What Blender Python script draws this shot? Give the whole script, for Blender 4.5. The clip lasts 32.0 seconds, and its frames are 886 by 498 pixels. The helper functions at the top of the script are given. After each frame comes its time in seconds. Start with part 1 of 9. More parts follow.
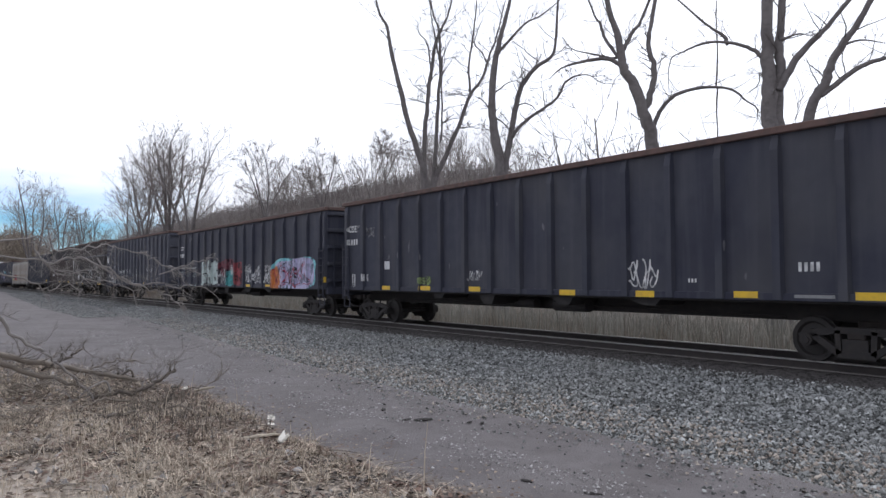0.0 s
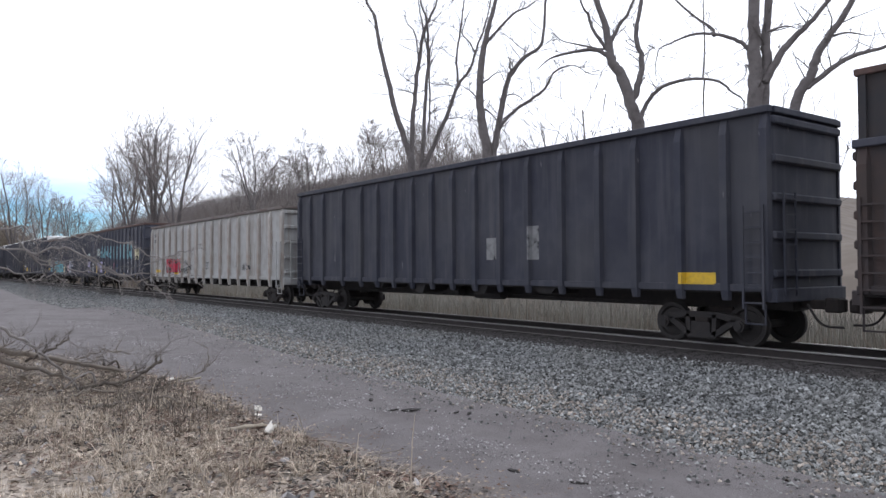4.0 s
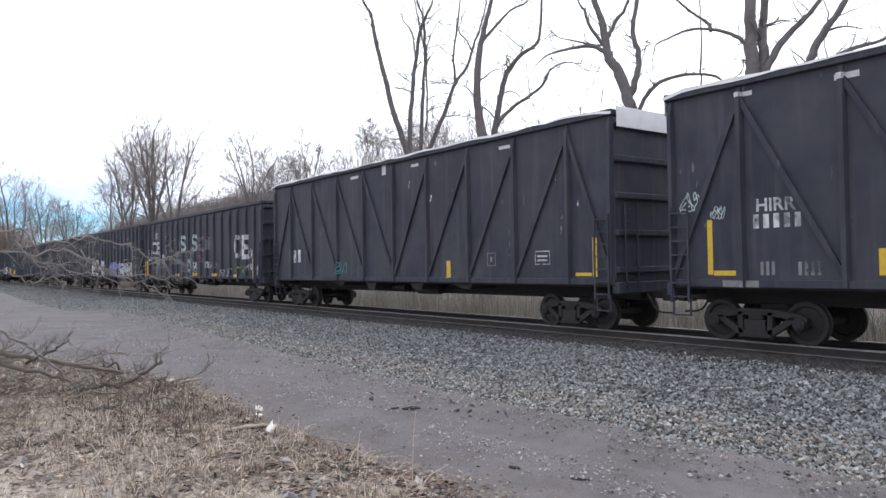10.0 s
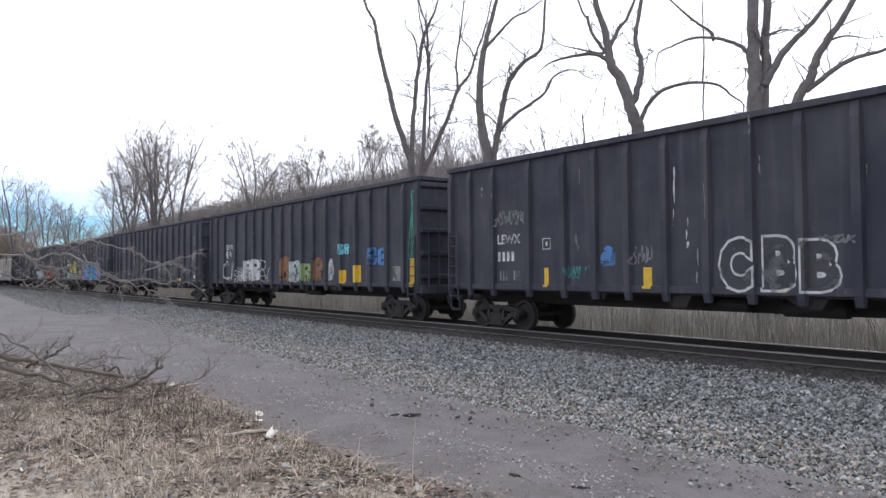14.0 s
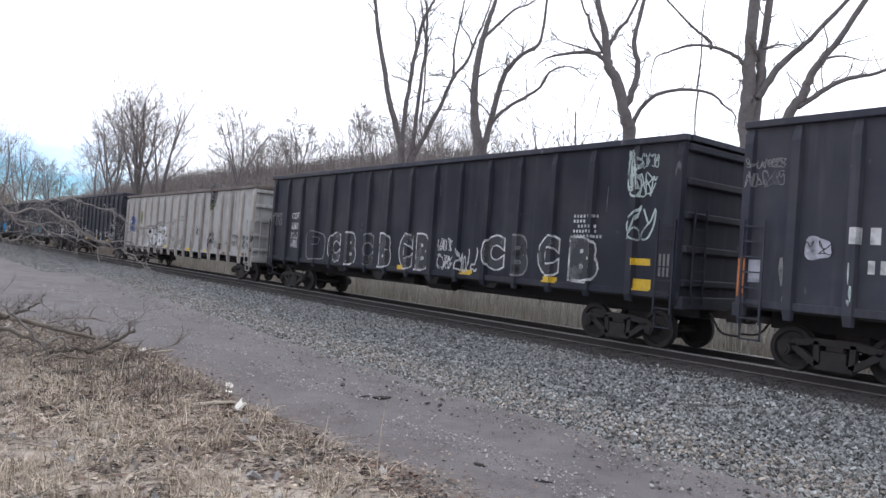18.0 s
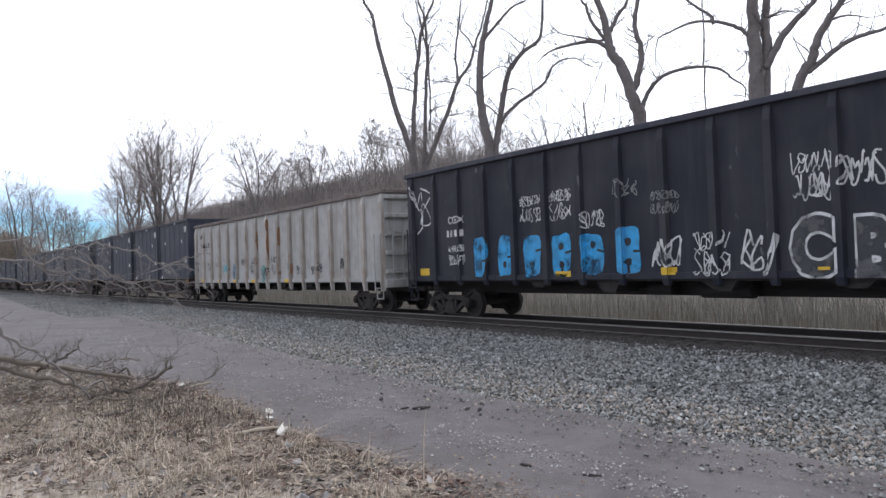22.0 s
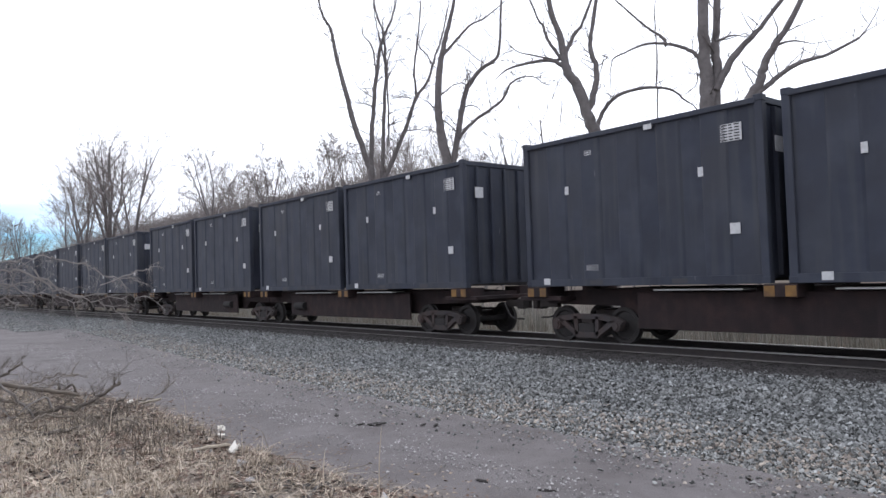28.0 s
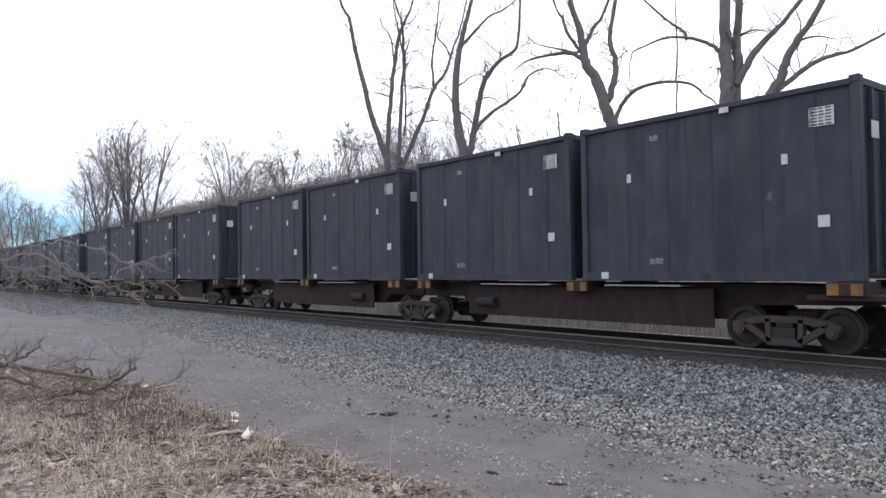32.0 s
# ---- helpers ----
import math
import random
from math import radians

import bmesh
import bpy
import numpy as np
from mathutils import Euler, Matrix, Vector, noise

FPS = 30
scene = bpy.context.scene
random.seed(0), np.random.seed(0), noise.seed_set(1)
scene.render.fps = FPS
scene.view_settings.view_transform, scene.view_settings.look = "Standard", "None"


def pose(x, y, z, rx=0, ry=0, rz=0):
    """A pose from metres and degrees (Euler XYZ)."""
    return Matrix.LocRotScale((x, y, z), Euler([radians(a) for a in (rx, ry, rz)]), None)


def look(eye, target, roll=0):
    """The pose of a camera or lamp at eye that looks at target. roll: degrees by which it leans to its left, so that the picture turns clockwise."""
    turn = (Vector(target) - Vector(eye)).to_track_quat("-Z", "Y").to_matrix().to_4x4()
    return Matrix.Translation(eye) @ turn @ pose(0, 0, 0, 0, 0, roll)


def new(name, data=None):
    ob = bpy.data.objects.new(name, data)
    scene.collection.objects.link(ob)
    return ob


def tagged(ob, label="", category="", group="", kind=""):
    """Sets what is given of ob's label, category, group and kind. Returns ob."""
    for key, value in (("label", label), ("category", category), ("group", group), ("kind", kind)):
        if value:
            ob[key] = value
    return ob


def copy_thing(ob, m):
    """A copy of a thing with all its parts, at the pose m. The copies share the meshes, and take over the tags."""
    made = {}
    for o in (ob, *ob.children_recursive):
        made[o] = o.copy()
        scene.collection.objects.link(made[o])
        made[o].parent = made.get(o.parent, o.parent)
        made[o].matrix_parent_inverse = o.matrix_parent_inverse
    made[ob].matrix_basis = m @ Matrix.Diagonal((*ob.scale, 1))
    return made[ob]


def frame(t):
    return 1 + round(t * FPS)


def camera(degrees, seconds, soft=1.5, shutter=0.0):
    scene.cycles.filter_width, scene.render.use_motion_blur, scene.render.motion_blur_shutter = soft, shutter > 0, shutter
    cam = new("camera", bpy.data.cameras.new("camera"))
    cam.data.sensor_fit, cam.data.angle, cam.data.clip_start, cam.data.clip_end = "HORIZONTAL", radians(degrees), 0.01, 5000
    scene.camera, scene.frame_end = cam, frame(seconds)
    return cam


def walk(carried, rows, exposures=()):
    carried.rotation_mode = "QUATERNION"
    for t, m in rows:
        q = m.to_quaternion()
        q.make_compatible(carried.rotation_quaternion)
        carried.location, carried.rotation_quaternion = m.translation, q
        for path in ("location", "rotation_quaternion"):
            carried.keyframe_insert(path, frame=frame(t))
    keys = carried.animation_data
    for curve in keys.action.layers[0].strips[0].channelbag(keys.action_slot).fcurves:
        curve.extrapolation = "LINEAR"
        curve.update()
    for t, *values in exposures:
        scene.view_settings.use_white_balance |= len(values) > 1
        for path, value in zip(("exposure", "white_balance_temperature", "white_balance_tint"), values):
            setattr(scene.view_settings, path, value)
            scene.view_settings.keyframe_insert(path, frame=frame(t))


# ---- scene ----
cam = camera(62.0, 32.0, soft=1.5)
EYE = 1.65  # the eye's height over the rail heads, metres
TURNS = [
    (0.0, 92.09, 0.36, 54.55), (0.5, 92.13, 0.44, 54.62), (1.0, 91.97, 0.91, 54.51), (1.5, 91.38, 1.21, 54.30), (2.0, 91.17, 1.06, 53.85),
    (2.5, 91.27, 0.65, 53.69), (3.0, 91.39, 0.45, 53.57), (3.5, 91.36, 0.18, 53.56), (5.5, 91.14, 1.06, 53.69), (6.0, 90.87, 0.88, 53.73),
    (6.5, 90.96, 0.67, 53.67), (7.0, 91.21, 0.68, 53.60), (7.5, 91.51, 0.62, 53.46), (8.0, 91.60, 0.70, 53.29), (8.5, 91.63, 0.81, 53.12),
    (9.0, 91.41, 0.84, 53.21), (9.5, 91.25, 1.00, 53.32), (10.0, 91.21, 0.91, 53.51), (10.5, 90.95, 0.85, 53.57), (11.0, 90.65, 0.86, 53.47),
    (11.5, 90.42, 1.02, 53.40), (12.0, 90.32, 1.36, 53.28), (12.5, 90.84, 1.27, 53.26), (13.0, 91.20, 0.92, 53.34), (13.5, 91.50, 0.77, 53.52),
    (14.0, 91.71, 0.51, 53.62), (14.5, 91.82, 0.31, 53.63), (16.5, 92.59, -1.09, 53.04), (17.0, 92.32, -2.57, 52.55), (17.5, 91.51, -3.50, 52.22),
    (18.0, 90.73, -3.98, 52.17), (18.5, 90.66, -2.94, 54.67), (19.0, 91.01, 0.65, 55.97), (19.5, 90.88, 2.12, 56.35), (20.0, 90.50, 3.05, 56.03),
    (20.5, 90.63, 2.21, 55.83), (21.0, 90.89, 2.07, 55.04), (21.5, 91.09, 2.59, 54.51), (22.0, 91.15, 2.18, 54.03), (22.5, 91.01, 2.30, 53.88),
    (23.0, 90.95, 2.36, 53.00), (23.5, 90.73, 2.39, 51.60), (24.0, 90.31, 2.97, 50.08), (24.5, 90.42, 2.93, 49.47), (26.5, 91.35, 1.32, 49.56),
    (27.0, 91.65, 1.19, 50.10), (27.5, 92.05, 1.46, 50.29), (28.0, 92.20, 1.87, 50.70), (28.5, 93.16, 2.63, 51.48), (29.0, 92.98, 4.12, 51.82),
    (29.5, 93.09, 3.53, 52.15), (30.0, 92.69, 3.26, 52.26), (30.5, 91.95, 2.71, 51.97), (31.0, 91.72, 1.86, 51.45), (31.5, 91.63, 0.98, 51.12),
    (32.0, 91.58, 0.81, 51.81),
]
PATH = [(t, pose(0, 0, EYE, rx, ry, rz)) for t, rx, ry, rz in TURNS]
# the clip's camera meters as it goes: seconds, stops
METER = [(0.0, -0.27), (1.0, -0.17), (2.0, -0.12), (3.0, -0.03), (6.0, -0.13), (7.0, -0.03), (8.0, 0.07), (9.0, 0.14), (11.0, 0.22), (12.0, 0.17), (13.0, 0.16), (14.0, 0.12), (17.0, -0.13), (18.0, 0.11), (19.0, -0.10), (20.0, -0.17),
         (22.0, -0.05), (23.0, -0.16), (24.0, -0.05), (27.0, 0.27), (28.0, 0.11), (30.0, -0.13), (31.0, 0.07), (32.0, 0.10)]
walk(cam, PATH, METER)

# ---- world and light ----
world = bpy.data.worlds.new("overcast_sky")
scene.world = world
world.use_nodes = True
wt = world.node_tree
wt.nodes.clear()


def wn(kind, **kw):
    n = wt.nodes.new(kind)
    for k, v in kw.items():
        if k == "op":
            n.operation = v
        elif k == "blend":
            n.blend_type = v
    return n


SUN_EL, SUN_AZ = 44.0, 330.0
sky = wn("ShaderNodeTexSky")
sky.sky_type, sky.sun_disc = "NISHITA", False
sky.sun_elevation, sky.sun_rotation = radians(SUN_EL), radians(SUN_AZ)
tc = wn("ShaderNodeTexCoord")
sep = wn("ShaderNodeSeparateXYZ")
wt.links.new(tc.outputs["Generated"], sep.inputs[0])
mp = wn("ShaderNodeMapping")
mp.inputs["Scale"].default_value = (1.0, 1.0, 9.0)
mp.inputs["Location"].default_value = (0.35, 0.2, 0.1)
wt.links.new(tc.outputs["Generated"], mp.inputs[0])
cloud = wn("ShaderNodeTexNoise")
cloud.inputs["Scale"].default_value, cloud.inputs["Detail"].default_value = 1.6, 5
wt.links.new(mp.outputs[0], cloud.inputs["Vector"])
# a clear gap low over the far end of the line, the rest is bright cloud
gap = wn("ShaderNodeVectorMath", op="DOT_PRODUCT")
gap.inputs[1].default_value = Vector((-0.99, 0.10, 0.085)).normalized()
wt.links.new(tc.outputs["Generated"], gap.inputs[0])
gmap = wn("ShaderNodeMapRange")
gmap.inputs["From Min"].default_value, gmap.inputs["From Max"].default_value = 0.975, 1.0
wt.links.new(gap.outputs["Value"], gmap.inputs[0])
low = wn("ShaderNodeMapRange")
low.inputs["From Min"].default_value, low.inputs["From Max"].default_value = 0.15, 0.085
wt.links.new(sep.outputs["Z"], low.inputs[0])
gm = wn("ShaderNodeMath", op="MULTIPLY")
wt.links.new(gmap.outputs[0], gm.inputs[0])
wt.links.new(low.outputs[0], gm.inputs[1])
cm = wn("ShaderNodeMapRange")
cm.inputs["From Min"].default_value, cm.inputs["From Max"].default_value = 0.35, 0.6
cm.inputs["To Min"].default_value, cm.inputs["To Max"].default_value = 1.15, 0.2
wt.links.new(cloud.outputs["Fac"], cm.inputs[0])
gg = wn("ShaderNodeMath", op="MULTIPLY")
gg.use_clamp = True
wt.links.new(gm.outputs[0], gg.inputs[0])
wt.links.new(cm.outputs[0], gg.inputs[1])
ramp = wn("ShaderNodeMapRange")
ramp.inputs["From Min"].default_value, ramp.inputs["From Max"].default_value = 0.3, 0.7
ramp.inputs["To Min"].default_value, ramp.inputs["To Max"].default_value = 1.0, 1.25
wt.links.new(cloud.outputs["Fac"], ramp.inputs[0])
# the cloud is thinner towards the sun
thin_dir = wn("ShaderNodeVectorMath", op="DOT_PRODUCT")
thin_dir.inputs[1].default_value = Vector((-0.62, 0.75, 0.22)).normalized()
wt.links.new(tc.outputs["Generated"], thin_dir.inputs[0])
glow = wn("ShaderNodeMapRange")
glow.inputs["From Min"].default_value, glow.inputs["From Max"].default_value = -1.0, 1.0
glow.inputs["To Min"].default_value, glow.inputs["To Max"].default_value = 0.72, 1.42
wt.links.new(thin_dir.outputs["Value"], glow.inputs[0])
cloudy = wn("ShaderNodeMath", op="MULTIPLY")
wt.links.new(ramp.outputs[0], cloudy.inputs[0])
wt.links.new(glow.outputs[0], cloudy.inputs[1])
white = wn("ShaderNodeMix")
white.data_type, white.blend_type = "RGBA", "MULTIPLY"
white.inputs["Factor"].default_value = 1.0
white.inputs["A"].default_value = (0.945, 0.98, 1.085, 1)
wt.links.new(cloudy.outputs[0], white.inputs["B"])
blue = wn("ShaderNodeMix")
blue.data_type, blue.blend_type = "RGBA", "MULTIPLY"
blue.inputs["Factor"].default_value = 1.0
blue.inputs["B"].default_value = (0.062, 0.115, 0.175, 1)
wt.links.new(sky.outputs[0], blue.inputs["A"])
mix = wn("ShaderNodeMix")
mix.data_type = "RGBA"
wt.links.new(gg.outputs[0], mix.inputs["Factor"])
wt.links.new(white.outputs["Result"], mix.inputs["A"])
wt.links.new(blue.outputs["Result"], mix.inputs["B"])
bg = wn("ShaderNodeBackground")
bg.inputs["Strength"].default_value = 1.0
wt.links.new(mix.outputs["Result"], bg.inputs["Color"])
wout = wn("ShaderNodeOutputWorld")
wt.links.new(bg.outputs[0], wout.inputs["Surface"])

sun = new("sun", bpy.data.lights.new("sun", "SUN"))
sun.data.energy, sun.data.angle, sun.data.color = 0.8, radians(12), (1.0, 0.97, 0.93)
_a, _e = radians(SUN_AZ), radians(SUN_EL)
sun.matrix_world = look((0, 0, 60), Vector((0, 0, 60)) - Vector((math.sin(_a) * math.cos(_e), math.cos(_a) * math.cos(_e), math.sin(_e))))
scene.view_settings.exposure = 0.0

# ---- materials ----
def material(name, base, rough=0.85, metal=0.0, alt=None, scale=6.0, amount=0.5, alt2=None, scale2=0.6, amount2=0.35,
             bump=0.2, bump_scale=40.0, streaks=0.0, streak_col=(0.1, 0.09, 0.08), island=0.0, rnd=0.0, coord="Object", spec=0.5, flecks=0.0, fleck_col=(0.3, 0.3, 0.32)):
    """A procedural surface: base colour, stains at two scales, fine relief, and optional run-down streaks."""
    m = bpy.data.materials.new(name)
    m.use_nodes = True
    t = m.node_tree
    b = t.nodes["Principled BSDF"]
    b.inputs["Roughness"].default_value, b.inputs["Metallic"].default_value = rough, metal
    b.inputs["Specular IOR Level"].default_value = spec
    c = t.nodes.new("ShaderNodeTexCoord")
    vec = c.outputs[coord]
    if flecks:
        own = t.nodes.new("ShaderNodeObjectInfo")
        shift = t.nodes.new("ShaderNodeVectorMath")
        shift.operation = "MULTIPLY_ADD"
        shift.inputs[1].default_value = (61.0, 0.0, 37.0)
        t.links.new(own.outputs["Random"], shift.inputs[0])
        t.links.new(vec, shift.inputs[2])
        vec = shift.outputs[0]
    col = t.nodes.new("ShaderNodeRGB")
    col.outputs[0].default_value = (*base, 1)
    cur = col.outputs[0]

    def noise_fac(sc, lo, hi, detail=4, stretch=None):
        n = t.nodes.new("ShaderNodeTexNoise")
        n.inputs["Scale"].default_value, n.inputs["Detail"].default_value = sc, detail
        v = vec
        if stretch:
            mpn = t.nodes.new("ShaderNodeMapping")
            mpn.inputs["Scale"].default_value = stretch
            t.links.new(v, mpn.inputs[0])
            v = mpn.outputs[0]
        t.links.new(v, n.inputs["Vector"])
        r = t.nodes.new("ShaderNodeMapRange")
        r.inputs["From Min"].default_value, r.inputs["From Max"].default_value = lo, hi
        t.links.new(n.outputs["Fac"], r.inputs[0])
        return r.outputs[0]

    def blend(fac, colour, amt):
        nonlocal cur
        mm = t.nodes.new("ShaderNodeMath")
        mm.operation = "MULTIPLY"
        mm.inputs[1].default_value = amt
        t.links.new(fac, mm.inputs[0])
        mx = t.nodes.new("ShaderNodeMix")
        mx.data_type = "RGBA"
        t.links.new(mm.outputs[0], mx.inputs["Factor"])
        t.links.new(cur, mx.inputs["A"])
        mx.inputs["B"].default_value = (*colour, 1)
        cur = mx.outputs["Result"]

    if alt:
        blend(noise_fac(scale, 0.42, 0.62), alt, amount)
    if alt2:
        blend(noise_fac(scale2, 0.4, 0.65, 6), alt2, amount2)
    if streaks:
        blend(noise_fac(1.0, 0.5, 0.72, 5, (5.0, 5.0, 0.35)), streak_col, streaks)
    if flecks:
        blend(noise_fac(1.0, 0.735, 0.775, 2, (4.0, 4.0, 1.5)), fleck_col, flecks)
        blend(noise_fac(0.45, 0.42, 0.7, 4), tuple(c * 0.3 for c in fleck_col), flecks)
    for amt, src in ((island, "island"), (rnd, "rnd")):
        if amt:
            g = t.nodes.new("ShaderNodeNewGeometry" if src == "island" else "ShaderNodeObjectInfo")
            r = t.nodes.new("ShaderNodeMapRange")
            r.inputs["To Min"].default_value, r.inputs["To Max"].default_value = 1 - amt, 1 + amt
            t.links.new(g.outputs["Random Per Island" if src == "island" else "Random"], r.inputs[0])
            mx = t.nodes.new("ShaderNodeMix")
            mx.data_type, mx.blend_type = "RGBA", "MULTIPLY"
            mx.inputs["Factor"].default_value = 1.0
            t.links.new(cur, mx.inputs["A"])
            t.links.new(r.outputs[0], mx.inputs["B"])
            cur = mx.outputs["Result"]
    t.links.new(cur, b.inputs["Base Color"])
    if bump:
        n = t.nodes.new("ShaderNodeTexNoise")
        n.inputs["Scale"].default_value, n.inputs["Detail"].default_value = bump_scale, 6
        t.links.new(vec, n.inputs["Vector"])
        bp = t.nodes.new("ShaderNodeBump")
        bp.inputs["Strength"].default_value, bp.inputs["Distance"].default_value = bump, 0.02
        t.links.new(n.outputs["Fac"], bp.inputs["Height"])
        t.links.new(bp.outputs[0], b.inputs["Normal"])
    return m


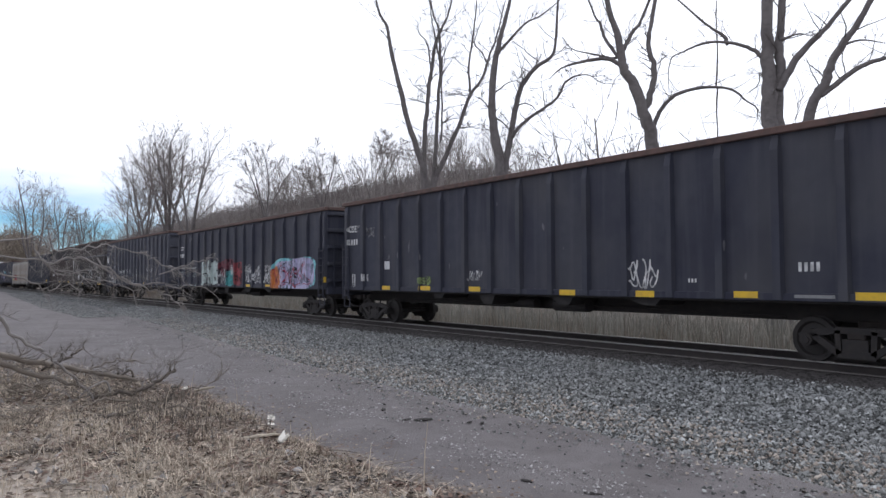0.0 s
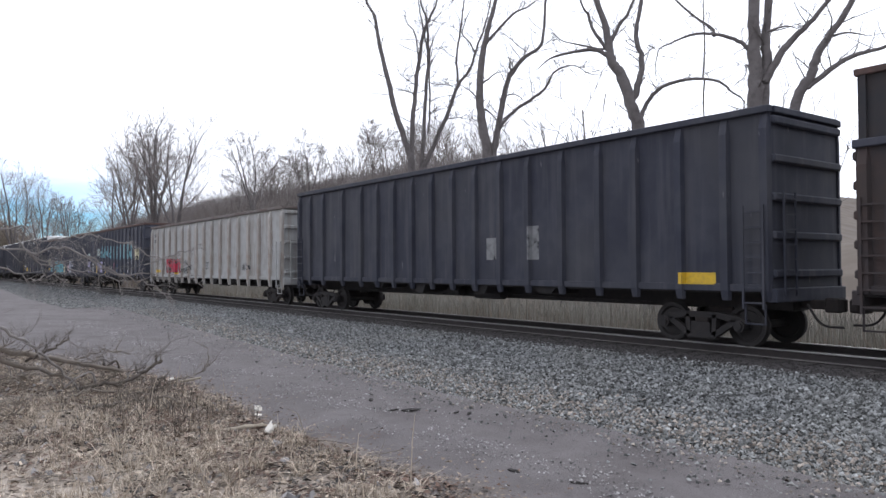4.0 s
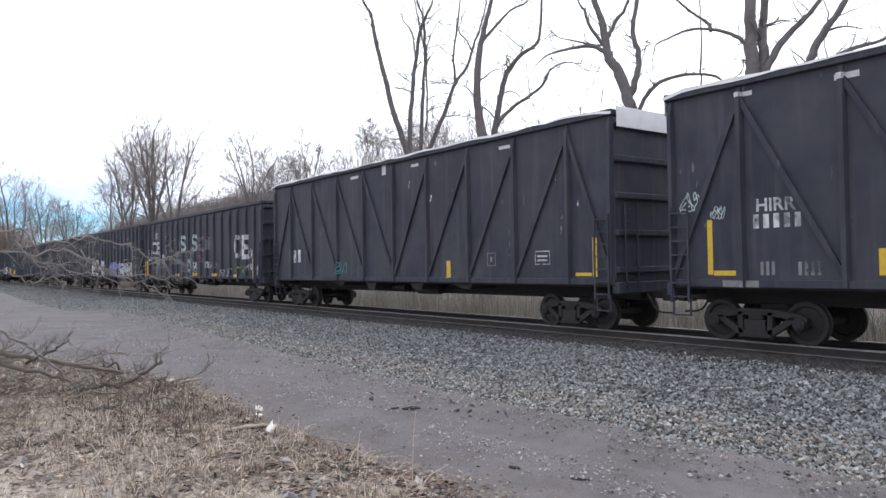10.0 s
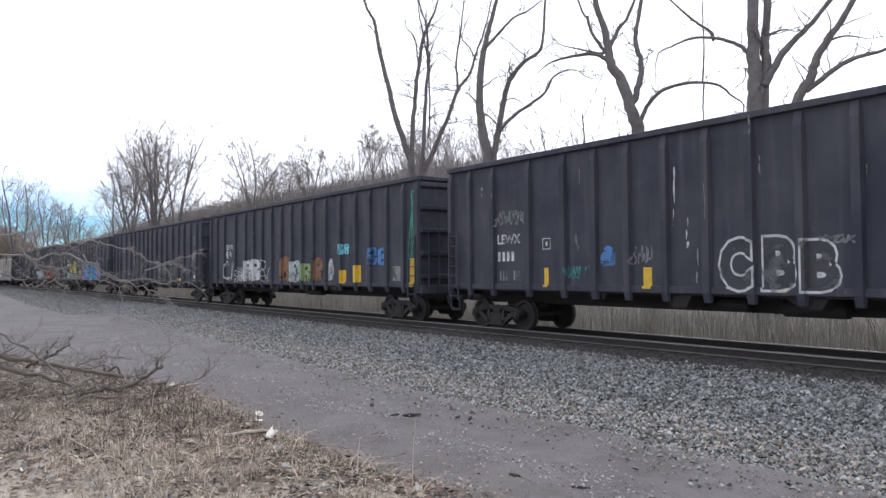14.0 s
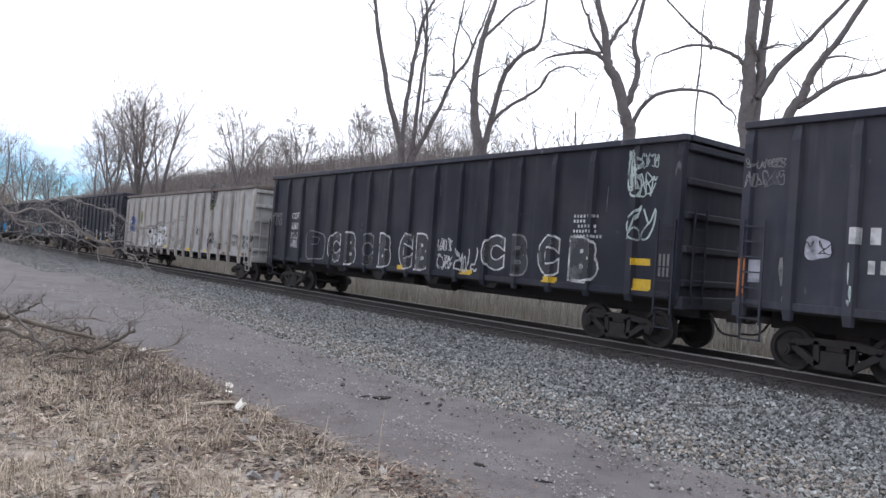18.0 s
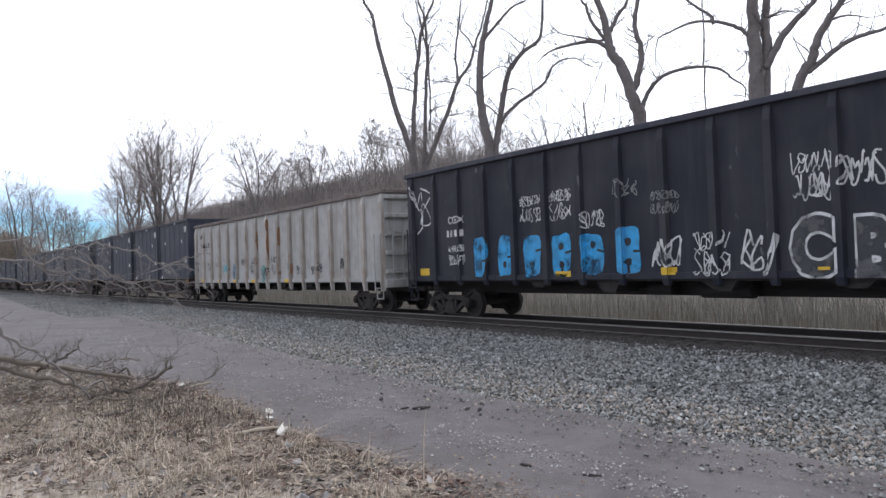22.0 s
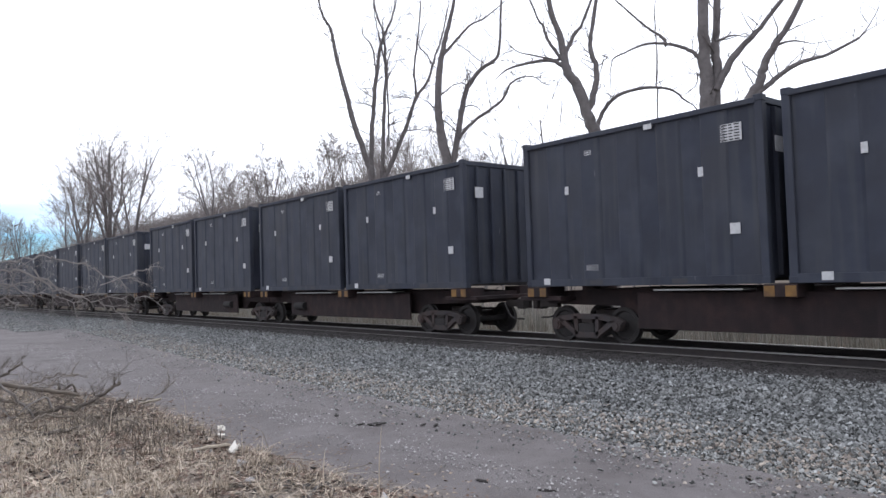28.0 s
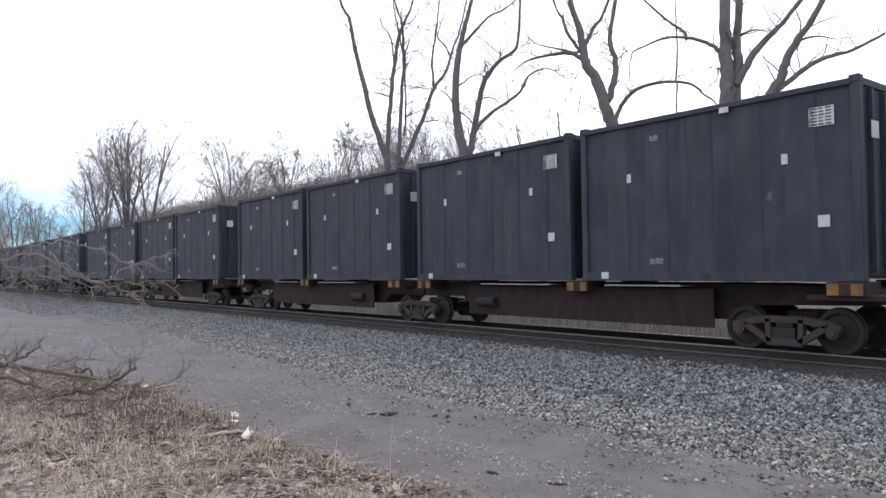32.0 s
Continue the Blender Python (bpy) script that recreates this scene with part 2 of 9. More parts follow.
M = dict(
    black=material("weathered_black_paint", (0.041, 0.045, 0.068), 0.7, alt=(0.057, 0.061, 0.084), scale=3, alt2=(0.028, 0.030, 0.050), scale2=0.5, amount2=0.75, streaks=0.45, streak_col=(0.078, 0.079, 0.099), bump=0.08, spec=0.3, flecks=0.4),
    black_b=material("sooty_black_paint", (0.046, 0.050, 0.072), 0.72, alt=(0.070, 0.073, 0.091), scale=2.2, alt2=(0.030, 0.033, 0.051), scale2=0.7, amount2=0.75, streaks=0.55, streak_col=(0.097, 0.097, 0.114), bump=0.08, spec=0.3, flecks=0.4),
    tar=material("dark_navy_black_paint", (0.021, 0.024, 0.039), 0.68, alt=(0.034, 0.036, 0.051), scale=2.4, alt2=(0.013, 0.015, 0.027), scale2=0.6, amount2=0.75, streaks=0.4, streak_col=(0.055, 0.056, 0.069), bump=0.08, spec=0.3, flecks=0.4),
    # faded: the black paint raised in tone, veiling haze put into the colour
    faded=material("veil_lightened_black_paint", (0.069, 0.074, 0.101), 0.72, alt=(0.091, 0.094, 0.118), scale=2.6, alt2=(0.049, 0.053, 0.077), scale2=0.6, amount2=0.7, streaks=0.5, streak_col=(0.124, 0.124, 0.141), bump=0.08, spec=0.3, flecks=0.4),
    slate=material("dark_slate_paint", (0.041, 0.048, 0.072), 0.68, alt=(0.06, 0.068, 0.092), scale=1.3, amount=0.65, alt2=(0.028, 0.033, 0.051), scale2=0.9, amount2=0.85, streaks=0.5, streak_col=(0.078, 0.083, 0.092), bump=0.4, bump_scale=1.4, rnd=0.05, spec=0.3, flecks=0.25),
    grey=material("faded_light_grey_paint", (0.41, 0.415, 0.42), 0.75, alt=(0.30, 0.295, 0.285), scale=2.4, amount=0.6, alt2=(0.46, 0.475, 0.485), scale2=0.7, amount2=0.6, streaks=0.75, streak_col=(0.27, 0.24, 0.21), bump=0.06),
    greypost=material("rust_stained_pale_post", (0.40, 0.39, 0.375), 0.8, alt=(0.25, 0.18, 0.135), scale=1.6, amount=0.75, alt2=(0.48, 0.48, 0.48), scale2=0.8, amount2=0.5, streaks=0.85, streak_col=(0.15, 0.088, 0.06), bump=0.08, rnd=0.2),
    rustgrey=material("rust_streaked_grey_edge", (0.16, 0.135, 0.125), 0.85, alt=(0.10, 0.06, 0.05), scale=4, amount=0.6, alt2=(0.24, 0.24, 0.25), scale2=1.2),
    rust=material("rusty_brown_steel", (0.06, 0.048, 0.047), 0.9, alt=(0.095, 0.058, 0.05), scale=2.4, alt2=(0.034, 0.036, 0.044), scale2=0.5, amount2=0.8, streaks=0.5, streak_col=(0.05, 0.05, 0.058)),
    rust_black=material("rust_stained_black_steel", (0.042, 0.041, 0.046), 0.88, alt=(0.07, 0.05, 0.046), scale=2.5, alt2=(0.03, 0.033, 0.042), scale2=0.5, amount2=0.7, streaks=0.4, streak_col=(0.065, 0.055, 0.055)),
    redrim=material("red_oxide_edge", (0.12, 0.076, 0.07), 0.9, alt=(0.055, 0.048, 0.048), scale=5, amount=0.6, alt2=(0.165, 0.1, 0.088), scale2=1.1),
    under=material("grimy_underframe", (0.025, 0.023, 0.025), 0.85, alt=(0.042, 0.035, 0.033), scale=6, alt2=(0.017, 0.017, 0.019), scale2=1.0),
    # redframe: maroon taken down in tone, shade below the containers included
    redframe=material("shade_darkened_maroon_underframe", (0.024, 0.014, 0.016), 0.88, alt=(0.052, 0.027, 0.026), scale=3.5, amount=0.7, alt2=(0.013, 0.009, 0.011), scale2=0.9, amount2=0.85, streaks=0.4, streak_col=(0.045, 0.030, 0.031), bump=0.4),
    cast=material("cast_steel_grime", (0.026, 0.021, 0.021), 0.85, alt=(0.042, 0.032, 0.029), scale=9, alt2=(0.016, 0.014, 0.015), scale2=2.0),
    wheel=material("worn_wheel_steel", (0.028, 0.0255, 0.027), 0.75, 0.1, alt=(0.045, 0.039, 0.038), scale=8, alt2=(0.017, 0.016, 0.017), scale2=2.0),
    yellow=material("dull_yellow_paint", (0.26, 0.14, 0.04), 0.75, alt=(0.2, 0.1, 0.035), scale=7, amount=0.7, alt2=(0.1, 0.06, 0.035), scale2=3, amount2=0.75, bump=0),
    yreflect=material("yellow_reflector_tape", (0.72, 0.47, 0.03), 0.5, alt=(0.5, 0.32, 0.05), scale=9, bump=0),
    white=material("dirty_white_paint", (0.62, 0.63, 0.65), 0.75, alt=(0.42, 0.42, 0.42), scale=12, bump=0),
    tarp=material("white_tarpaulin", (0.75, 0.76, 0.78), 0.6, alt=(0.6, 0.6, 0.6), scale=3, alt2=(0.85, 0.85, 0.86), scale2=0.6, bump=0.3, bump_scale=4),
    label=material("white_paper_label", (0.62, 0.63, 0.66), 0.7, alt=(0.45, 0.46, 0.48), scale=14, bump=0),
    ink=material("dark_print", (0.05, 0.05, 0.06), 0.7, bump=0),
    load=material("rubbish_load_under_netting", (0.12, 0.07, 0.055), 0.95, alt=(0.2, 0.1, 0.08), scale=8, alt2=(0.07, 0.05, 0.045), scale2=1.2, bump=0.8, bump_scale=9),
    rail=material("rusty_rail_side", (0.028, 0.024, 0.025), 0.85, alt=(0.042, 0.034, 0.033), scale=7, bump=0.1),
    foot=material("dusty_rail_foot", (0.19, 0.175, 0.175), 0.85, alt=(0.11, 0.10, 0.10), scale=3),
    railtop=material("polished_head_skylit_edge", (0.3, 0.29, 0.29), 0.45, 0.5, alt=(0.2, 0.19, 0.18), scale=5, bump=0.05),
    tie=material("creosoted_timber", (0.042, 0.038, 0.038), 0.95, alt=(0.066, 0.06, 0.058), scale=9, alt2=(0.026, 0.024, 0.024), scale2=2, bump=0.5),
    stone=material("crushed_stone", (0.19, 0.196, 0.199), 0.95, alt=(0.082, 0.087, 0.091), scale=4, amount=0.7, alt2=(0.2, 0.196, 0.184), scale2=0.5, island=0.88, bump=0),
    pale_stone=material("pale_stone_chip", (0.32, 0.33, 0.335), 0.95, alt=(0.24, 0.25, 0.25), scale=6, island=0.5, bump=0),
    tan_stone=material("tan_stone_chip", (0.30, 0.265, 0.235), 0.95, alt=(0.15, 0.125, 0.11), scale=5, amount=0.8, island=0.6, bump=0),
    road_stone=material("road_pebble", (0.31, 0.30, 0.305), 0.95, alt=(0.14, 0.133, 0.133), scale=7, amount=0.7, island=0.6, bump=0),
    dark_grit=material("dark_track_grit", (0.04, 0.036, 0.037), 0.95, alt=(0.06, 0.054, 0.053), scale=8, alt2=(0.03, 0.027, 0.028), scale2=0.8, island=0.5, bump=0.8, bump_scale=40),
    # bed: far darker than the stones, the shade of their gaps painted in
    bed=material("gap_shaded_ballast_bed", (0.068, 0.069, 0.071), 0.95, alt=(0.04, 0.042, 0.045), scale=22, amount=0.8, alt2=(0.105, 0.105, 0.105), scale2=1.2, bump=1.0, bump_scale=30),
    dirt=material("packed_grey_dirt", (0.16, 0.147, 0.153), 0.97, alt=(0.113, 0.101, 0.104), scale=1.3, amount=0.8, alt2=(0.2, 0.186, 0.191), scale2=0.45, amount2=0.6, bump=1.0, bump_scale=60, streaks=0.5, streak_col=(0.115, 0.102, 0.104)),
    verge_earth=material("trodden_brown_earth", (0.175, 0.155, 0.148), 0.97, alt=(0.115, 0.1, 0.094), scale=5, amount=0.8, alt2=(0.24, 0.215, 0.2), scale2=0.9, amount2=0.6, bump=1.0, bump_scale=45),
    grit=material("earth_crumbs", (0.17, 0.152, 0.148), 0.97, alt=(0.10, 0.088, 0.084), scale=6, island=0.6, bump=0),
    soil=material("dry_leafy_soil", (0.333, 0.286, 0.250), 0.97, alt=(0.140, 0.116, 0.103), scale=4.5, amount=0.8, alt2=(0.520, 0.453, 0.393), scale2=0.55, amount2=0.6, bump=1.0, bump_scale=28),
    straw=material("dry_grass", (0.541, 0.465, 0.384), 0.95, alt=(0.337, 0.279, 0.221), scale=3, island=0.5, bump=0),
    leaf=material("fallen_brown_leaf", (0.25, 0.2, 0.16), 0.95, alt=(0.33, 0.275, 0.22), scale=6, island=0.5, bump=0),
    reed=material("pale_dead_reeds", (0.319, 0.310, 0.280), 0.95, alt=(0.175, 0.163, 0.134), scale=0.7, amount=0.75, alt2=(0.371, 0.362, 0.336), scale2=0.25, amount2=0.5, island=0.3, bump=0),
    bark=material("grey_brown_bark", (0.18, 0.166, 0.17), 0.95, alt=(0.12, 0.11, 0.112), scale=6, amount=0.7, alt2=(0.24, 0.225, 0.225), scale2=0.8, bump=0.9, bump_scale=18),
    twig=material("thin_grey_twigs", (0.18, 0.165, 0.165), 0.95, alt=(0.10, 0.088, 0.085), scale=3, island=0.3, bump=0),
    thicket=material("tan_brushwood", (0.275, 0.235, 0.2), 0.97, alt=(0.21, 0.178, 0.152), scale=0.3, alt2=(0.27, 0.23, 0.18), scale2=0.08, island=0.35, bump=0),
    # brush and hillwood: paler than near twigs, distance haze put into the colour
    brush=material("hazed_bare_brushwood", (0.36, 0.33, 0.325), 0.97, alt=(0.28, 0.25, 0.243), scale=0.3, island=0.35, bump=0),
    dead=material("weathered_dead_wood", (0.185, 0.158, 0.136), 0.95, alt=(0.105, 0.09, 0.078), scale=12, alt2=(0.30, 0.265, 0.23), scale2=3.0, amount2=0.75, bump=0.5),
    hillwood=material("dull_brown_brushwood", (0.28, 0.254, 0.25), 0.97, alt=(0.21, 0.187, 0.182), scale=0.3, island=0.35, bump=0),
    paper=material("crumpled_white_paper", (0.86, 0.83, 0.77), 0.85, alt=(0.7, 0.66, 0.6), scale=9),
    peeled=material("peeled_pale_wood", (0.5, 0.44, 0.36), 0.85, alt=(0.33, 0.28, 0.22), scale=6, bump=0.3),
    pale_twig=material("weathered_pale_twigs", (0.26, 0.243, 0.237), 0.95, alt=(0.14, 0.127, 0.122), scale=3, alt2=(0.34, 0.325, 0.32), scale2=1.2, island=0.25, bump=0),
    dead_dark=material("damp_dark_dead_wood", (0.105, 0.088, 0.078), 0.95, alt=(0.062, 0.053, 0.048), scale=14, alt2=(0.19, 0.165, 0.145), scale2=3.5, amount2=0.8, bump=0.5),
    rusty_leaf=material("reddish_brown_leaf", (0.13, 0.085, 0.068), 0.95, alt=(0.18, 0.125, 0.1), scale=6, island=0.5, bump=0),
    hill=material("brown_winter_hillside", (0.15, 0.125, 0.11), 0.97, alt=(0.09, 0.072, 0.06), scale=0.35, amount=0.8, alt2=(0.17, 0.14, 0.11), scale2=0.05, bump=0.5, bump_scale=2),
)
PAINT = {}


def spray(r, g, b):
    """A matt spray-paint colour, a little worn."""
    key = (r, g, b)
    if key not in PAINT:
        m = PAINT[key] = material("spray_paint", (r, g, b), 0.75, alt=(r * 0.45 + 0.02, g * 0.45 + 0.022, b * 0.45 + 0.028), scale=5, amount=0.6, alt2=(r * 0.75 + 0.04, g * 0.75 + 0.04, b * 0.75 + 0.042), scale2=1.2, amount2=0.6, bump=0)
        t = m.node_tree
        tc_, nz = t.nodes.new("ShaderNodeTexCoord"), t.nodes.new("ShaderNodeTexNoise")
        nz.inputs["Scale"].default_value, nz.inputs["Detail"].default_value = 2.6, 7
        wear = t.nodes.new("ShaderNodeMapRange")
        wear.inputs["From Min"].default_value, wear.inputs["From Max"].default_value = 0.33, 0.5
        wear.inputs["To Min"].default_value, wear.inputs["To Max"].default_value = 0.3, 1.0
        t.links.new(tc_.outputs["Object"], nz.inputs["Vector"])
        t.links.new(nz.outputs["Fac"], wear.inputs[0])
        t.links.new(wear.outputs[0], t.nodes["Principled BSDF"].inputs["Alpha"])
    return PAINT[key]


# ---- mesh building ----
class Geo:
    """Collects vertices and faces; boxes, cylinders, tubes, plates and prisms are added in metres."""

    def __init__(self):
        self.v, self.f = [], []

    def add(self, verts, faces):
        n = len(self.v)
        self.v += [tuple(p) for p in verts]
        self.f += [tuple(i + n for i in q) for q in faces]
        return self

    def box(self, x0, x1, y0, y1, z0, z1, c=0.0):
        if c <= 0:
            return self.add([(x, y, z) for x in (x0, x1) for y in (y0, y1) for z in (z0, z1)],
                            [(0, 1, 3, 2), (4, 6, 7, 5), (0, 4, 5, 1), (2, 3, 7, 6), (0, 2, 6, 4), (1, 5, 7, 3)])
        bm = bmesh.new()
        bmesh.ops.create_cube(bm, size=1.0, matrix=Matrix.LocRotScale(((x0 + x1) / 2, (y0 + y1) / 2, (z0 + z1) / 2), None, (x1 - x0, y1 - y0, z1 - z0)))
        bmesh.ops.bevel(bm, geom=bm.edges[:], offset=c, segments=1, affect="EDGES")
        bm.verts.index_update()
        self.add([p.co for p in bm.verts], [[p.index for p in q.verts] for q in bm.faces])
        bm.free()
        return self

    def prism(self, pts, axis, a, b):
        """Extrude a closed outline (2D) along an axis from a to b. axis y: outline is (x, z); axis x: (y, z); axis z: (x, y)."""
        n = len(pts)
        put = {"y": lambda p, d: (p[0], d, p[1]), "x": lambda p, d: (d, p[0], p[1]), "z": lambda p, d: (p[0], p[1], d)}[axis]
        self.add([put(p, a) for p in pts] + [put(p, b) for p in pts],
                 [tuple(range(n))[::-1], tuple(range(n, 2 * n))] + [(i, (i + 1) % n, n + (i + 1) % n, n + i) for i in range(n)])
        return self

    def cyl(self, p, q, r, n=12, r2=None):
        p, q = Vector(p), Vector(q)
        d = (q - p).normalized()
        u = d.orthogonal().normalized()
        w = d.cross(u)
        r2 = r if r2 is None else r2
        ring = [(math.cos(2 * math.pi * i / n), math.sin(2 * math.pi * i / n)) for i in range(n)]
        self.add([p + (u * a + w * b) * r for a, b in ring] + [q + (u * a + w * b) * r2 for a, b in ring],
                 [tuple(range(n))[::-1], tuple(range(n, 2 * n))] + [(i, (i + 1) % n, n + (i + 1) % n, n + i) for i in range(n)])
        return self

    def tube(self, pts, radii, n=6):
        pts = [Vector(p) for p in pts]
        base = len(self.v)
        u = None
        for i, p in enumerate(pts):
            d = (pts[min(i + 1, len(pts) - 1)] - pts[max(i - 1, 0)]).normalized()
            u = d.orthogonal().normalized() if u is None else (u - d * u.dot(d)).normalized()
            w = d.cross(u)
            r = radii[i]
            self.v += [tuple(p + (u * math.cos(2 * math.pi * k / n) + w * math.sin(2 * math.pi * k / n)) * r) for k in range(n)]
        for i in range(len(pts) - 1):
            for k in range(n):
                a, b = base + i * n + k, base + i * n + (k + 1) % n
                self.f.append((a, b, b + n, a + n))
        self.f.append(tuple(base + (len(pts) - 1) * n + k for k in range(n)))
        return self

    def plate(self, pts, y, t=0.004):
        """A thin flat shape (x, z) on a side facing -y, its face at y."""
        return self.prism(pts, "y", y, y + t)

    def mesh(self, name):
        me = bpy.data.meshes.new(name)
        me.from_pydata(self.v, [], self.f)
        me.update()
        return me


def fast_mesh(name, verts, faces):
    """A mesh from numpy arrays, faces all of one size."""
    me = bpy.data.meshes.new(name)
    nf, k = faces.shape
    me.vertices.add(len(verts))
    me.vertices.foreach_set("co", np.ascontiguousarray(verts, dtype=np.float32).ravel())
    me.loops.add(nf * k)
    me.loops.foreach_set("vertex_index", np.ascontiguousarray(faces, dtype=np.int32).ravel())
    me.polygons.add(nf)
    me.polygons.foreach_set("loop_start", np.arange(0, nf * k, k, dtype=np.int32))
    me.update(calc_edges=True)
    return me


def part(name, g, mat, parent=None, label="", at=None):
    """One mesh object, from a Geo or a mesh, under a thing or under a part."""
    me = g.mesh(name) if isinstance(g, Geo) else g
    if not me.materials:
        me.materials.append(mat)
    if name in ("trunk", "limb", "stem"):
        me.polygons.foreach_set("use_smooth", np.ones(len(me.polygons), dtype=bool))
    ob = new(name, me)
    if parent is not None:
        ob.parent = parent
    if at is not None:
        ob.matrix_basis = at if isinstance(at, Matrix) else Matrix.Translation(at)
    return tagged(ob, label) if label else ob


def thing(name, label, category, group="", at=(0, 0, 0)):
    ob = tagged(new(name), label, category, group)
    ob.empty_display_size = 0.2
    ob.location = at
    return ob

# ---- the place: ground, track, woods ----
YC = 14.65       # the track's centre line
TIE_TOP = -0.185
ROAD_Z = -0.42


def toe(x):
    """Where the ballast slope meets the dirt road."""
    return 7.08 + 0.075 * min(max(-x - 12, 0), 50) + 0.1 * noise.noise(Vector((x * 0.5, 0, 8)))


def verge(x):
    """The near edge of the dirt road."""
    k = min(1, max(0, (-x - 14) / 8))
    return 4.05 - 2.3 * k * k * (3 - 2 * k) + 0.12 * math.sin(x * 0.9) + 0.08 * math.sin(x * 2.3 + 1)


def ground_z(x, y):
    if y < verge(x) + 0.7:
        k = min(1, max(0, (verge(x) + 0.55 - y) / 0.9))
        z = ROAD_Z - 0.03 + 0.085 * k * k * (3 - 2 * k) + k * (0.045 * noise.noise(Vector((x * 0.5, y * 0.5, 0.3))) + 0.03 * noise.noise(Vector((x * 1.7, y * 1.7, 2.0))))
        if -30 < x < 6 and y > -8:
            z += (0.3 + 0.7 * k) * (0.028 * noise.noise(Vector((x * 4.1, y * 4.1, 6.0))) + 0.014 * noise.noise(Vector((x * 9.0, y * 9.0, 9.0))))
    elif y < 17.5:
        z = ROAD_Z - 0.03
    else:
        k = min(1, (y - 17.5) / 3.5)
        z = ROAD_Z - 0.03 - 0.75 * k * k * (3 - 2 * k)
    if y > 30:
        k = min(1, (y - 30) / 27)
        s = min(1, max(0, (-34 - x) / 46))
        z += (4.5 + 11.5 * s * s * (3 - 2 * s)) * k * k * (3 - 2 * k) + 0.8 * k * noise.noise(Vector((x * 0.03, y * 0.03, 0.0)))
    if y > 110:
        z += min(16, (y - 110) * 0.03)
    return z


def graded(lo, hi, near, step, grow):
    out, p, s = [near], near, step
    while p < hi:
        s *= grow
        p += s
        out.append(min(p, hi))
    p, s = near, step
    while p > lo:
        s *= grow
        p -= s
        out.insert(0, max(p, lo))
    return out


def grid_mesh(name, xs, ys, zf):
    v = np.array([(x, y, zf(x, y)) for y in ys for x in xs])
    nx = len(xs)
    f = np.array([(j * nx + i, j * nx + i + 1, (j + 1) * nx + i + 1, (j + 1) * nx + i) for j in range(len(ys) - 1) for i in range(nx - 1)])
    return fast_mesh(name, v, f)


gx = graded(-2500, 2500, -8.0, 0.09, 1.022)
gy = graded(-2500, 2500, 3.2, 0.07, 1.03)
ground_me = grid_mesh("ground", gx, gy, ground_z)
ground_me.materials.append(M["soil"])
ground_me.materials.append(M["hill"])
mid = np.zeros(len(ground_me.polygons) * 3, dtype=np.float32)
ground_me.polygons.foreach_get("center", mid)
ground_me.materials.append(M["verge_earth"])
mid = mid.reshape(-1, 3)
which = (mid[:, 1] > 26).astype(np.int32)
for k in np.nonzero((mid[:, 1] < 6) & (mid[:, 1] > -6) & (mid[:, 0] < 14) & (mid[:, 0] > -60))[0]:
    a, b = float(mid[k, 0]), float(mid[k, 1])
    if b > verge(a) - 0.55 - 0.7 * noise.noise(Vector((a * 1.1, b * 1.1, 4.0))) - 0.4 * noise.noise(Vector((a * 4, b * 4, 4.0))) - (3.0 if a < -15.5 else 0.0):
        which[k] = 2
ground_me.polygons.foreach_set("material_index", which)
tagged(new("ground", ground_me), "dry soil with leaf litter rising to a brown wooded hill", "ground", kind="structure")

# dirt road beside the line
rx = [-420 + i * 4 for i in range(80)] + [-100 + i * 0.5 for i in range(124)] + [-38 + i * 0.25 for i in range(210)] + [16 + i * 6 for i in range(40)]
cross = [0.0, 0.08, 0.2, 0.28, 0.36, 0.44, 0.52, 0.62, 0.7, 0.78, 0.86, 0.94, 1.0]


def road_pt(x, k):
    y = verge(x) - 0.7 + (toe(x) + 0.95 - verge(x)) * k
    rut = -0.03 * (math.exp(-((k - 0.3) / 0.08) ** 2) + math.exp(-((k - 0.72) / 0.08) ** 2))
    edge = -0.08 if k == 0.0 else -0.035 if k == 1.0 else 0.0
    return (x, y, ROAD_Z + 0.012 + rut + edge + 0.012 * noise.noise(Vector((x * 1.3, y * 1.3, 5.0))) + (0.03 if k == 0.94 else 0))


rv = np.array([road_pt(x, k) for x in rx for k in cross])
nc = len(cross)
rf = np.array([(i * nc + j, (i + 1) * nc + j, (i + 1) * nc + j + 1, i * nc + j + 1) for i in range(len(rx) - 1) for j in range(nc - 1)])
road_me = fast_mesh("road", rv, rf)
road_me.materials.append(M["dirt"])
tagged(new("road", road_me), "packed grey dirt track with shallow wheel ruts", "dirt road", kind="structure")

# ballast bed: a long low bank, crest under the ties
prof = [(0.0, ROAD_Z - 0.06), (0.05, ROAD_Z + 0.01), (0.5, -0.34), (0.93, TIE_TOP - 0.05), (1.0, TIE_TOP - 0.02)]


def bed_row(x):
    a, b = toe(x), YC - 2.4
    rows = [(x, a + (b - a) * k, z) for k, z in prof]
    return rows + [(x, YC - 1.0, TIE_TOP - 0.012), (x, YC + 1.2, TIE_TOP - 0.02), (x, YC + 1.6, TIE_TOP - 0.05), (x, YC + 3.3, -0.75)]


bx = [-900 + i * 20 for i in range(42)] + [-60 + i * 0.5 for i in range(141)] + [30 + i * 20 for i in range(40)]
bv = np.array([p for x in bx for p in bed_row(x)])
nb = len(bed_row(0))
bf = np.array([(i * nb + j, (i + 1) * nb + j, (i + 1) * nb + j + 1, i * nb + j + 1) for i in range(len(bx) - 1) for j in range(nb - 1)])
bed_me = fast_mesh("ballast_bed", bv, bf)
bed_me.materials.append(M["bed"])
bed_me.materials.append(M["dark_grit"])
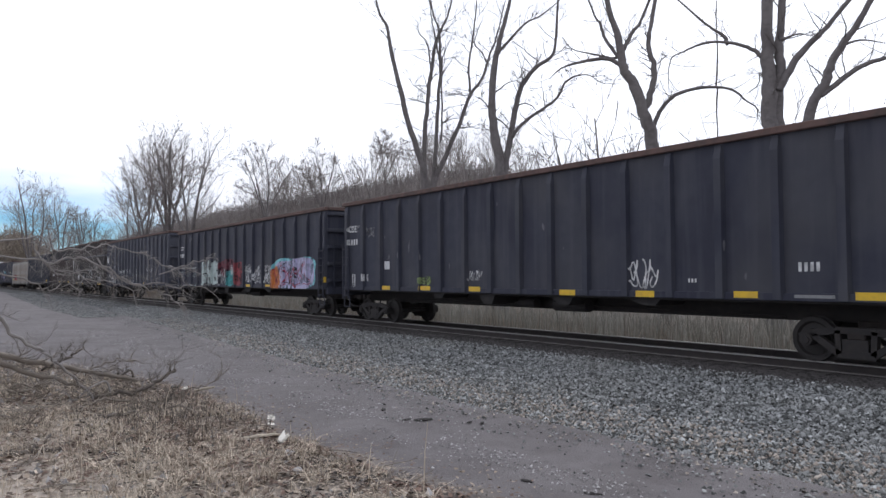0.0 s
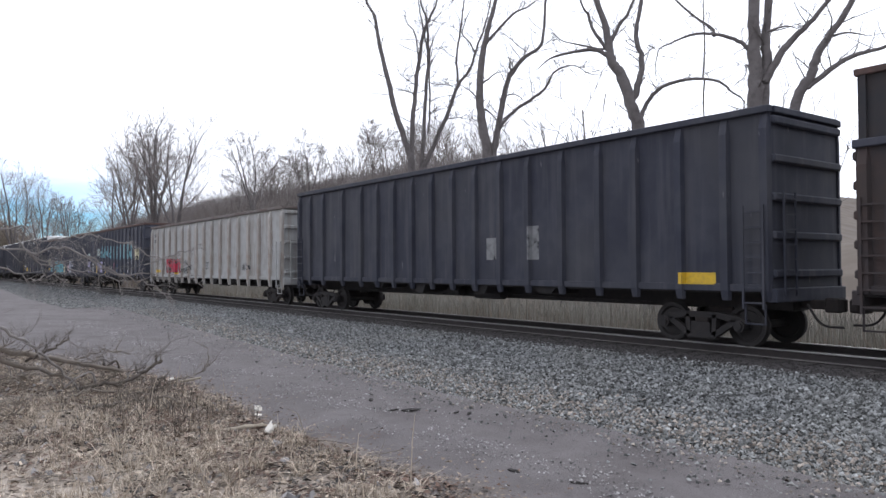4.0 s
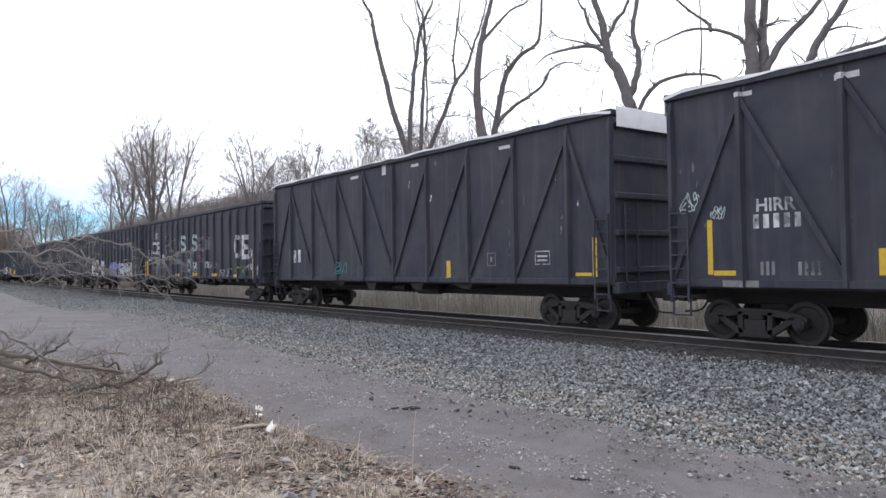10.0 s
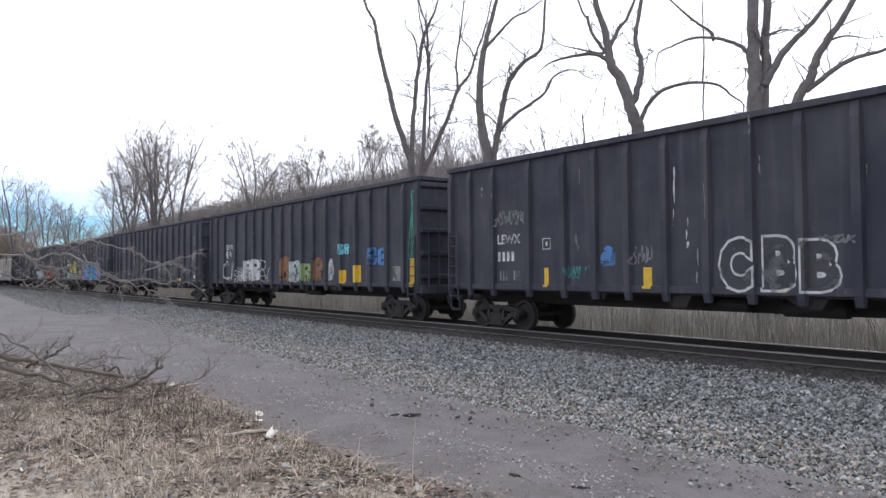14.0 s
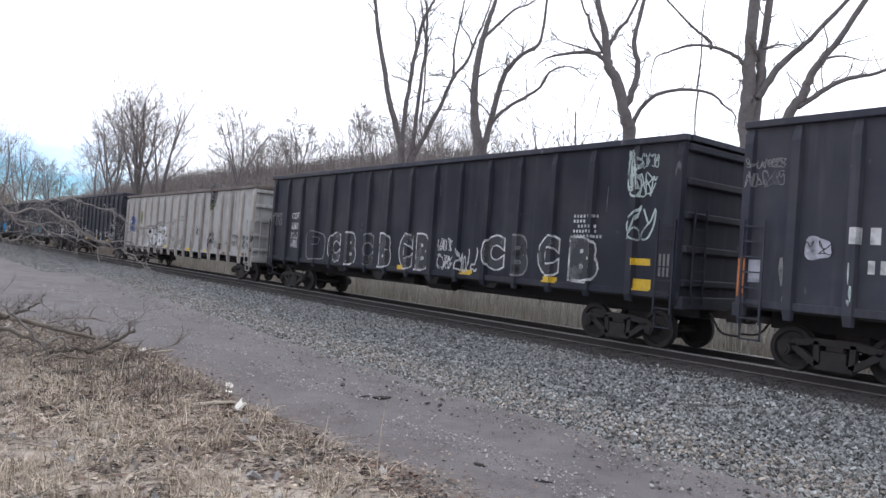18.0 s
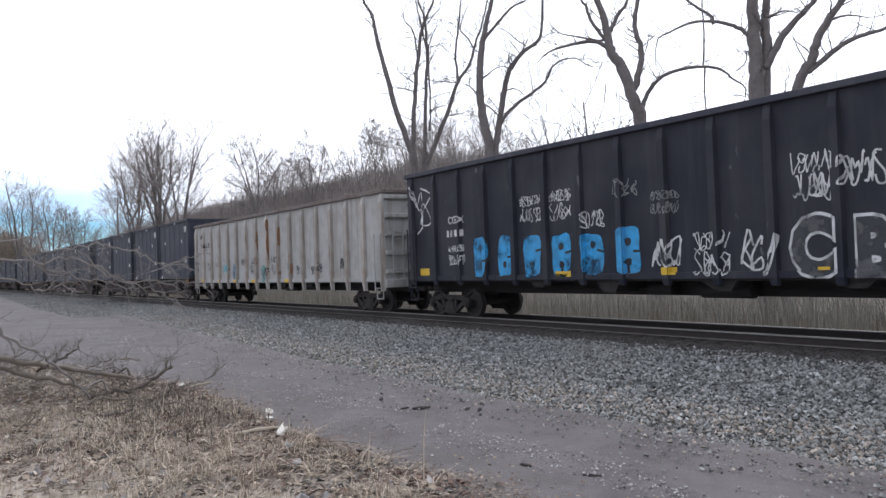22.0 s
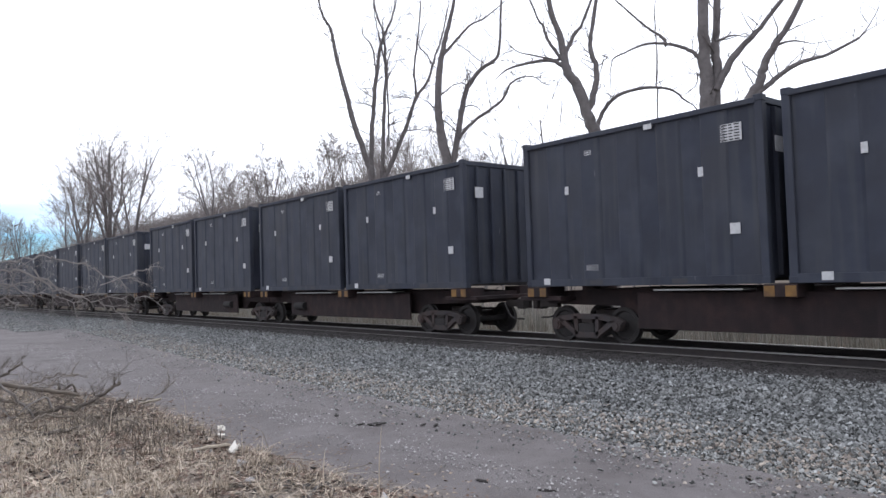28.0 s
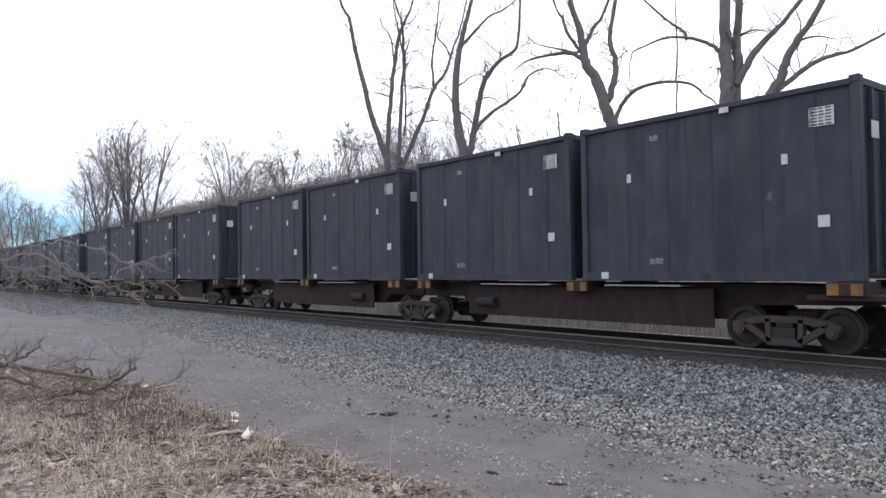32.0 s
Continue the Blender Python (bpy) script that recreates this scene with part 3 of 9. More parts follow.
bmid = np.zeros(len(bed_me.polygons) * 3, dtype=np.float32)
bed_me.polygons.foreach_get("center", bmid)
# near-black grit within 2.4 m of the centre line
bed_me.polygons.foreach_set("material_index", (np.abs(bmid.reshape(-1, 3)[:, 1] - YC) < 2.41).astype(np.int32))
ballast = tagged(new("ballast_bed", bed_me), "bank of grey-green crushed stone under the track", "ballast", kind="structure")


def bed_z(x, y):
    a, b = toe(x), YC - 2.4
    k = (y - a) / (b - a)
    for (k0, z0), (k1, z1) in zip(prof, prof[1:]):
        if k <= k1:
            return z0 + (z1 - z0) * max(0, (k - k0)) / (k1 - k0)
    return TIE_TOP - 0.03


def scatter_stones(name, count, spots, zf, size, mat, label, seed, rise=0.1):
    """Many angular stones, each bedded to its widest ring, joined into one sheet of loose material."""
    rng = np.random.default_rng(seed)
    turn = np.arange(5) * 1.2566
    ring_v = np.stack([np.cos(turn), np.sin(turn), np.full(5, -0.3)], -1)
    stone_v = np.concatenate([ring_v, [(0.0, 0.0, 0.75)]])
    stone_f = np.array([(0, 1, 5), (1, 2, 5), (2, 3, 5), (3, 4, 5), (4, 0, 5)])
    p = spots(rng, count)
    n = len(p)
    z = np.array([zf(a, b) for a, b in p])
    s = size[0] + (size[1] - size[0]) * rng.random(n) ** 2
    v = stone_v[None] * (0.65 + 0.7 * rng.random((n, 6, 1))) + rng.normal(0, 0.2, (n, 6, 3)) * np.array([1, 1, 0.7])
    v[..., 1] *= (0.6 + 0.4 * rng.random(n))[:, None]
    ang = rng.random(n) * 6.283
    tilt = rng.normal(0, 0.35, n)
    ct, st = np.cos(tilt), np.sin(tilt)
    v = np.stack([v[..., 0], v[..., 1] * ct[:, None] - v[..., 2] * st[:, None], v[..., 1] * st[:, None] + v[..., 2] * ct[:, None]], -1)
    ca, sa = np.cos(ang), np.sin(ang)
    v = np.stack([v[..., 0] * ca[:, None] - v[..., 1] * sa[:, None], v[..., 0] * sa[:, None] + v[..., 1] * ca[:, None], v[..., 2] * 0.9], -1)
    v = v * s[:, None, None] + np.stack([p[:, 0], p[:, 1], z + s * rise + 0.02 * rng.random(n) * (rise > 0.05)], -1)[:, None]
    f = stone_f[None] + (np.arange(n) * 6)[:, None, None]
    me = fast_mesh(name, v.reshape(-1, 3), f.reshape(-1, 3))
    me.materials.append(mat)
    return tagged(new(name, me), label, "stones", kind="stuff")


def spill(x):
    """How far loose stones have rolled out over the road, metres."""
    return 0.35 + 0.3 * noise.noise(Vector((x * 0.7, 0, 0))) + 0.2 * noise.noise(Vector((x * 2.3, 4, 0)))


def slope_z(x, y):
    return bed_z(x, y) if y > toe(x) + 0.15 else ROAD_Z + 0.012


def ballast_spots(rng, n):
    x = -1.5 - 50 * rng.random(n) ** 1.55
    k = rng.random(n) ** 0.92
    a = np.array([toe(q) + 0.1 - spill(q) * 0.5 for q in x])
    return np.stack([x, a + (YC - 2.3 + 0.16 * rng.normal(0, 1, n) - a) * k], -1)


def toe_spots(rng, n):
    x = -1.5 - 40 * rng.random(n) ** 1.5
    a = np.array([toe(q) + 0.55 - (spill(q) + 0.3) * abs(rng.normal(0, 1.0)) for q in x])
    return np.stack([x, a], -1)


def fringe_spots(rng, n):
    x = -1.5 - 36 * rng.random(n) ** 1.5
    a = np.array([toe(q) + rng.normal(0.75, 0.5) for q in x])
    return np.stack([x, np.maximum(a, 5.6)], -1)


scatter_stones("ballast_stones", 120000, ballast_spots, slope_z, (0.014, 0.043), M["stone"], "loose grey-green crushed stone ballast", 4, 0.2)
scatter_stones("distant_ballast", 30000, lambda rng, n: ballast_spots(rng, n) * np.array([1.5, 1.0]) - np.array([40.0, 0.0]), slope_z, (0.02, 0.05), M["stone"], "loose grey-green crushed stone far along the line", 7, 0.2)
scatter_stones("outlying_ballast", 16000, lambda rng, n: ballast_spots(rng, n) * np.array([-0.32, 1.0]) - np.array([2.0, 0.0]), slope_z, (0.014, 0.042), M["stone"], "loose grey-green crushed stone further along", 6, 0.2)
scatter_stones("pale_ballast_stones", 9000, ballast_spots, slope_z, (0.014, 0.042), M["pale_stone"], "pale chips among the ballast", 14, 0.45)
scatter_stones("spilled_stones", 11000, toe_spots, slope_z, (0.007, 0.03), M["stone"], "crushed stone spilled over the road's edge", 24)


def far_toe_spots(rng, n):
    x = -24 - 90 * rng.random(n)
    return np.stack([x, np.array([toe(q) + rng.normal(0.1, 0.55) for q in x])], -1)


scatter_stones("far_spilled_stones", 9000, far_toe_spots, slope_z, (0.012, 0.04), M["stone"], "crushed stone spilled over the far road's edge", 26)
scatter_stones("tan_chips", 13000, fringe_spots, slope_z, (0.01, 0.036), M["tan_stone"], "tan and brown chips along the foot of the ballast", 34, 0.5)


def dark_grit_spots(rng, n):
    x = -1.5 - 60 * rng.random(n) ** 1.5
    return np.stack([x, YC - 2.55 + 1.7 * rng.random(n) + 0.12 * rng.normal(0, 1, n)], -1)


scatter_stones("oily_stones", 20000, dark_grit_spots, lambda x, y: TIE_TOP - 0.012, (0.012, 0.035), M["dark_grit"], "dark stones round the tie ends", 44, 0.05)


def road_spots(rng, n):
    x = -2 - 30 * rng.random(n) ** 1.3
    c = 5.35 + rng.normal(0, 0.3, n)
    c = np.where(rng.random(n) < 0.3, 4.0 + 3.2 * rng.random(n), c)
    keep = np.array([noise.noise(Vector((a * 0.9, b * 1.6, 11.0))) > -0.12 for a, b in zip(x, c)])
    return np.stack([x, c], -1)[keep]


scatter_stones("road_gravel", 11000, road_spots, lambda x, y: ROAD_Z + 0.01, (0.005, 0.02), M["road_stone"], "scattered pebbles on the dirt track", 5)

# track: ties and rails
track = thing("railway_track", "single track with dark timber ties and worn rails", "railway track", at=(0, YC, 0))
tie_me = Geo().box(-0.115, 0.115, -1.3, 1.3, TIE_TOP - 0.17, TIE_TOP, 0.012).mesh("tie")
for i in range(150):
    part("tie", tie_me, M["tie"], track, at=(2 - 0.53 * i, 0.02 * ((i * 7) % 5 - 2), 0.004 * ((i * 3) % 4)))
far_ties = Geo()
for i in range(420):
    far_ties.box(-78 - 0.53 * i - 0.115, -78 - 0.53 * i + 0.115, -1.3, 1.3, TIE_TOP - 0.17, TIE_TOP)
for i in range(60):
    far_ties.box(2.6 + 0.53 * i - 0.115, 2.6 + 0.53 * i + 0.115, -1.3, 1.3, TIE_TOP - 0.17, TIE_TOP)
tagged(part("distant_ties", far_ties, M["tie"], track), kind="stuff")
RAIL = [(-0.07, -0.175), (0.07, -0.175), (0.07, -0.163), (0.012, -0.145), (0.012, -0.045), (0.036, -0.035), (0.036, -0.006), (-0.036, -0.006), (-0.036, -0.035), (-0.012, -0.045), (-0.012, -0.145), (-0.07, -0.163)]
for s in (-1, 1):
    r = part("rail", Geo().prism([(y + s * 0.7535, z) for y, z in RAIL], "x", -700, 120), M["rail"], track)
    # bright steel laps down the head's sides, painting in the skylit edge
    part("rail_head", Geo().prism([(s * 0.7535 + y, z) for y, z in ((-0.0375, -0.022), (-0.037, -0.004), (-0.03, 0.0), (0.03, 0.0), (0.037, -0.004), (0.0375, -0.022), (0.03, -0.016), (-0.03, -0.016))], "x", -700, 120), M["railtop"], r, "polished running surface and skylit upper side band")
    part("rail_foot", Geo().prism([(s * 0.7535 + y, z) for y, z in ((-0.078, -0.176), (0.078, -0.176), (0.078, -0.163), (0.02, -0.15), (-0.02, -0.15), (-0.078, -0.163))], "x", -700, 120), M["foot"], r, "dusty rail foot")
plate_me = Geo().box(-0.09, 0.09, -0.2, 0.2, TIE_TOP + 0.001, TIE_TOP + 0.012).mesh("tie_plate")
for i in range(100):
    part("tie_plate", plate_me, M["rail"], track, at=(2 - 0.53 * i, -0.7535, 0))


# ---- bare trees ----
def curve_pts(ctrl, per=5):
    """A smooth line through control points."""
    c = [Vector(p) for p in ctrl]
    c = [c[0] * 2 - c[1]] + c + [c[-1] * 2 - c[-2]]
    out = []
    for i in range(1, len(c) - 2):
        for k in range(per):
            t = k / per
            a, b, d, e = c[i - 1], c[i], c[i + 1], c[i + 2]
            out.append(0.5 * (2 * b + (d - a) * t + (2 * a - 5 * b + 4 * d - e) * t * t + (3 * b - 3 * d + e - a) * t ** 3))
    return out + [c[-2]]


def sprout(g, p, d, length, r, rng, depth, spread=0.75, sides=4, droop=0.0):
    """A wandering twig with side twigs."""
    pts, q, dd = [p], p.copy(), d.normalized()
    n = 4 if depth else 3
    for i in range(n):
        dd = (dd + Vector((rng.gauss(0, 0.2), rng.gauss(0, 0.2), rng.gauss(0.06 - droop, 0.16)))).normalized()
        q = q + dd * (length / n)
        pts.append(q.copy())
    g.tube(pts, [r * (1 - 0.75 * i / n) for i in range(n + 1)], sides)
    if depth:
        for i in range(1, n + 1):
            for _ in range(1 + (rng.random() < 0.55)):
                side = Vector((rng.gauss(0, 1), rng.gauss(0, 1), rng.gauss(0.35 - droop, 0.6))).normalized()
                sprout(g, pts[i], (dd * (1 - spread) + side * spread), length * rng.uniform(0.35, 0.62), r * 0.5 * (1 - 0.5 * i / n), rng, depth - 1, spread, 3, droop)


def bough(tw, p, d, length, r, rng, level, kids, lift=0.08, thin=0.012, big=None):
    """A branch that wanders and turns upward, with side branches along it, down to twigs. big collects the stoutest as meshes of their own."""
    n = 5 if level > 1 else 3 if level else 2
    pts, q, dd = [p], p.copy(), d.normalized()
    for i in range(n):
        sway = 0.09 if level > 2 else 0.16
        dd = (dd + Vector((rng.gauss(0, sway), rng.gauss(0, sway), rng.gauss(lift, 0.08)))).normalized()
        q = q + dd * (length / n)
        pts.append(q.copy())
    shape = tw if big is None else Geo()
    shape.tube(pts, [max(r * (1 - 0.68 * i / n), thin * 0.6) for i in range(n + 1)], 3 if big is None else 7)
    if big is not None:
        big.append(shape)
    if level <= 0:
        return
    count, turn = kids[level - 1], rng.uniform(0, 6.28)
    for j in range(count):
        t = 0.22 + 0.78 * (j + rng.uniform(0.1, 1.0)) / count
        k = min(n - 1, int(t * n))
        at = pts[k].lerp(pts[k + 1], min(1.0, t * n - k))
        way = (pts[k + 1] - pts[k]).normalized()
        side = way.orthogonal().normalized()
        turn += 2.4 + rng.uniform(-0.5, 0.5)
        side = side * math.cos(turn) + way.cross(side) * math.sin(turn)
        a = rng.uniform(0.45, 0.95)
        bough(tw, at, way * math.cos(a) + side * math.sin(a), length * (0.2 + 0.45 * (1 - t)) * rng.uniform(0.8, 1.25), max(thin, r * (1 - 0.68 * t) * 0.46), rng, level - 1, kids, lift, thin,
              None)


def limb_tree(name, label, base, facing, limbs, seed, twigs):
    """A large bare tree: limbs run through (sideways, up) points with a start and an end radius, and bear twigs."""
    rng = random.Random(seed)
    tree = thing(name, label, "tree", "bare trees beyond the line", base)
    tree.rotation_euler = (0, 0, facing)
    tw = Geo()
    for i, (r0, r1, pts) in enumerate(limbs):
        r0, r1 = (r0 * 0.86, r1 * 0.72) if i == 0 else (r0 * 0.72, r1 * 0.66)
        sway = rng.uniform(-1, 1) * (0.0 if i == 0 else 1.0)
        ctrl = [(x, sway * 0.1 * k, z) for k, (x, z) in enumerate(pts)]
        if i == 0:
            ctrl = [(pts[0][0] * 0.6, 0, -0.6)] + ctrl
        line = curve_pts(ctrl)
        n = len(line)
        rad = [r0 + (r1 - r0) * k / (n - 1) for k in range(n)]
        if i == 0:
            rad[0] *= 1.5
        line = [p + Vector((rng.gauss(0, 0.12), rng.gauss(0, 0.12), 0)) * rad[k] + Vector((rng.gauss(0, 0.012), 0, 0)) for k, p in enumerate(line)]
        rad = [q * rng.uniform(0.96, 1.05) for q in rad]
        part("trunk" if i == 0 else "limb", Geo().tube(line, rad, 10 if i < 3 else 7), M["bark"], tree)
        for k in range(3, n):
            if line[k].z < 6:
                continue
            for _ in range(1 + (i > 0)):
                if rng.random() < twigs[2] * (1.0 if i else 0.7) * (0.5 if r0 < 0.08 else 1.0):
                    way = (line[k] - line[k - 1]).normalized()
                    d = way * 0.5 + Vector((rng.gauss(0, 0.8), rng.gauss(0, 0.6), rng.gauss(0.25, 0.4)))
                    bough(tw, line[k], d, rng.uniform(0.3, 1.0) ** 1.3 * twigs[0] * (0.45 if r0 < 0.08 else 1.0), max(twigs[3], min(0.036, rad[k] * 0.3)), rng, twigs[1] - (rng.random() < 0.4), (3, 5), 0.05, twigs[3] * 0.5)
        d = (line[-1] - line[-2]).normalized()
        for _ in range(2):
            sprout(tw, line[-1], d + Vector((rng.gauss(0, .3), rng.gauss(0, .3), 0.3)), rng.uniform(1.2, 2.2), r1 * 0.6, rng, 2, 0.6)
    tagged(part("crown", tw, M["twig"], tree), kind="stuff")
    return tree


def facing_to(x, y):
    return math.atan2(-x, y)


TREES = [
    (-40.88, 27.5, 11, [
        (0.34, 0.06, [(0.15, 5.0), (0.08, 9.5), (-0.25, 10.5), (-1.12, 13.5), (-1.75, 16.2), (-2.17, 18.2), (-2.37, 19.4), (-2.95, 20.5), (-3.3, 23)]),
        (0.24, 0.06, [(0.0, 9.0), (0.21, 12.9), (0.57, 15.9), (0.89, 18.1), (1.31, 19.3), (1.79, 20.3), (2.3, 22.5)]),
        (0.22, 0.05, [(0.4, 8.0), (0.78, 9.7), (1.04, 14.2), (1.21, 16.6), (1.17, 18.9), (0.73, 20.4), (0.5, 22.5)]),
        (0.26, 0.06, [(0.4, 7.0), (0.93, 9.2), (1.6, 10.7), (2.54, 12.9), (3.23, 14.7), (4.01, 15.8), (4.57, 17.5), (4.98, 18.5), (5.6, 21)]),
        (0.13, 0.05, [(3.23, 14.6), (3.13, 16.6), (3.37, 18.3), (3.64, 20.3), (3.9, 23)]),
        (0.10, 0.05, [(1.2, 11.5), (1.3, 13.6), (1.29, 15.6), (1.36, 17.1), (1.6, 17.9)]),
        (0.10, 0.03, [(0.62, 16.0), (0.54, 16.8), (0.32, 18.3), (-0.2, 18.9), (-0.28, 19.6)]),
        (0.06, 0.02, [(0.47, 14.6), (-0.05, 15.05), (-0.65, 15.5), (-0.83, 16.0)]),
        (0.06, 0.02, [(0.4, 13.6), (0.2, 14.15), (-0.35, 14.4), (-0.95, 14.4)]),
        (0.04, 0.02, [(3.25, 14.7), (2.63, 14.7), (2.04, 14.8), (1.6, 14.7)]),
        (0.04, 0.02, [(1.1, 12.8), (1.89, 13.1), (2.48, 13.2), (2.93, 13.5)]),
        (0.07, 0.03, [(2.4, 12.5), (2.8, 12.5), (3.23, 12.6), (3.6, 12.5)]),
        (0.08, 0.03, [(4.4, 16.9), (4.05, 17.6), (3.53, 18.2), (3.68, 18.9), (4.05, 19.75)]),
        (0.10, 0.05, [(1.2, 17.0), (1.0, 18.0), (0.84, 18.9), (0.65, 20.0), (0.5, 21.5)])]),
    (-32.42, 27.0, 12, [
        (0.42, 0.10, [(0.25, 4.0), (0.11, 8.7), (-0.17, 10.7), (-0.32, 12.4), (-0.17, 14.5), (0.15, 16.1), (0.58, 17.6), (1.2, 20.5)]),
        (0.30, 0.08, [(0.2, 7.0), (0.41, 8.9), (0.78, 10.8), (1.16, 12.7), (1.52, 13.7), (2.28, 14.6), (3.25, 15.4), (3.48, 17.4), (3.7, 20)]),
        (0.15, 0.03, [(0.7, 10.4), (1.63, 11.4), (2.7, 12.1), (3.45, 12.7), (3.79, 13.4), (4.43, 13.8), (5.15, 13.8), (5.65, 13.4)]),
        (0.13, 0.04, [(0.1, 15.4), (1.0, 16.4), (1.76, 17.1), (2.61, 17.5), (4.0, 18.6)]),
        (0.08, 0.03, [(-0.25, 13.0), (0.2, 13.3), (0.57, 13.57), (1.1, 13.7)]),
        (0.07, 0.02, [(0.85, 11.0), (1.25, 12.3), (2.0, 12.2), (2.5, 11.4)]),
        (0.08, 0.03, [(-0.3, 12.0), (-0.6, 12.35), (-0.9, 12.65), (-1.2, 12.8)]),
        (0.05, 0.02, [(-0.15, 10.7), (-0.5, 10.9), (-0.75, 11.1), (-0.6, 11.8)]),
        (0.07, 0.04, [(-0.2, 11.6), (0.2, 11.4), (0.55, 11.0), (0.75, 10.6)]),
        (0.05, 0.02, [(2.4, 14.8), (1.93, 15.2), (1.42, 15.7), (1.0, 16.0)]),
        (0.07, 0.05, [(1.5, 13.6), (1.42, 13.9), (1.4, 14.2)]),
        (0.04, 0.02, [(2.7, 12.2), (2.6, 13.0), (2.5, 13.75)])]),
    (-20.54, 26.0, 13, [
        (0.40, 0.13, [(0.35, 4.5), (-0.15, 8.36), (-0.42, 9.4), (-0.83, 10.8), (-1.26, 11.5), (-1.39, 12.3), (-1.58, 13.3), (-1.79, 14.0), (-2.4, 17)]),
        (0.22, 0.11, [(-0.5, 9.6), (-0.18, 10.4), (-0.01, 11.6), (-0.24, 12.6), (-0.08, 13.7), (0.4, 16.5)]),
        (0.15, 0.08, [(-1.38, 12.3), (-1.2, 12.7), (-0.88, 13.3), (-0.54, 13.8), (0.4, 16)]),
        (0.15, 0.03, [(-1.3, 11.75), (-1.95, 12.1), (-2.75, 12.1), (-3.57, 11.96), (-4.07, 11.77), (-4.5, 11.4)]),
        (0.14, 0.03, [(-0.2, 8.8), (0.29, 9.76), (0.84, 10.26), (1.68, 10.48), (2.57, 10.46), (3.22, 10.24), (3.63, 9.81), (4.05, 9.45), (4.08, 9.0)]),
        (0.09, 0.02, [(-1.5, 12.15), (-1.87, 12.17), (-2.58, 12.42), (-3.38, 12.68), (-3.85, 13.07)]),
        (0.12, 0.05, [(-1.35, 11.9), (-2.07, 13.0), (-2.28, 13.7), (-2.51, 14.05), (-3.2, 16)]),
        (0.06, 0.025, [(2.5, 10.46), (2.58, 12.0), (2.55, 13.5), (2.7, 15.0)]),
        (0.055, 0.03, [(2.57, 10.5), (2.52, 9.5), (2.56, 8.5), (2.5, 6.0)])]),
    (-14.92, 25.5, 14, [
        (0.40, 0.24, [(0.0, 4.0), (-0.05, 8.26), (-0.05, 9.41), (-0.08, 10.64), (-0.07, 11.87), (0.0, 16)]),
        (0.32, 0.18, [(0.1, 6.8), (0.18, 8.3), (0.33, 9.9), (0.33, 11.0), (0.38, 11.8), (0.7, 15.5)]),
        (0.20, 0.10, [(0.28, 9.3), (0.91, 10.41), (1.42, 11.0), (1.92, 11.5), (3.4, 13.3)]),
        (0.13, 0.02, [(-0.07, 10.3), (-0.37, 10.69), (-0.74, 10.96), (-1.37, 11.2), (-2.15, 11.29), (-2.97, 11.04), (-3.46, 10.76), (-3.57, 9.85)]),
        (0.10, 0.05, [(-1.45, 11.2), (-1.55, 11.5), (-1.93, 11.85), (-2.31, 12.2), (-3.4, 13.4)]),
        (0.07, 0.02, [(0.4, 11.15), (0.95, 11.25), (1.36, 11.1)]),
        (0.05, 0.02, [(-0.1, 9.4), (-0.35, 10.0), (-0.4, 9.6), (-0.75, 9.3)])]),
    (-13.68, 25.5, 15, [
        (0.26, 0.12, [(-0.6, 4.0), (0.21, 8.29), (0.65, 9.14), (0.86, 9.88), (1.29, 10.58), (1.7, 11.14), (3.0, 13.5)]),
        (0.14, 0.07, [(0.55, 8.8), (1.35, 9.41), (1.92, 9.77), (2.47, 9.92), (2.96, 10.03), (4.0, 10.5)]),
        (0.07, 0.02, [(1.25, 10.5), (1.84, 10.58), (2.49, 10.38)])]),
]
for x, y, seed, limbs in TREES:
    limb_tree("bare_tree", "tall bare grey-barked tree standing beyond the track", (x, y, -0.9), facing_to(x, y), limbs, seed, {11: (2.6, 2, 0.8, 0.018), 12: (1.9, 2, 0.55, 0.017)}.get(seed, (1.5, 2, 0.3, 0.014)))


def brush_tree(seed, height, stems=1, lean=0.15, kids=(4, 6), thin=0.022):
    """A small bare tree or clump as one mesh of tubes, for woods: straight stems with ascending side branches."""
    rng = random.Random(seed)
    g = Geo()
    for _ in range(stems):
        base = Vector((rng.gauss(0, 0.3), rng.gauss(0, 0.3), 0)) * (stems > 1) + Vector((0, 0, -0.4))
        bough(g, base, Vector((rng.gauss(0, lean), rng.gauss(0, lean), 1)), height * rng.uniform(0.8, 1.0), height * 0.011, rng, 2, kids, 0.1, thin)
    return g


def tri_arrays(g):
    tris = []
    for q in g.f:
        for i in range(1, len(q) - 1):
            tris.append((q[0], q[i], q[i + 1]))
    return np.array(g.v), np.array(tris)


def woods(name, label, protos, places, mat):
    """Many bare trees joined into one stretch of wood."""
    V, F, base = [], [], 0
    for k, (x, y, s, a) in enumerate(places):
        v, f = protos[k % len(protos)]
        c, sn = math.cos(a), math.sin(a)
        w = np.stack([(v[:, 0] * c - v[:, 1] * sn) * s + x, (v[:, 0] * sn + v[:, 1] * c) * s + y, v[:, 2] * s + ground_z(x, y) - 0.1], -1)
        V.append(w)
        F.append(f + base)
        base += len(v)
    me = fast_mesh(name, np.concatenate(V), np.concatenate(F))
    me.materials.append(mat)
    return tagged(new(name, me), label, "woods", kind="stuff")


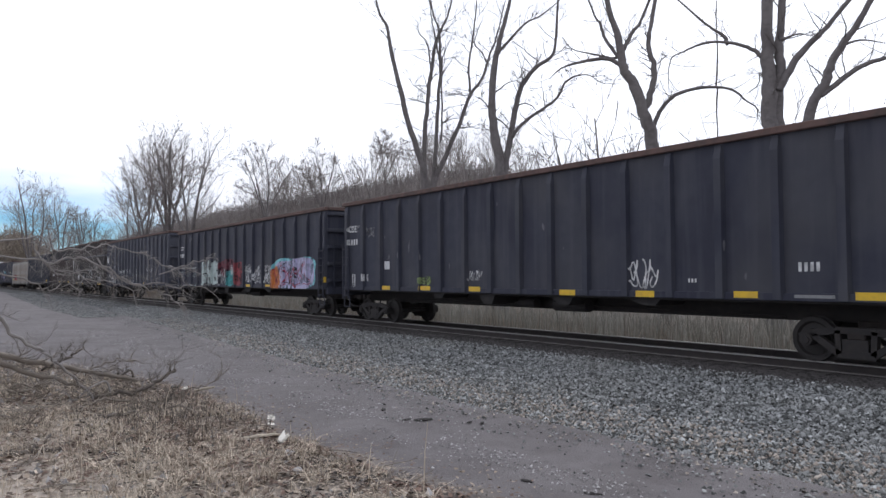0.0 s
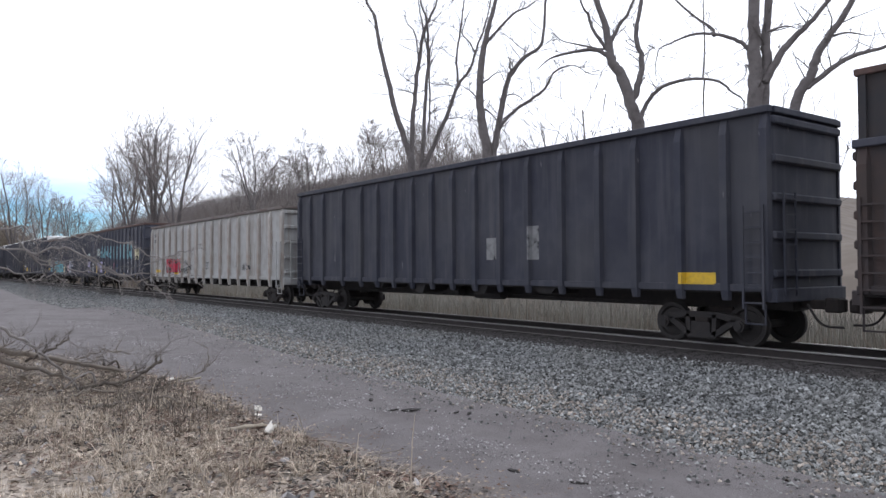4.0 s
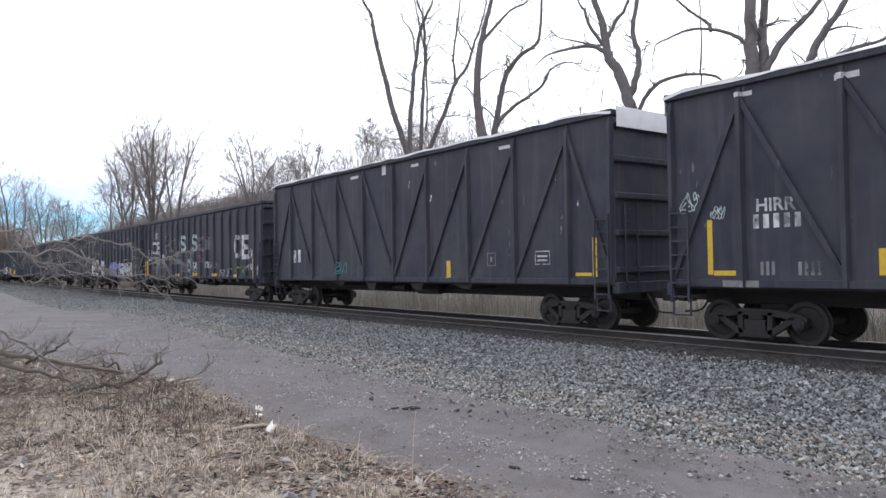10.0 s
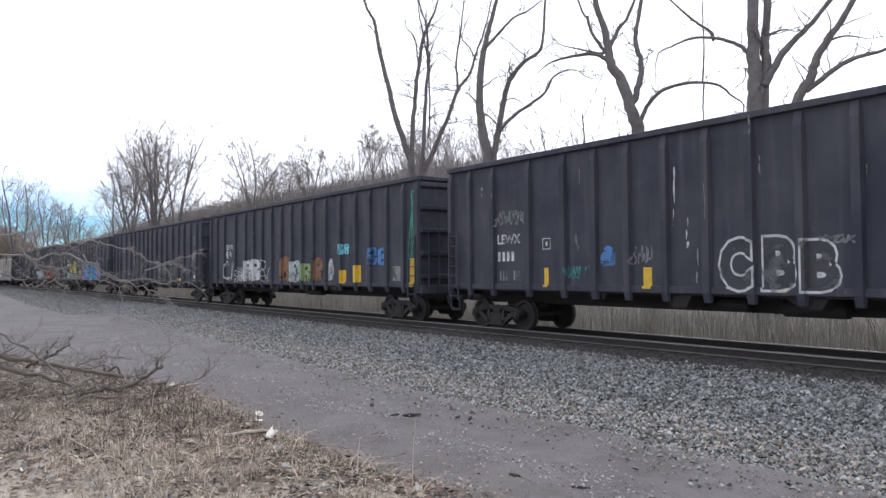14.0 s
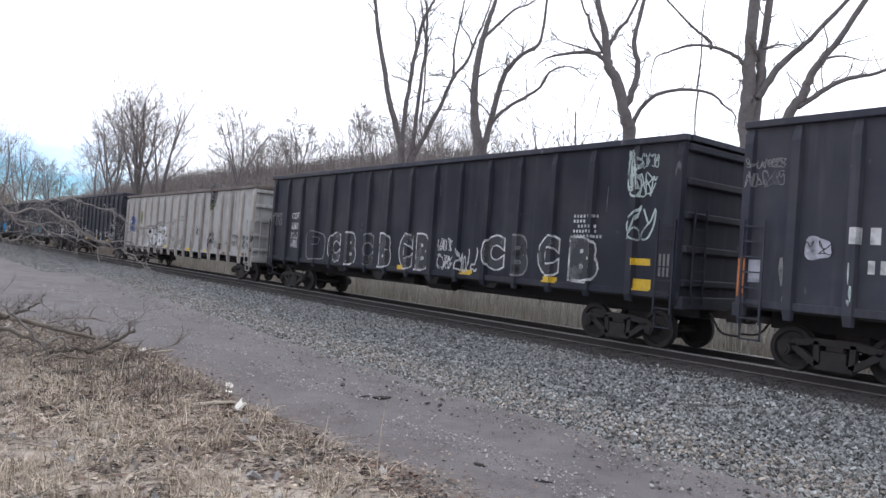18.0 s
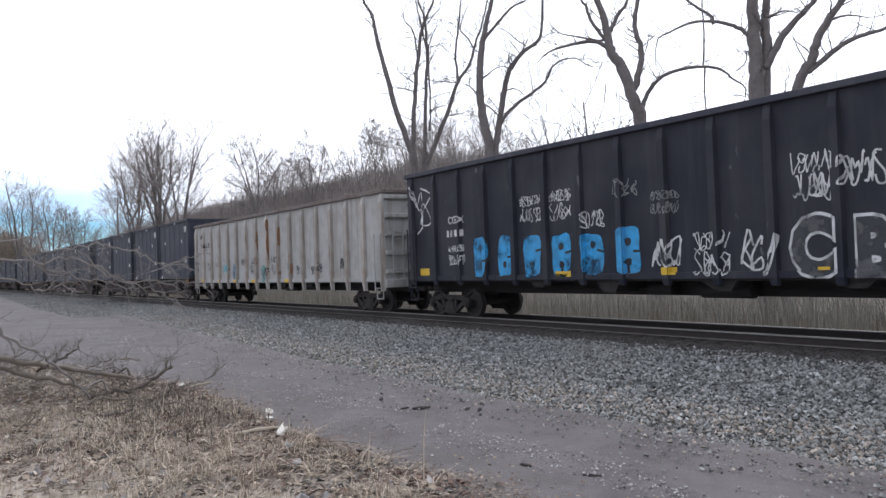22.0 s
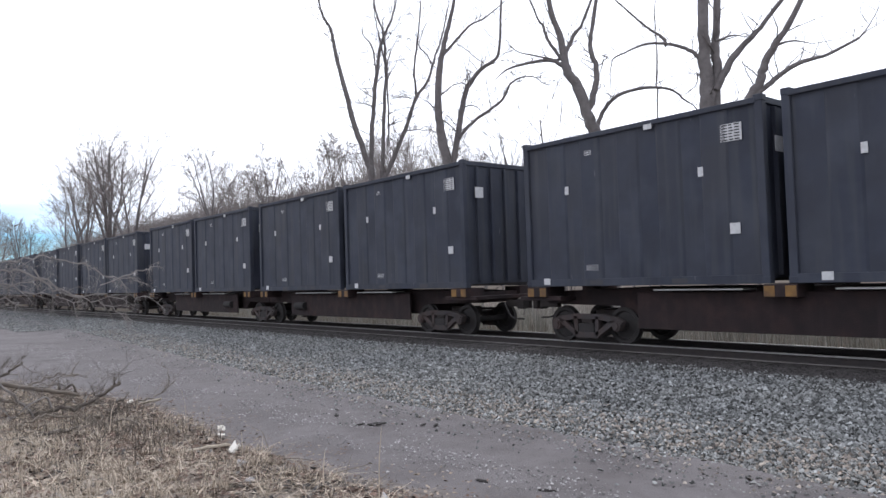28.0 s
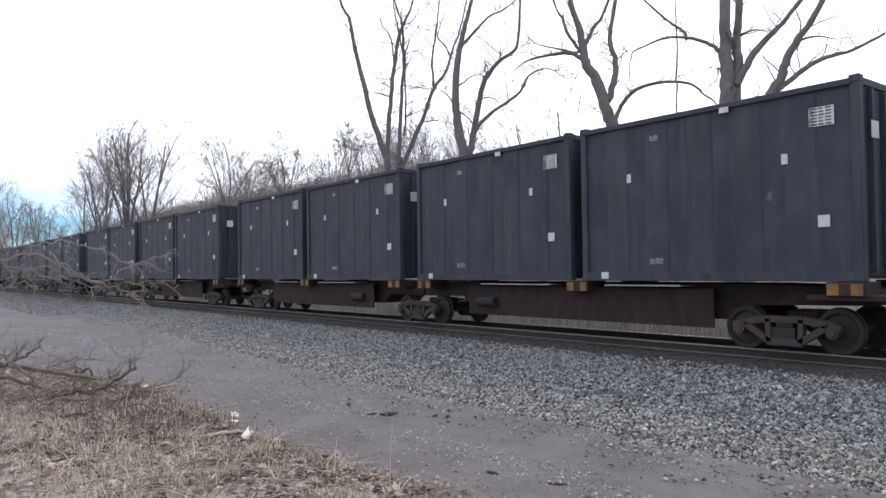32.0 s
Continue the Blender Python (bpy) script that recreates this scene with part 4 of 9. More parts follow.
def blades(name, spots, zf, h, w, lean, mat, label, seed, category="grass"):
    rng = np.random.default_rng(seed)
    n = len(spots)
    p = np.array(spots)
    z = np.array([zf(a, b) for a, b in p]) - 0.02
    hh = h[0] + (h[1] - h[0]) * rng.random(n)
    a = rng.random(n) * 6.283
    la = rng.random(n) * 6.283
    ln = np.abs(rng.normal(0, lean, n)) * hh
    dx, dy = np.cos(a) * w, np.sin(a) * w
    lx, ly = np.cos(la) * ln, np.sin(la) * ln
    v = np.stack([
        np.stack([p[:, 0] - dx, p[:, 1] - dy, z], -1), np.stack([p[:, 0] + dx, p[:, 1] + dy, z], -1),
        np.stack([p[:, 0] + dx * .8 + lx * .35, p[:, 1] + dy * .8 + ly * .35, z + hh * .6], -1), np.stack([p[:, 0] - dx * .8 + lx * .35, p[:, 1] - dy * .8 + ly * .35, z + hh * .6], -1),
        np.stack([p[:, 0] + dx * .3 + lx, p[:, 1] + dy * .3 + ly, z + hh * (1 - 0.3 * np.minimum(1, ln / hh))], -1), np.stack([p[:, 0] - dx * .3 + lx, p[:, 1] - dy * .3 + ly, z + hh * (1 - 0.3 * np.minimum(1, ln / hh))], -1)], 1)
    f = np.array([(0, 1, 2, 3), (3, 2, 4, 5)])[None] + (np.arange(n) * 6)[:, None, None]
    me = fast_mesh(name, v.reshape(-1, 3), f.reshape(-1, 4))
    me.materials.append(mat)
    return tagged(new(name, me), label, category, kind="stuff")


rngw = random.Random(21)
protos = [tri_arrays(brush_tree(100 + i, 7.0 + 1.2 * (i % 3), 1 + i % 2, 0.14, (5, 9), 0.025)) for i in range(8)]
spots = []
for i in range(300):
    y = 42 + 26 * rngw.random()
    x = -270 + 226 * rngw.random() ** 0.8
    swell = 0.55 + 0.4 * noise.noise(Vector((x * 0.07, y * 0.05, 2.0)))
    spots.append((x, y, swell + 0.55 * rngw.random() ** 2, rngw.uniform(0, 6.28)))
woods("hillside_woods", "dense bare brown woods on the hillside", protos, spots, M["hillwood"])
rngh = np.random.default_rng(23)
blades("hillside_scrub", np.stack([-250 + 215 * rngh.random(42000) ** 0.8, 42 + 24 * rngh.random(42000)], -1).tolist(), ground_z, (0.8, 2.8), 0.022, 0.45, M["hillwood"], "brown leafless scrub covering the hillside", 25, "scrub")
thin = [tri_arrays(brush_tree(200 + i, 9.5, 1, 0.04, (3, 13), 0.017)) for i in range(5)]
spots = [(-75 + 74 * rngw.random() ** 0.8, 27 + 12 * rngw.random(), rngw.uniform(0.6, 1.2), rngw.uniform(0, 6.28)) for _ in range(62)]
spots += [(-24.1, 27.0, 1.26, 0.4), (-26.0, 27.0, 1.05, 1.7), (-27.6, 28.5, 0.95, 2.9)]
woods("sapling_thicket", "thin bare saplings behind the track", thin, spots, M["twig"])
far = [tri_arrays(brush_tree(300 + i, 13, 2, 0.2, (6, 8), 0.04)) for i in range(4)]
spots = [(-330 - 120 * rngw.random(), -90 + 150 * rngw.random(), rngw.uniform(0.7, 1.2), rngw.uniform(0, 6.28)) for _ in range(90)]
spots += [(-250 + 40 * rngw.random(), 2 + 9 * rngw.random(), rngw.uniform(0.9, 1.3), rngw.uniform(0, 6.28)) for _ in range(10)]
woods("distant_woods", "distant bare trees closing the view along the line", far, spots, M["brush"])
# a mound overgrown with dense brown brushwood beside the far end of the line
dense = [tri_arrays(brush_tree(320 + i, 6, 4, 0.3, (7, 9), 0.03)) for i in range(3)]
spots = []
for i in range(130):
    a, b = rngw.gauss(0, 0.42), rngw.gauss(0, 0.42)
    top = max(0.5, 3.1 * (1 - 0.75 * (a * a + b * b)))
    spots.append((-264 + 16 * a, 24.0 + 8.0 * b, top * rngw.uniform(0.8, 1.05), rngw.uniform(0, 6.28)))
spots = [q for q in spots if q[1] > 18.4]
woods("overgrown_thicket", "dense brown thicket of brushwood beside the far end of the line", dense, spots, M["thicket"])
low = [tri_arrays(brush_tree(340 + i, 3.6, 5, 0.35, (7, 8), 0.02)) for i in range(3)]
spots = [(-70 - 100 * rngw.random(), 25 + 9 * rngw.random(), rngw.uniform(0.7, 1.5), rngw.uniform(0, 6.28)) for _ in range(150)]
woods("trackside_thicket", "tan brushwood at the foot of the hill", low, spots, M["thicket"])


def crown_tree(base, height, seed, label, stems=4, lean=0.3):
    """A broad bare tree: a short trunk and rising limbs with side branches that fill a rounded crown with fine twigs."""
    rng = random.Random(seed)
    tree = thing("bare_tree", label, "tree", "bare trees beyond the line", base)
    part("trunk", Geo().tube(curve_pts([(0, 0, -0.6), (0.1, 0, height * 0.1), (0, 0.1, height * 0.2)], 4), [height * 0.02 - 0.0005 * height * k for k in range(9)], 9), M["bark"], tree)
    tw, big = Geo(), []
    for s in range(stems):
        a = 6.283 * s / stems + rng.uniform(-0.4, 0.4)
        out = rng.uniform(0.3, 1.0) * lean if s else 0.03
        bough(tw, Vector((0, 0.1, height * rng.uniform(0.12, 0.2))), Vector((math.cos(a) * out, math.sin(a) * out, 1)), height * rng.uniform(0.72, 0.84) * (1 - 0.45 * out), height * 0.0105, rng, 3, (6, 8, 9), 0.045, 0.02, big)
    for shape in big:
        part("limb", shape, M["bark"], tree)
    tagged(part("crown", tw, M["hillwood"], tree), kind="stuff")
    return tree


for x, y, h, seed, stems, lean in ((-140, 37.5, 28.0, 31, 7, 0.42), (-141, 30.5, 21, 39, 2, 0.15), (-168, 40, 25, 32, 5, 0.45), (-112, 45, 15, 33, 4, 0.4), (-188, 20.5, 25, 34, 4, 0.4), (-200, 28, 23, 35, 4, 0.4),
                                   (-96, 47, 10, 36, 4, 0.4), (-180, 31, 19, 37, 4, 0.4), (-132, 39, 24, 38, 4, 0.4), (-90, 54, 8.5, 40, 4, 0.45)):
    crown_tree((x, y, ground_z(x, y)), h, seed, "broad bare tree with a rounded crown beside the line", stems, lean)

# reeds and dead grass on the bank beyond the track
rngb = np.random.default_rng(8)
blades("reed_bank", np.stack([-75 + 80 * rngb.random(36000), 18.6 + 7.5 * rngb.random(36000)], -1).tolist(), ground_z, (0.35, 1.75), 0.012, 0.2, M["reed"], "pale dead reeds and grass on the bank beyond the track", 9)

blades("bank_weeds", np.stack([-75 + 80 * rngb.random(4500), 17.9 + 4.5 * rngb.random(4500)], -1).tolist(), ground_z, (0.3, 1.4), 0.01, 0.45, M["thicket"], "brown dead weeds leaning among the reeds", 10)

# ---- the train ----
SPEED = 23.94    # metres a second
MOVERS = []      # every thing that rides along: (thing, x at the start)
RW = 0.419       # wheel radius


def ring(r, n=24, cx=0.0, cz=0.0):
    return [(cx + r * math.cos(2 * math.pi * i / n), cz + r * math.sin(2 * math.pi * i / n)) for i in range(n)]


def lathe(g, profile, n=28):
    """Turn (radius, y) points about the y axis."""
    m = len(profile)
    base = len(g.v)
    for i in range(n):
        a = 2 * math.pi * i / n
        g.v += [(r * math.cos(a), y, r * math.sin(a)) for r, y in profile]
    for i in range(n):
        for j in range(m - 1):
            a, b = base + i * m + j, base + ((i + 1) % n) * m + j
            g.f.append((a, a + 1, b + 1, b))
    return g


MESH = {}


def shared(key, make):
    if key not in MESH:
        MESH[key] = make()
    return MESH[key]


def wheel_me():
    return lathe(Geo(), [(0.001, -0.06), (0.10, -0.06), (0.11, -0.02), (0.30, 0.0), (0.335, -0.05), (RW, -0.05), (RW, 0.06), (RW + 0.025, 0.075), (RW + 0.02, 0.09), (0.33, 0.09), (0.30, 0.03), (0.11, 0.06), (0.10, 0.09), (0.001, 0.09)]).mesh("wheel")


def side_frame_me():
    """A cast side frame: a bowed truss with two window openings, built of bars."""
    g = Geo()
    h = 0.07

    def bar(a, b, t):
        (x0, z0), (x1, z1) = a, b
        d = math.hypot(x1 - x0, z1 - z0)
        nx, nz = -(z1 - z0) / d * t, (x1 - x0) / d * t
        g.prism([(x0 + nx, z0 + nz), (x0 - nx, z0 - nz), (x1 - nx, z1 - nz), (x1 + nx, z1 + nz)], "y", -h, h)

    for s in (-1, 1):
        bar((s * 1.02, 0.46), (s * 0.78, 0.56), 0.075)
        bar((s * 0.80, 0.55), (s * 0.36, 0.62), 0.065)
        bar((s * 0.76, 0.50), (s * 0.30, 0.20), 0.06)
        bar((s * 0.32, 0.62), (s * 0.30, 0.20), 0.05)
        g.cyl((s * 0.89, -0.11, 0.42), (s * 0.89, 0.05, 0.42), 0.12, 14)
        g.cyl((s * 0.89, -0.14, 0.42), (s * 0.89, -0.1, 0.42), 0.075, 10)
    bar((-0.36, 0.62), (0.36, 0.62), 0.06)
    bar((-0.34, 0.19), (0.34, 0.19), 0.065)
    return g.mesh("side_frame")


def spring_me():
    """A nest of coil springs seen from the side: one corrugated block."""
    side = [(0.2 + (0.016 if k % 2 else 0.0), 0.255 + 0.016 * k) for k in range(14)]
    return Geo().prism(side + [(-x - 0.03, z) for x, z in reversed(side)], "y", -0.06, 0.06).mesh("spring_nest")


def truck(car, x, frame_mat):
    b = part("truck", shared("bolster", lambda: Geo().box(-0.16, 0.16, -1.05, 1.05, 0.46, 0.62, 0.02).box(-0.3, 0.3, -0.35, 0.35, 0.55, 0.76, 0.02).mesh("truck")), M["cast"], car, at=(x, 0, 0))
    for s in (-1, 1):
        part("side_frame", shared("side_frame" + frame_mat.name, side_frame_me), frame_mat, b, at=pose(0, s * 1.0, 0, 0, 0, 0 if s < 0 else 180))
        part("spring_nest", shared("spring", spring_me), M["under"], b, at=(0, s * 1.0, 0))
        for a in (-0.89, 0.89):
            part("wheel", shared("wheel", wheel_me), M["wheel"], b, at=pose(a, s * 0.7535, RW, 0, 0, 0 if s < 0 else 180))
    for a in (-0.89, 0.89):
        part("axle", shared("axle", lambda: Geo().cyl((0, -1.05, 0), (0, 1.05, 0), 0.085, 12).mesh("axle")), M["under"], b, at=(a, 0, RW))
    return b


def coupler(car, x, s):
    g = Geo().box(-0.05, 0.55, -0.08, 0.08, -0.09, 0.09, 0.02).box(0.5, 0.78, -0.2, 0.06, -0.14, 0.14, 0.03).box(0.62, 0.8, 0.04, 0.15, -0.13, 0.13, 0.03)
    part("coupler", shared("coupler", lambda: g.mesh("coupler")), M["cast"], car, at=pose(x, 0, 0.86, 0, 0, 0 if s > 0 else 180))
    h = Geo().tube(curve_pts([(0.3, -0.45, 0.02), (0.6, -0.48, -0.35), (0.95, -0.35, -0.4)], 5), [0.025] * 11, 6)
    part("air_hose", shared("hose", lambda: h.mesh("air_hose")), M["under"], car, at=pose(x, 0, 0.86, 0, 0, 0 if s > 0 else 180))


def lattice(xs, zs, filled, y0, y1):
    """A flat openwork piece: cells of a grid given thickness, all in one piece."""
    g = Geo()
    nx, nz = len(xs), len(zs)
    g.v = [(x, y, z) for y in (y0, y1) for z in zs for x in xs]

    def at(i, j, k):
        return k * nx * nz + j * nx + i

    def has(i, j):
        return 0 <= i < nx - 1 and 0 <= j < nz - 1 and filled(i, j)

    for j in range(nz - 1):
        for i in range(nx - 1):
            if not filled(i, j):
                continue
            g.f += [(at(i, j, 0), at(i + 1, j, 0), at(i + 1, j + 1, 0), at(i, j + 1, 0)), (at(i, j + 1, 1), at(i + 1, j + 1, 1), at(i + 1, j, 1), at(i, j, 1))]
            for di, dj, a, b in ((-1, 0, (i, j + 1), (i, j)), (1, 0, (i + 1, j), (i + 1, j + 1)), (0, -1, (i, j), (i + 1, j)), (0, 1, (i + 1, j + 1), (i, j + 1))):
                if not has(i + di, j + dj):
                    g.f.append((at(*b, 0), at(*a, 0), at(*a, 1), at(*b, 1)))
    used = sorted({k for q in g.f for k in q})
    new_index = {k: n for n, k in enumerate(used)}
    g.v, g.f = [g.v[k] for k in used], [tuple(new_index[k] for k in q) for q in g.f]
    return g


def ladder_me(w, h, n):
    zs = [0.0]
    for k in range(n):
        z = 0.12 + (h - 0.25) * k / (n - 1)
        zs += [z - 0.015, z + 0.015]
    zs.append(h)
    return lattice([-w / 2 - 0.02, -w / 2 + 0.02, w / 2 - 0.02, w / 2 + 0.02], zs, lambda i, j: i != 1 or j % 2 == 1, -0.07, -0.035).mesh("ladder")


def box_car_base(name, label, group, L, zs, mat_under, truck_mat, inset=1.75, cat="rail wagon"):
    car = thing(name, label, cat, group)
    part("centre_sill", Geo().box(-L / 2 + 0.15, L / 2 - 0.15, -0.3, 0.3, 0.72, zs + 0.05, 0.02), mat_under, car)
    for s in (-1, 1):
        truck(car, s * (L / 2 - inset), truck_mat)
        coupler(car, s * (L / 2 - 0.1), s)
    part("brake_cylinder", Geo().cyl((-0.9, -0.62, 0.88), (-0.25, -0.62, 0.88), 0.14, 12).cyl((-1.2, -0.62, 0.88), (-0.9, -0.62, 0.88), 0.03, 6), mat_under, car)
    part("air_reservoir", Geo().cyl((0.5, -0.6, 0.86), (1.7, -0.6, 0.86), 0.17, 12), mat_under, car)
    part("brake_rod", Geo().cyl((-L / 2 + 3.4, -0.45, 0.82), (-1.2, -0.45, 0.88), 0.02, 6), mat_under, car)
    part("brake_rod", Geo().cyl((1.7, -0.45, 0.86), (L / 2 - 3.4, -0.45, 0.8), 0.02, 6), mat_under, car)
    return car


def post_me(w, d, z0, z1, zs):
    """A pressed side post: hat-shaped, running out at its head, narrower below the sill."""
    rows = [(z1, 0.025, 0.8), (z1 - 0.32, d, 1.0), (zs, d, 1.0)] + ([(z0, d * 0.6, 0.8)] if z0 < zs - 0.01 else [])
    g = Geo()
    for z, dd, k in rows:
        g.v += [(-w / 2 * k - 0.03, 0.0, z), (-w / 2 * k, -dd, z), (w / 2 * k, -dd, z), (w / 2 * k + 0.03, 0.0, z)]
    n = len(rows)
    for i in range(n - 1):
        for j in range(4):
            g.f.append((i * 4 + j, (i + 1) * 4 + j, (i + 1) * 4 + (j + 1) % 4, i * 4 + (j + 1) % 4))
    g.f += [(0, 1, 2, 3), (n * 4 - 1, n * 4 - 2, n * 4 - 3, n * 4 - 4)]
    return g.mesh("post")


def gondola(L, W, zs, zt, posts, mat, rim, label, load_mat, stub=0.0, truck_mat=None, post_w=0.16, post_d=0.11, crown=0.12, post_mat=None):
    """A high-sided ribbed gondola: sheets, outside posts, top chord, side sill, ribbed ends, load."""
    car = box_car_base("gondola_wagon", label, "wagons of the freight train", L, zs, M["under"], truck_mat or M["under"])
    B = L / 2
    Ws = W - post_d
    for s in (-1, 1):
        part("side_sheet", Geo().box(-B, B, s * Ws - 0.012, s * Ws + 0.012, zs, zt - 0.05), mat, car)
        part("side_sill", Geo().box(-B, B, min(s * Ws, s * (Ws + 0.07)), max(s * Ws, s * (Ws + 0.07)), zs - 0.02, zs + 0.13, 0.01), mat, car)
        part("top_chord", Geo().box(-B - 0.02, B + 0.02, min(s * (Ws - 0.05), s * (W + 0.01)), max(s * (Ws - 0.05), s * (W + 0.01)), zt - 0.14, zt, 0.015), rim, car)
        pm = post_me(post_w, post_d, zs - stub, zt - 0.12, zs)
        for u in posts:
            x = u - B
            part("post", pm, post_mat or mat, car, at=pose(x, s * (Ws + 0.012), 0, 0, 0, 0 if s < 0 else 180))
        e = part("end_sheet", Geo().box(s * (B - 0.05) - 0.012, s * (B - 0.05) + 0.012, -Ws, Ws, zs - 0.1, zt - 0.05), mat, car)
        for k in range(5):
            z = zs + 0.25 + (zt - zs - 0.6) * k / 4
            part("end_rib", Geo().box(min(s * (B - 0.05), s * (B + 0.07)), max(s * (B - 0.05), s * (B + 0.07)), -Ws, Ws, z, z + 0.16, 0.03), mat, e)
        part("end_chord", Geo().box(s * B - 0.09, s * B + 0.06, -Ws + 0.045, Ws - 0.045, zt - 0.135, zt - 0.004, 0.015), rim, car)
        part("end_sill", Geo().box(min(s * (B - 0.1), s * (B + 0.1)), max(s * (B - 0.1), s * (B + 0.1)), -1.35, 1.35, zs - 0.22, zs + 0.05, 0.02), mat, car)
        lad = shared("ladder6" + mat.name, lambda: ladder_me(0.42, 2.0, 7))
        part("ladder", lad, mat, car, at=pose(s * (B - 0.32), -W + 0.02, zs - 0.35))
        part("ladder", lad, mat, car, at=pose(s * (B + 0.05), s * -0.85, zs - 0.1, 0, 0, 90 * s))
        part("step", Geo().box(s * (B - 0.32) - 0.22, s * (B - 0.32) + 0.22, -W + 0.02, -W + 0.06, 0.5, 0.53).box(s * (B - 0.32) - 0.22, s * (B - 0.32) - 0.19, -W + 0.02, -W + 0.05, 0.5, zs - 0.25).box(s * (B - 0.32) + 0.19, s * (B - 0.32) + 0.22, -W + 0.02, -W + 0.05, 0.5, zs - 0.25), mat, car)
    part("floor", Geo().box(-B + 0.05, B - 0.05, -Ws, Ws, zs - 0.06, zs - 0.01), M["under"], car)
    for k, (u, d) in enumerate(((0.3, 0.2), (0.42, 0.32), (0.57, 0.26), (0.7, 0.2))):
        x = -B + L * u
        part("cross_bearer", Geo().prism([(x - 0.3 - 0.1 * k, zs - 0.05), (x + 0.35, zs - 0.05), (x + 0.2, zs - d), (x - 0.15, zs - d)], "y", -Ws + 0.04, Ws - 0.04), M["under"], car)
    rng = random.Random(int(L * 100))
    nx, ny = 40, 6
    v = [(-B + 0.1 + (L - 0.2) * i / nx, -Ws + 0.05 + (2 * Ws - 0.1) * j / ny, zt - 0.14 + (crown * math.sin(math.pi * j / ny) ** 0.5 + rng.uniform(-0.05, 0.06)) * (0 < i < nx)) for i in range(nx + 1) for j in range(ny + 1)]
    part("load", Geo().add(v, [(i * (ny + 1) + j, (i + 1) * (ny + 1) + j, (i + 1) * (ny + 1) + j + 1, i * (ny + 1) + j + 1) for i in range(nx) for j in range(ny)]), load_mat, car, "netted rubbish load")
    return car


def reflectors(car, xs, y, z, w, h, mat=None):
    me = Geo().box(-w / 2, w / 2, -0.004, 0.0, 0, h).mesh("reflector")
    for x in xs:
        part("reflector", me, mat or M["yreflect"], car, at=(x, y, z))


def diagonals(car, L, W, zs, zt, posts, mat):
    """Flat braces that run from post head to post foot, leaning towards the middle of the car."""
    B, n = L / 2, len(posts) - 1
    for i in range(n):
        x0, x1 = posts[i] - B, posts[i + 1] - B
        up_left = (0 < i < n / 2) or i == n - 1
        a, b = (x0, x1) if up_left else (x1, x0)
        t = 0.06
        part("diagonal_brace", Geo().prism([(a - t, zt - 0.35), (a + t, zt - 0.35), (b + t, zs + 0.15), (b - t, zs + 0.15)], "y", -W + 0.03, -W + 0.095), mat, car)


def tarp_cover(car, L, W, zt):
    B = L / 2
    rng = random.Random(5)
    nx, prof = 36, [(-W - 0.03, -0.03), (-W - 0.02, 0.03), (-W * 0.6, 0.13), (0, 0.17), (W * 0.6, 0.13), (W + 0.02, 0.03), (W + 0.03, -0.03)]
    k = len(prof)
    v = [(-B - 0.04 + (L + 0.08) * i / nx, y, zt + z + rng.uniform(-0.03, 0.03) - (0.1 if i in (0, nx) else 0)) for i in range(nx + 1) for y, z in prof]
    part("tarpaulin", Geo().add(v, [(i * k + j, (i + 1) * k + j, (i + 1) * k + j + 1, i * k + j + 1) for i in range(nx) for j in range(k - 1)]), M["tarp"], car, "white tarpaulin over the load")
    for s in (-1, 1):
        part("tarpaulin_end", Geo().box(min(s * (B + 0.075), s * (B + 0.1)), max(s * (B + 0.075), s * (B + 0.1)), -W + 0.12, W - 0.12, zt - 0.42, zt + 0.06, 0.01), M["tarp"], car, "white tarpaulin end flap")


def tall_wagon(L, W, zs, zm, zt, mat, top_mat, label):
    """A gondola with a narrower riveted extension above its old top chord, ends set back above the trucks."""
    car = gondola(L, W, zs, zm, [0.14 + (L - 0.28) * i / 12 for i in range(13)], mat, M["faded"], label, M["load"], truck_mat=M["under"])
    B = L / 2
    W2 = W - 0.06
    for s in (-1, 1):
        part("extension_sheet", Geo().box(-B + 0.03, B - 0.03, s * (W2 - 0.1) - 0.012, s * (W2 - 0.1) + 0.012, zm - 0.05, zt - 0.03), top_mat, car)
        part("extension_chord", Geo().box(-B, B, min(s * (W2 - 0.14), s * W2), max(s * (W2 - 0.14), s * W2), zt - 0.12, zt, 0.015), M["redrim"], car)
        pm = Geo().box(-0.05, 0.05, -0.09, 0.0, zm, zt - 0.1).mesh("extension_post")
        for i in range(14):
            part("extension_post", pm, top_mat, car, at=pose(-B + 0.14 + (L - 0.28) * i / 13, s * (W2 - 0.112), 0, 0, 0, 0 if s < 0 else 180))
        part("extension_end", Geo().box(s * (B - 0.06) - 0.012, s * (B - 0.06) + 0.012, -W2 + 0.1, W2 - 0.1, zm - 0.05, zt - 0.03), top_mat, car)
    nx, ny = 30, 6
    rng = random.Random(3)
    v = [(-B + 0.1 + (L - 0.2) * i / nx, -W2 + 0.12 + (2 * W2 - 0.24) * j / ny, zt - 0.12 + rng.uniform(-0.04, 0.1)) for i in range(nx + 1) for j in range(ny + 1)]
    part("load", Geo().add(v, [(i * (ny + 1) + j, (i + 1) * (ny + 1) + j, (i + 1) * (ny + 1) + j + 1, i * (ny + 1) + j + 1) for i in range(nx) for j in range(ny)]), M["load"], car)
    return car


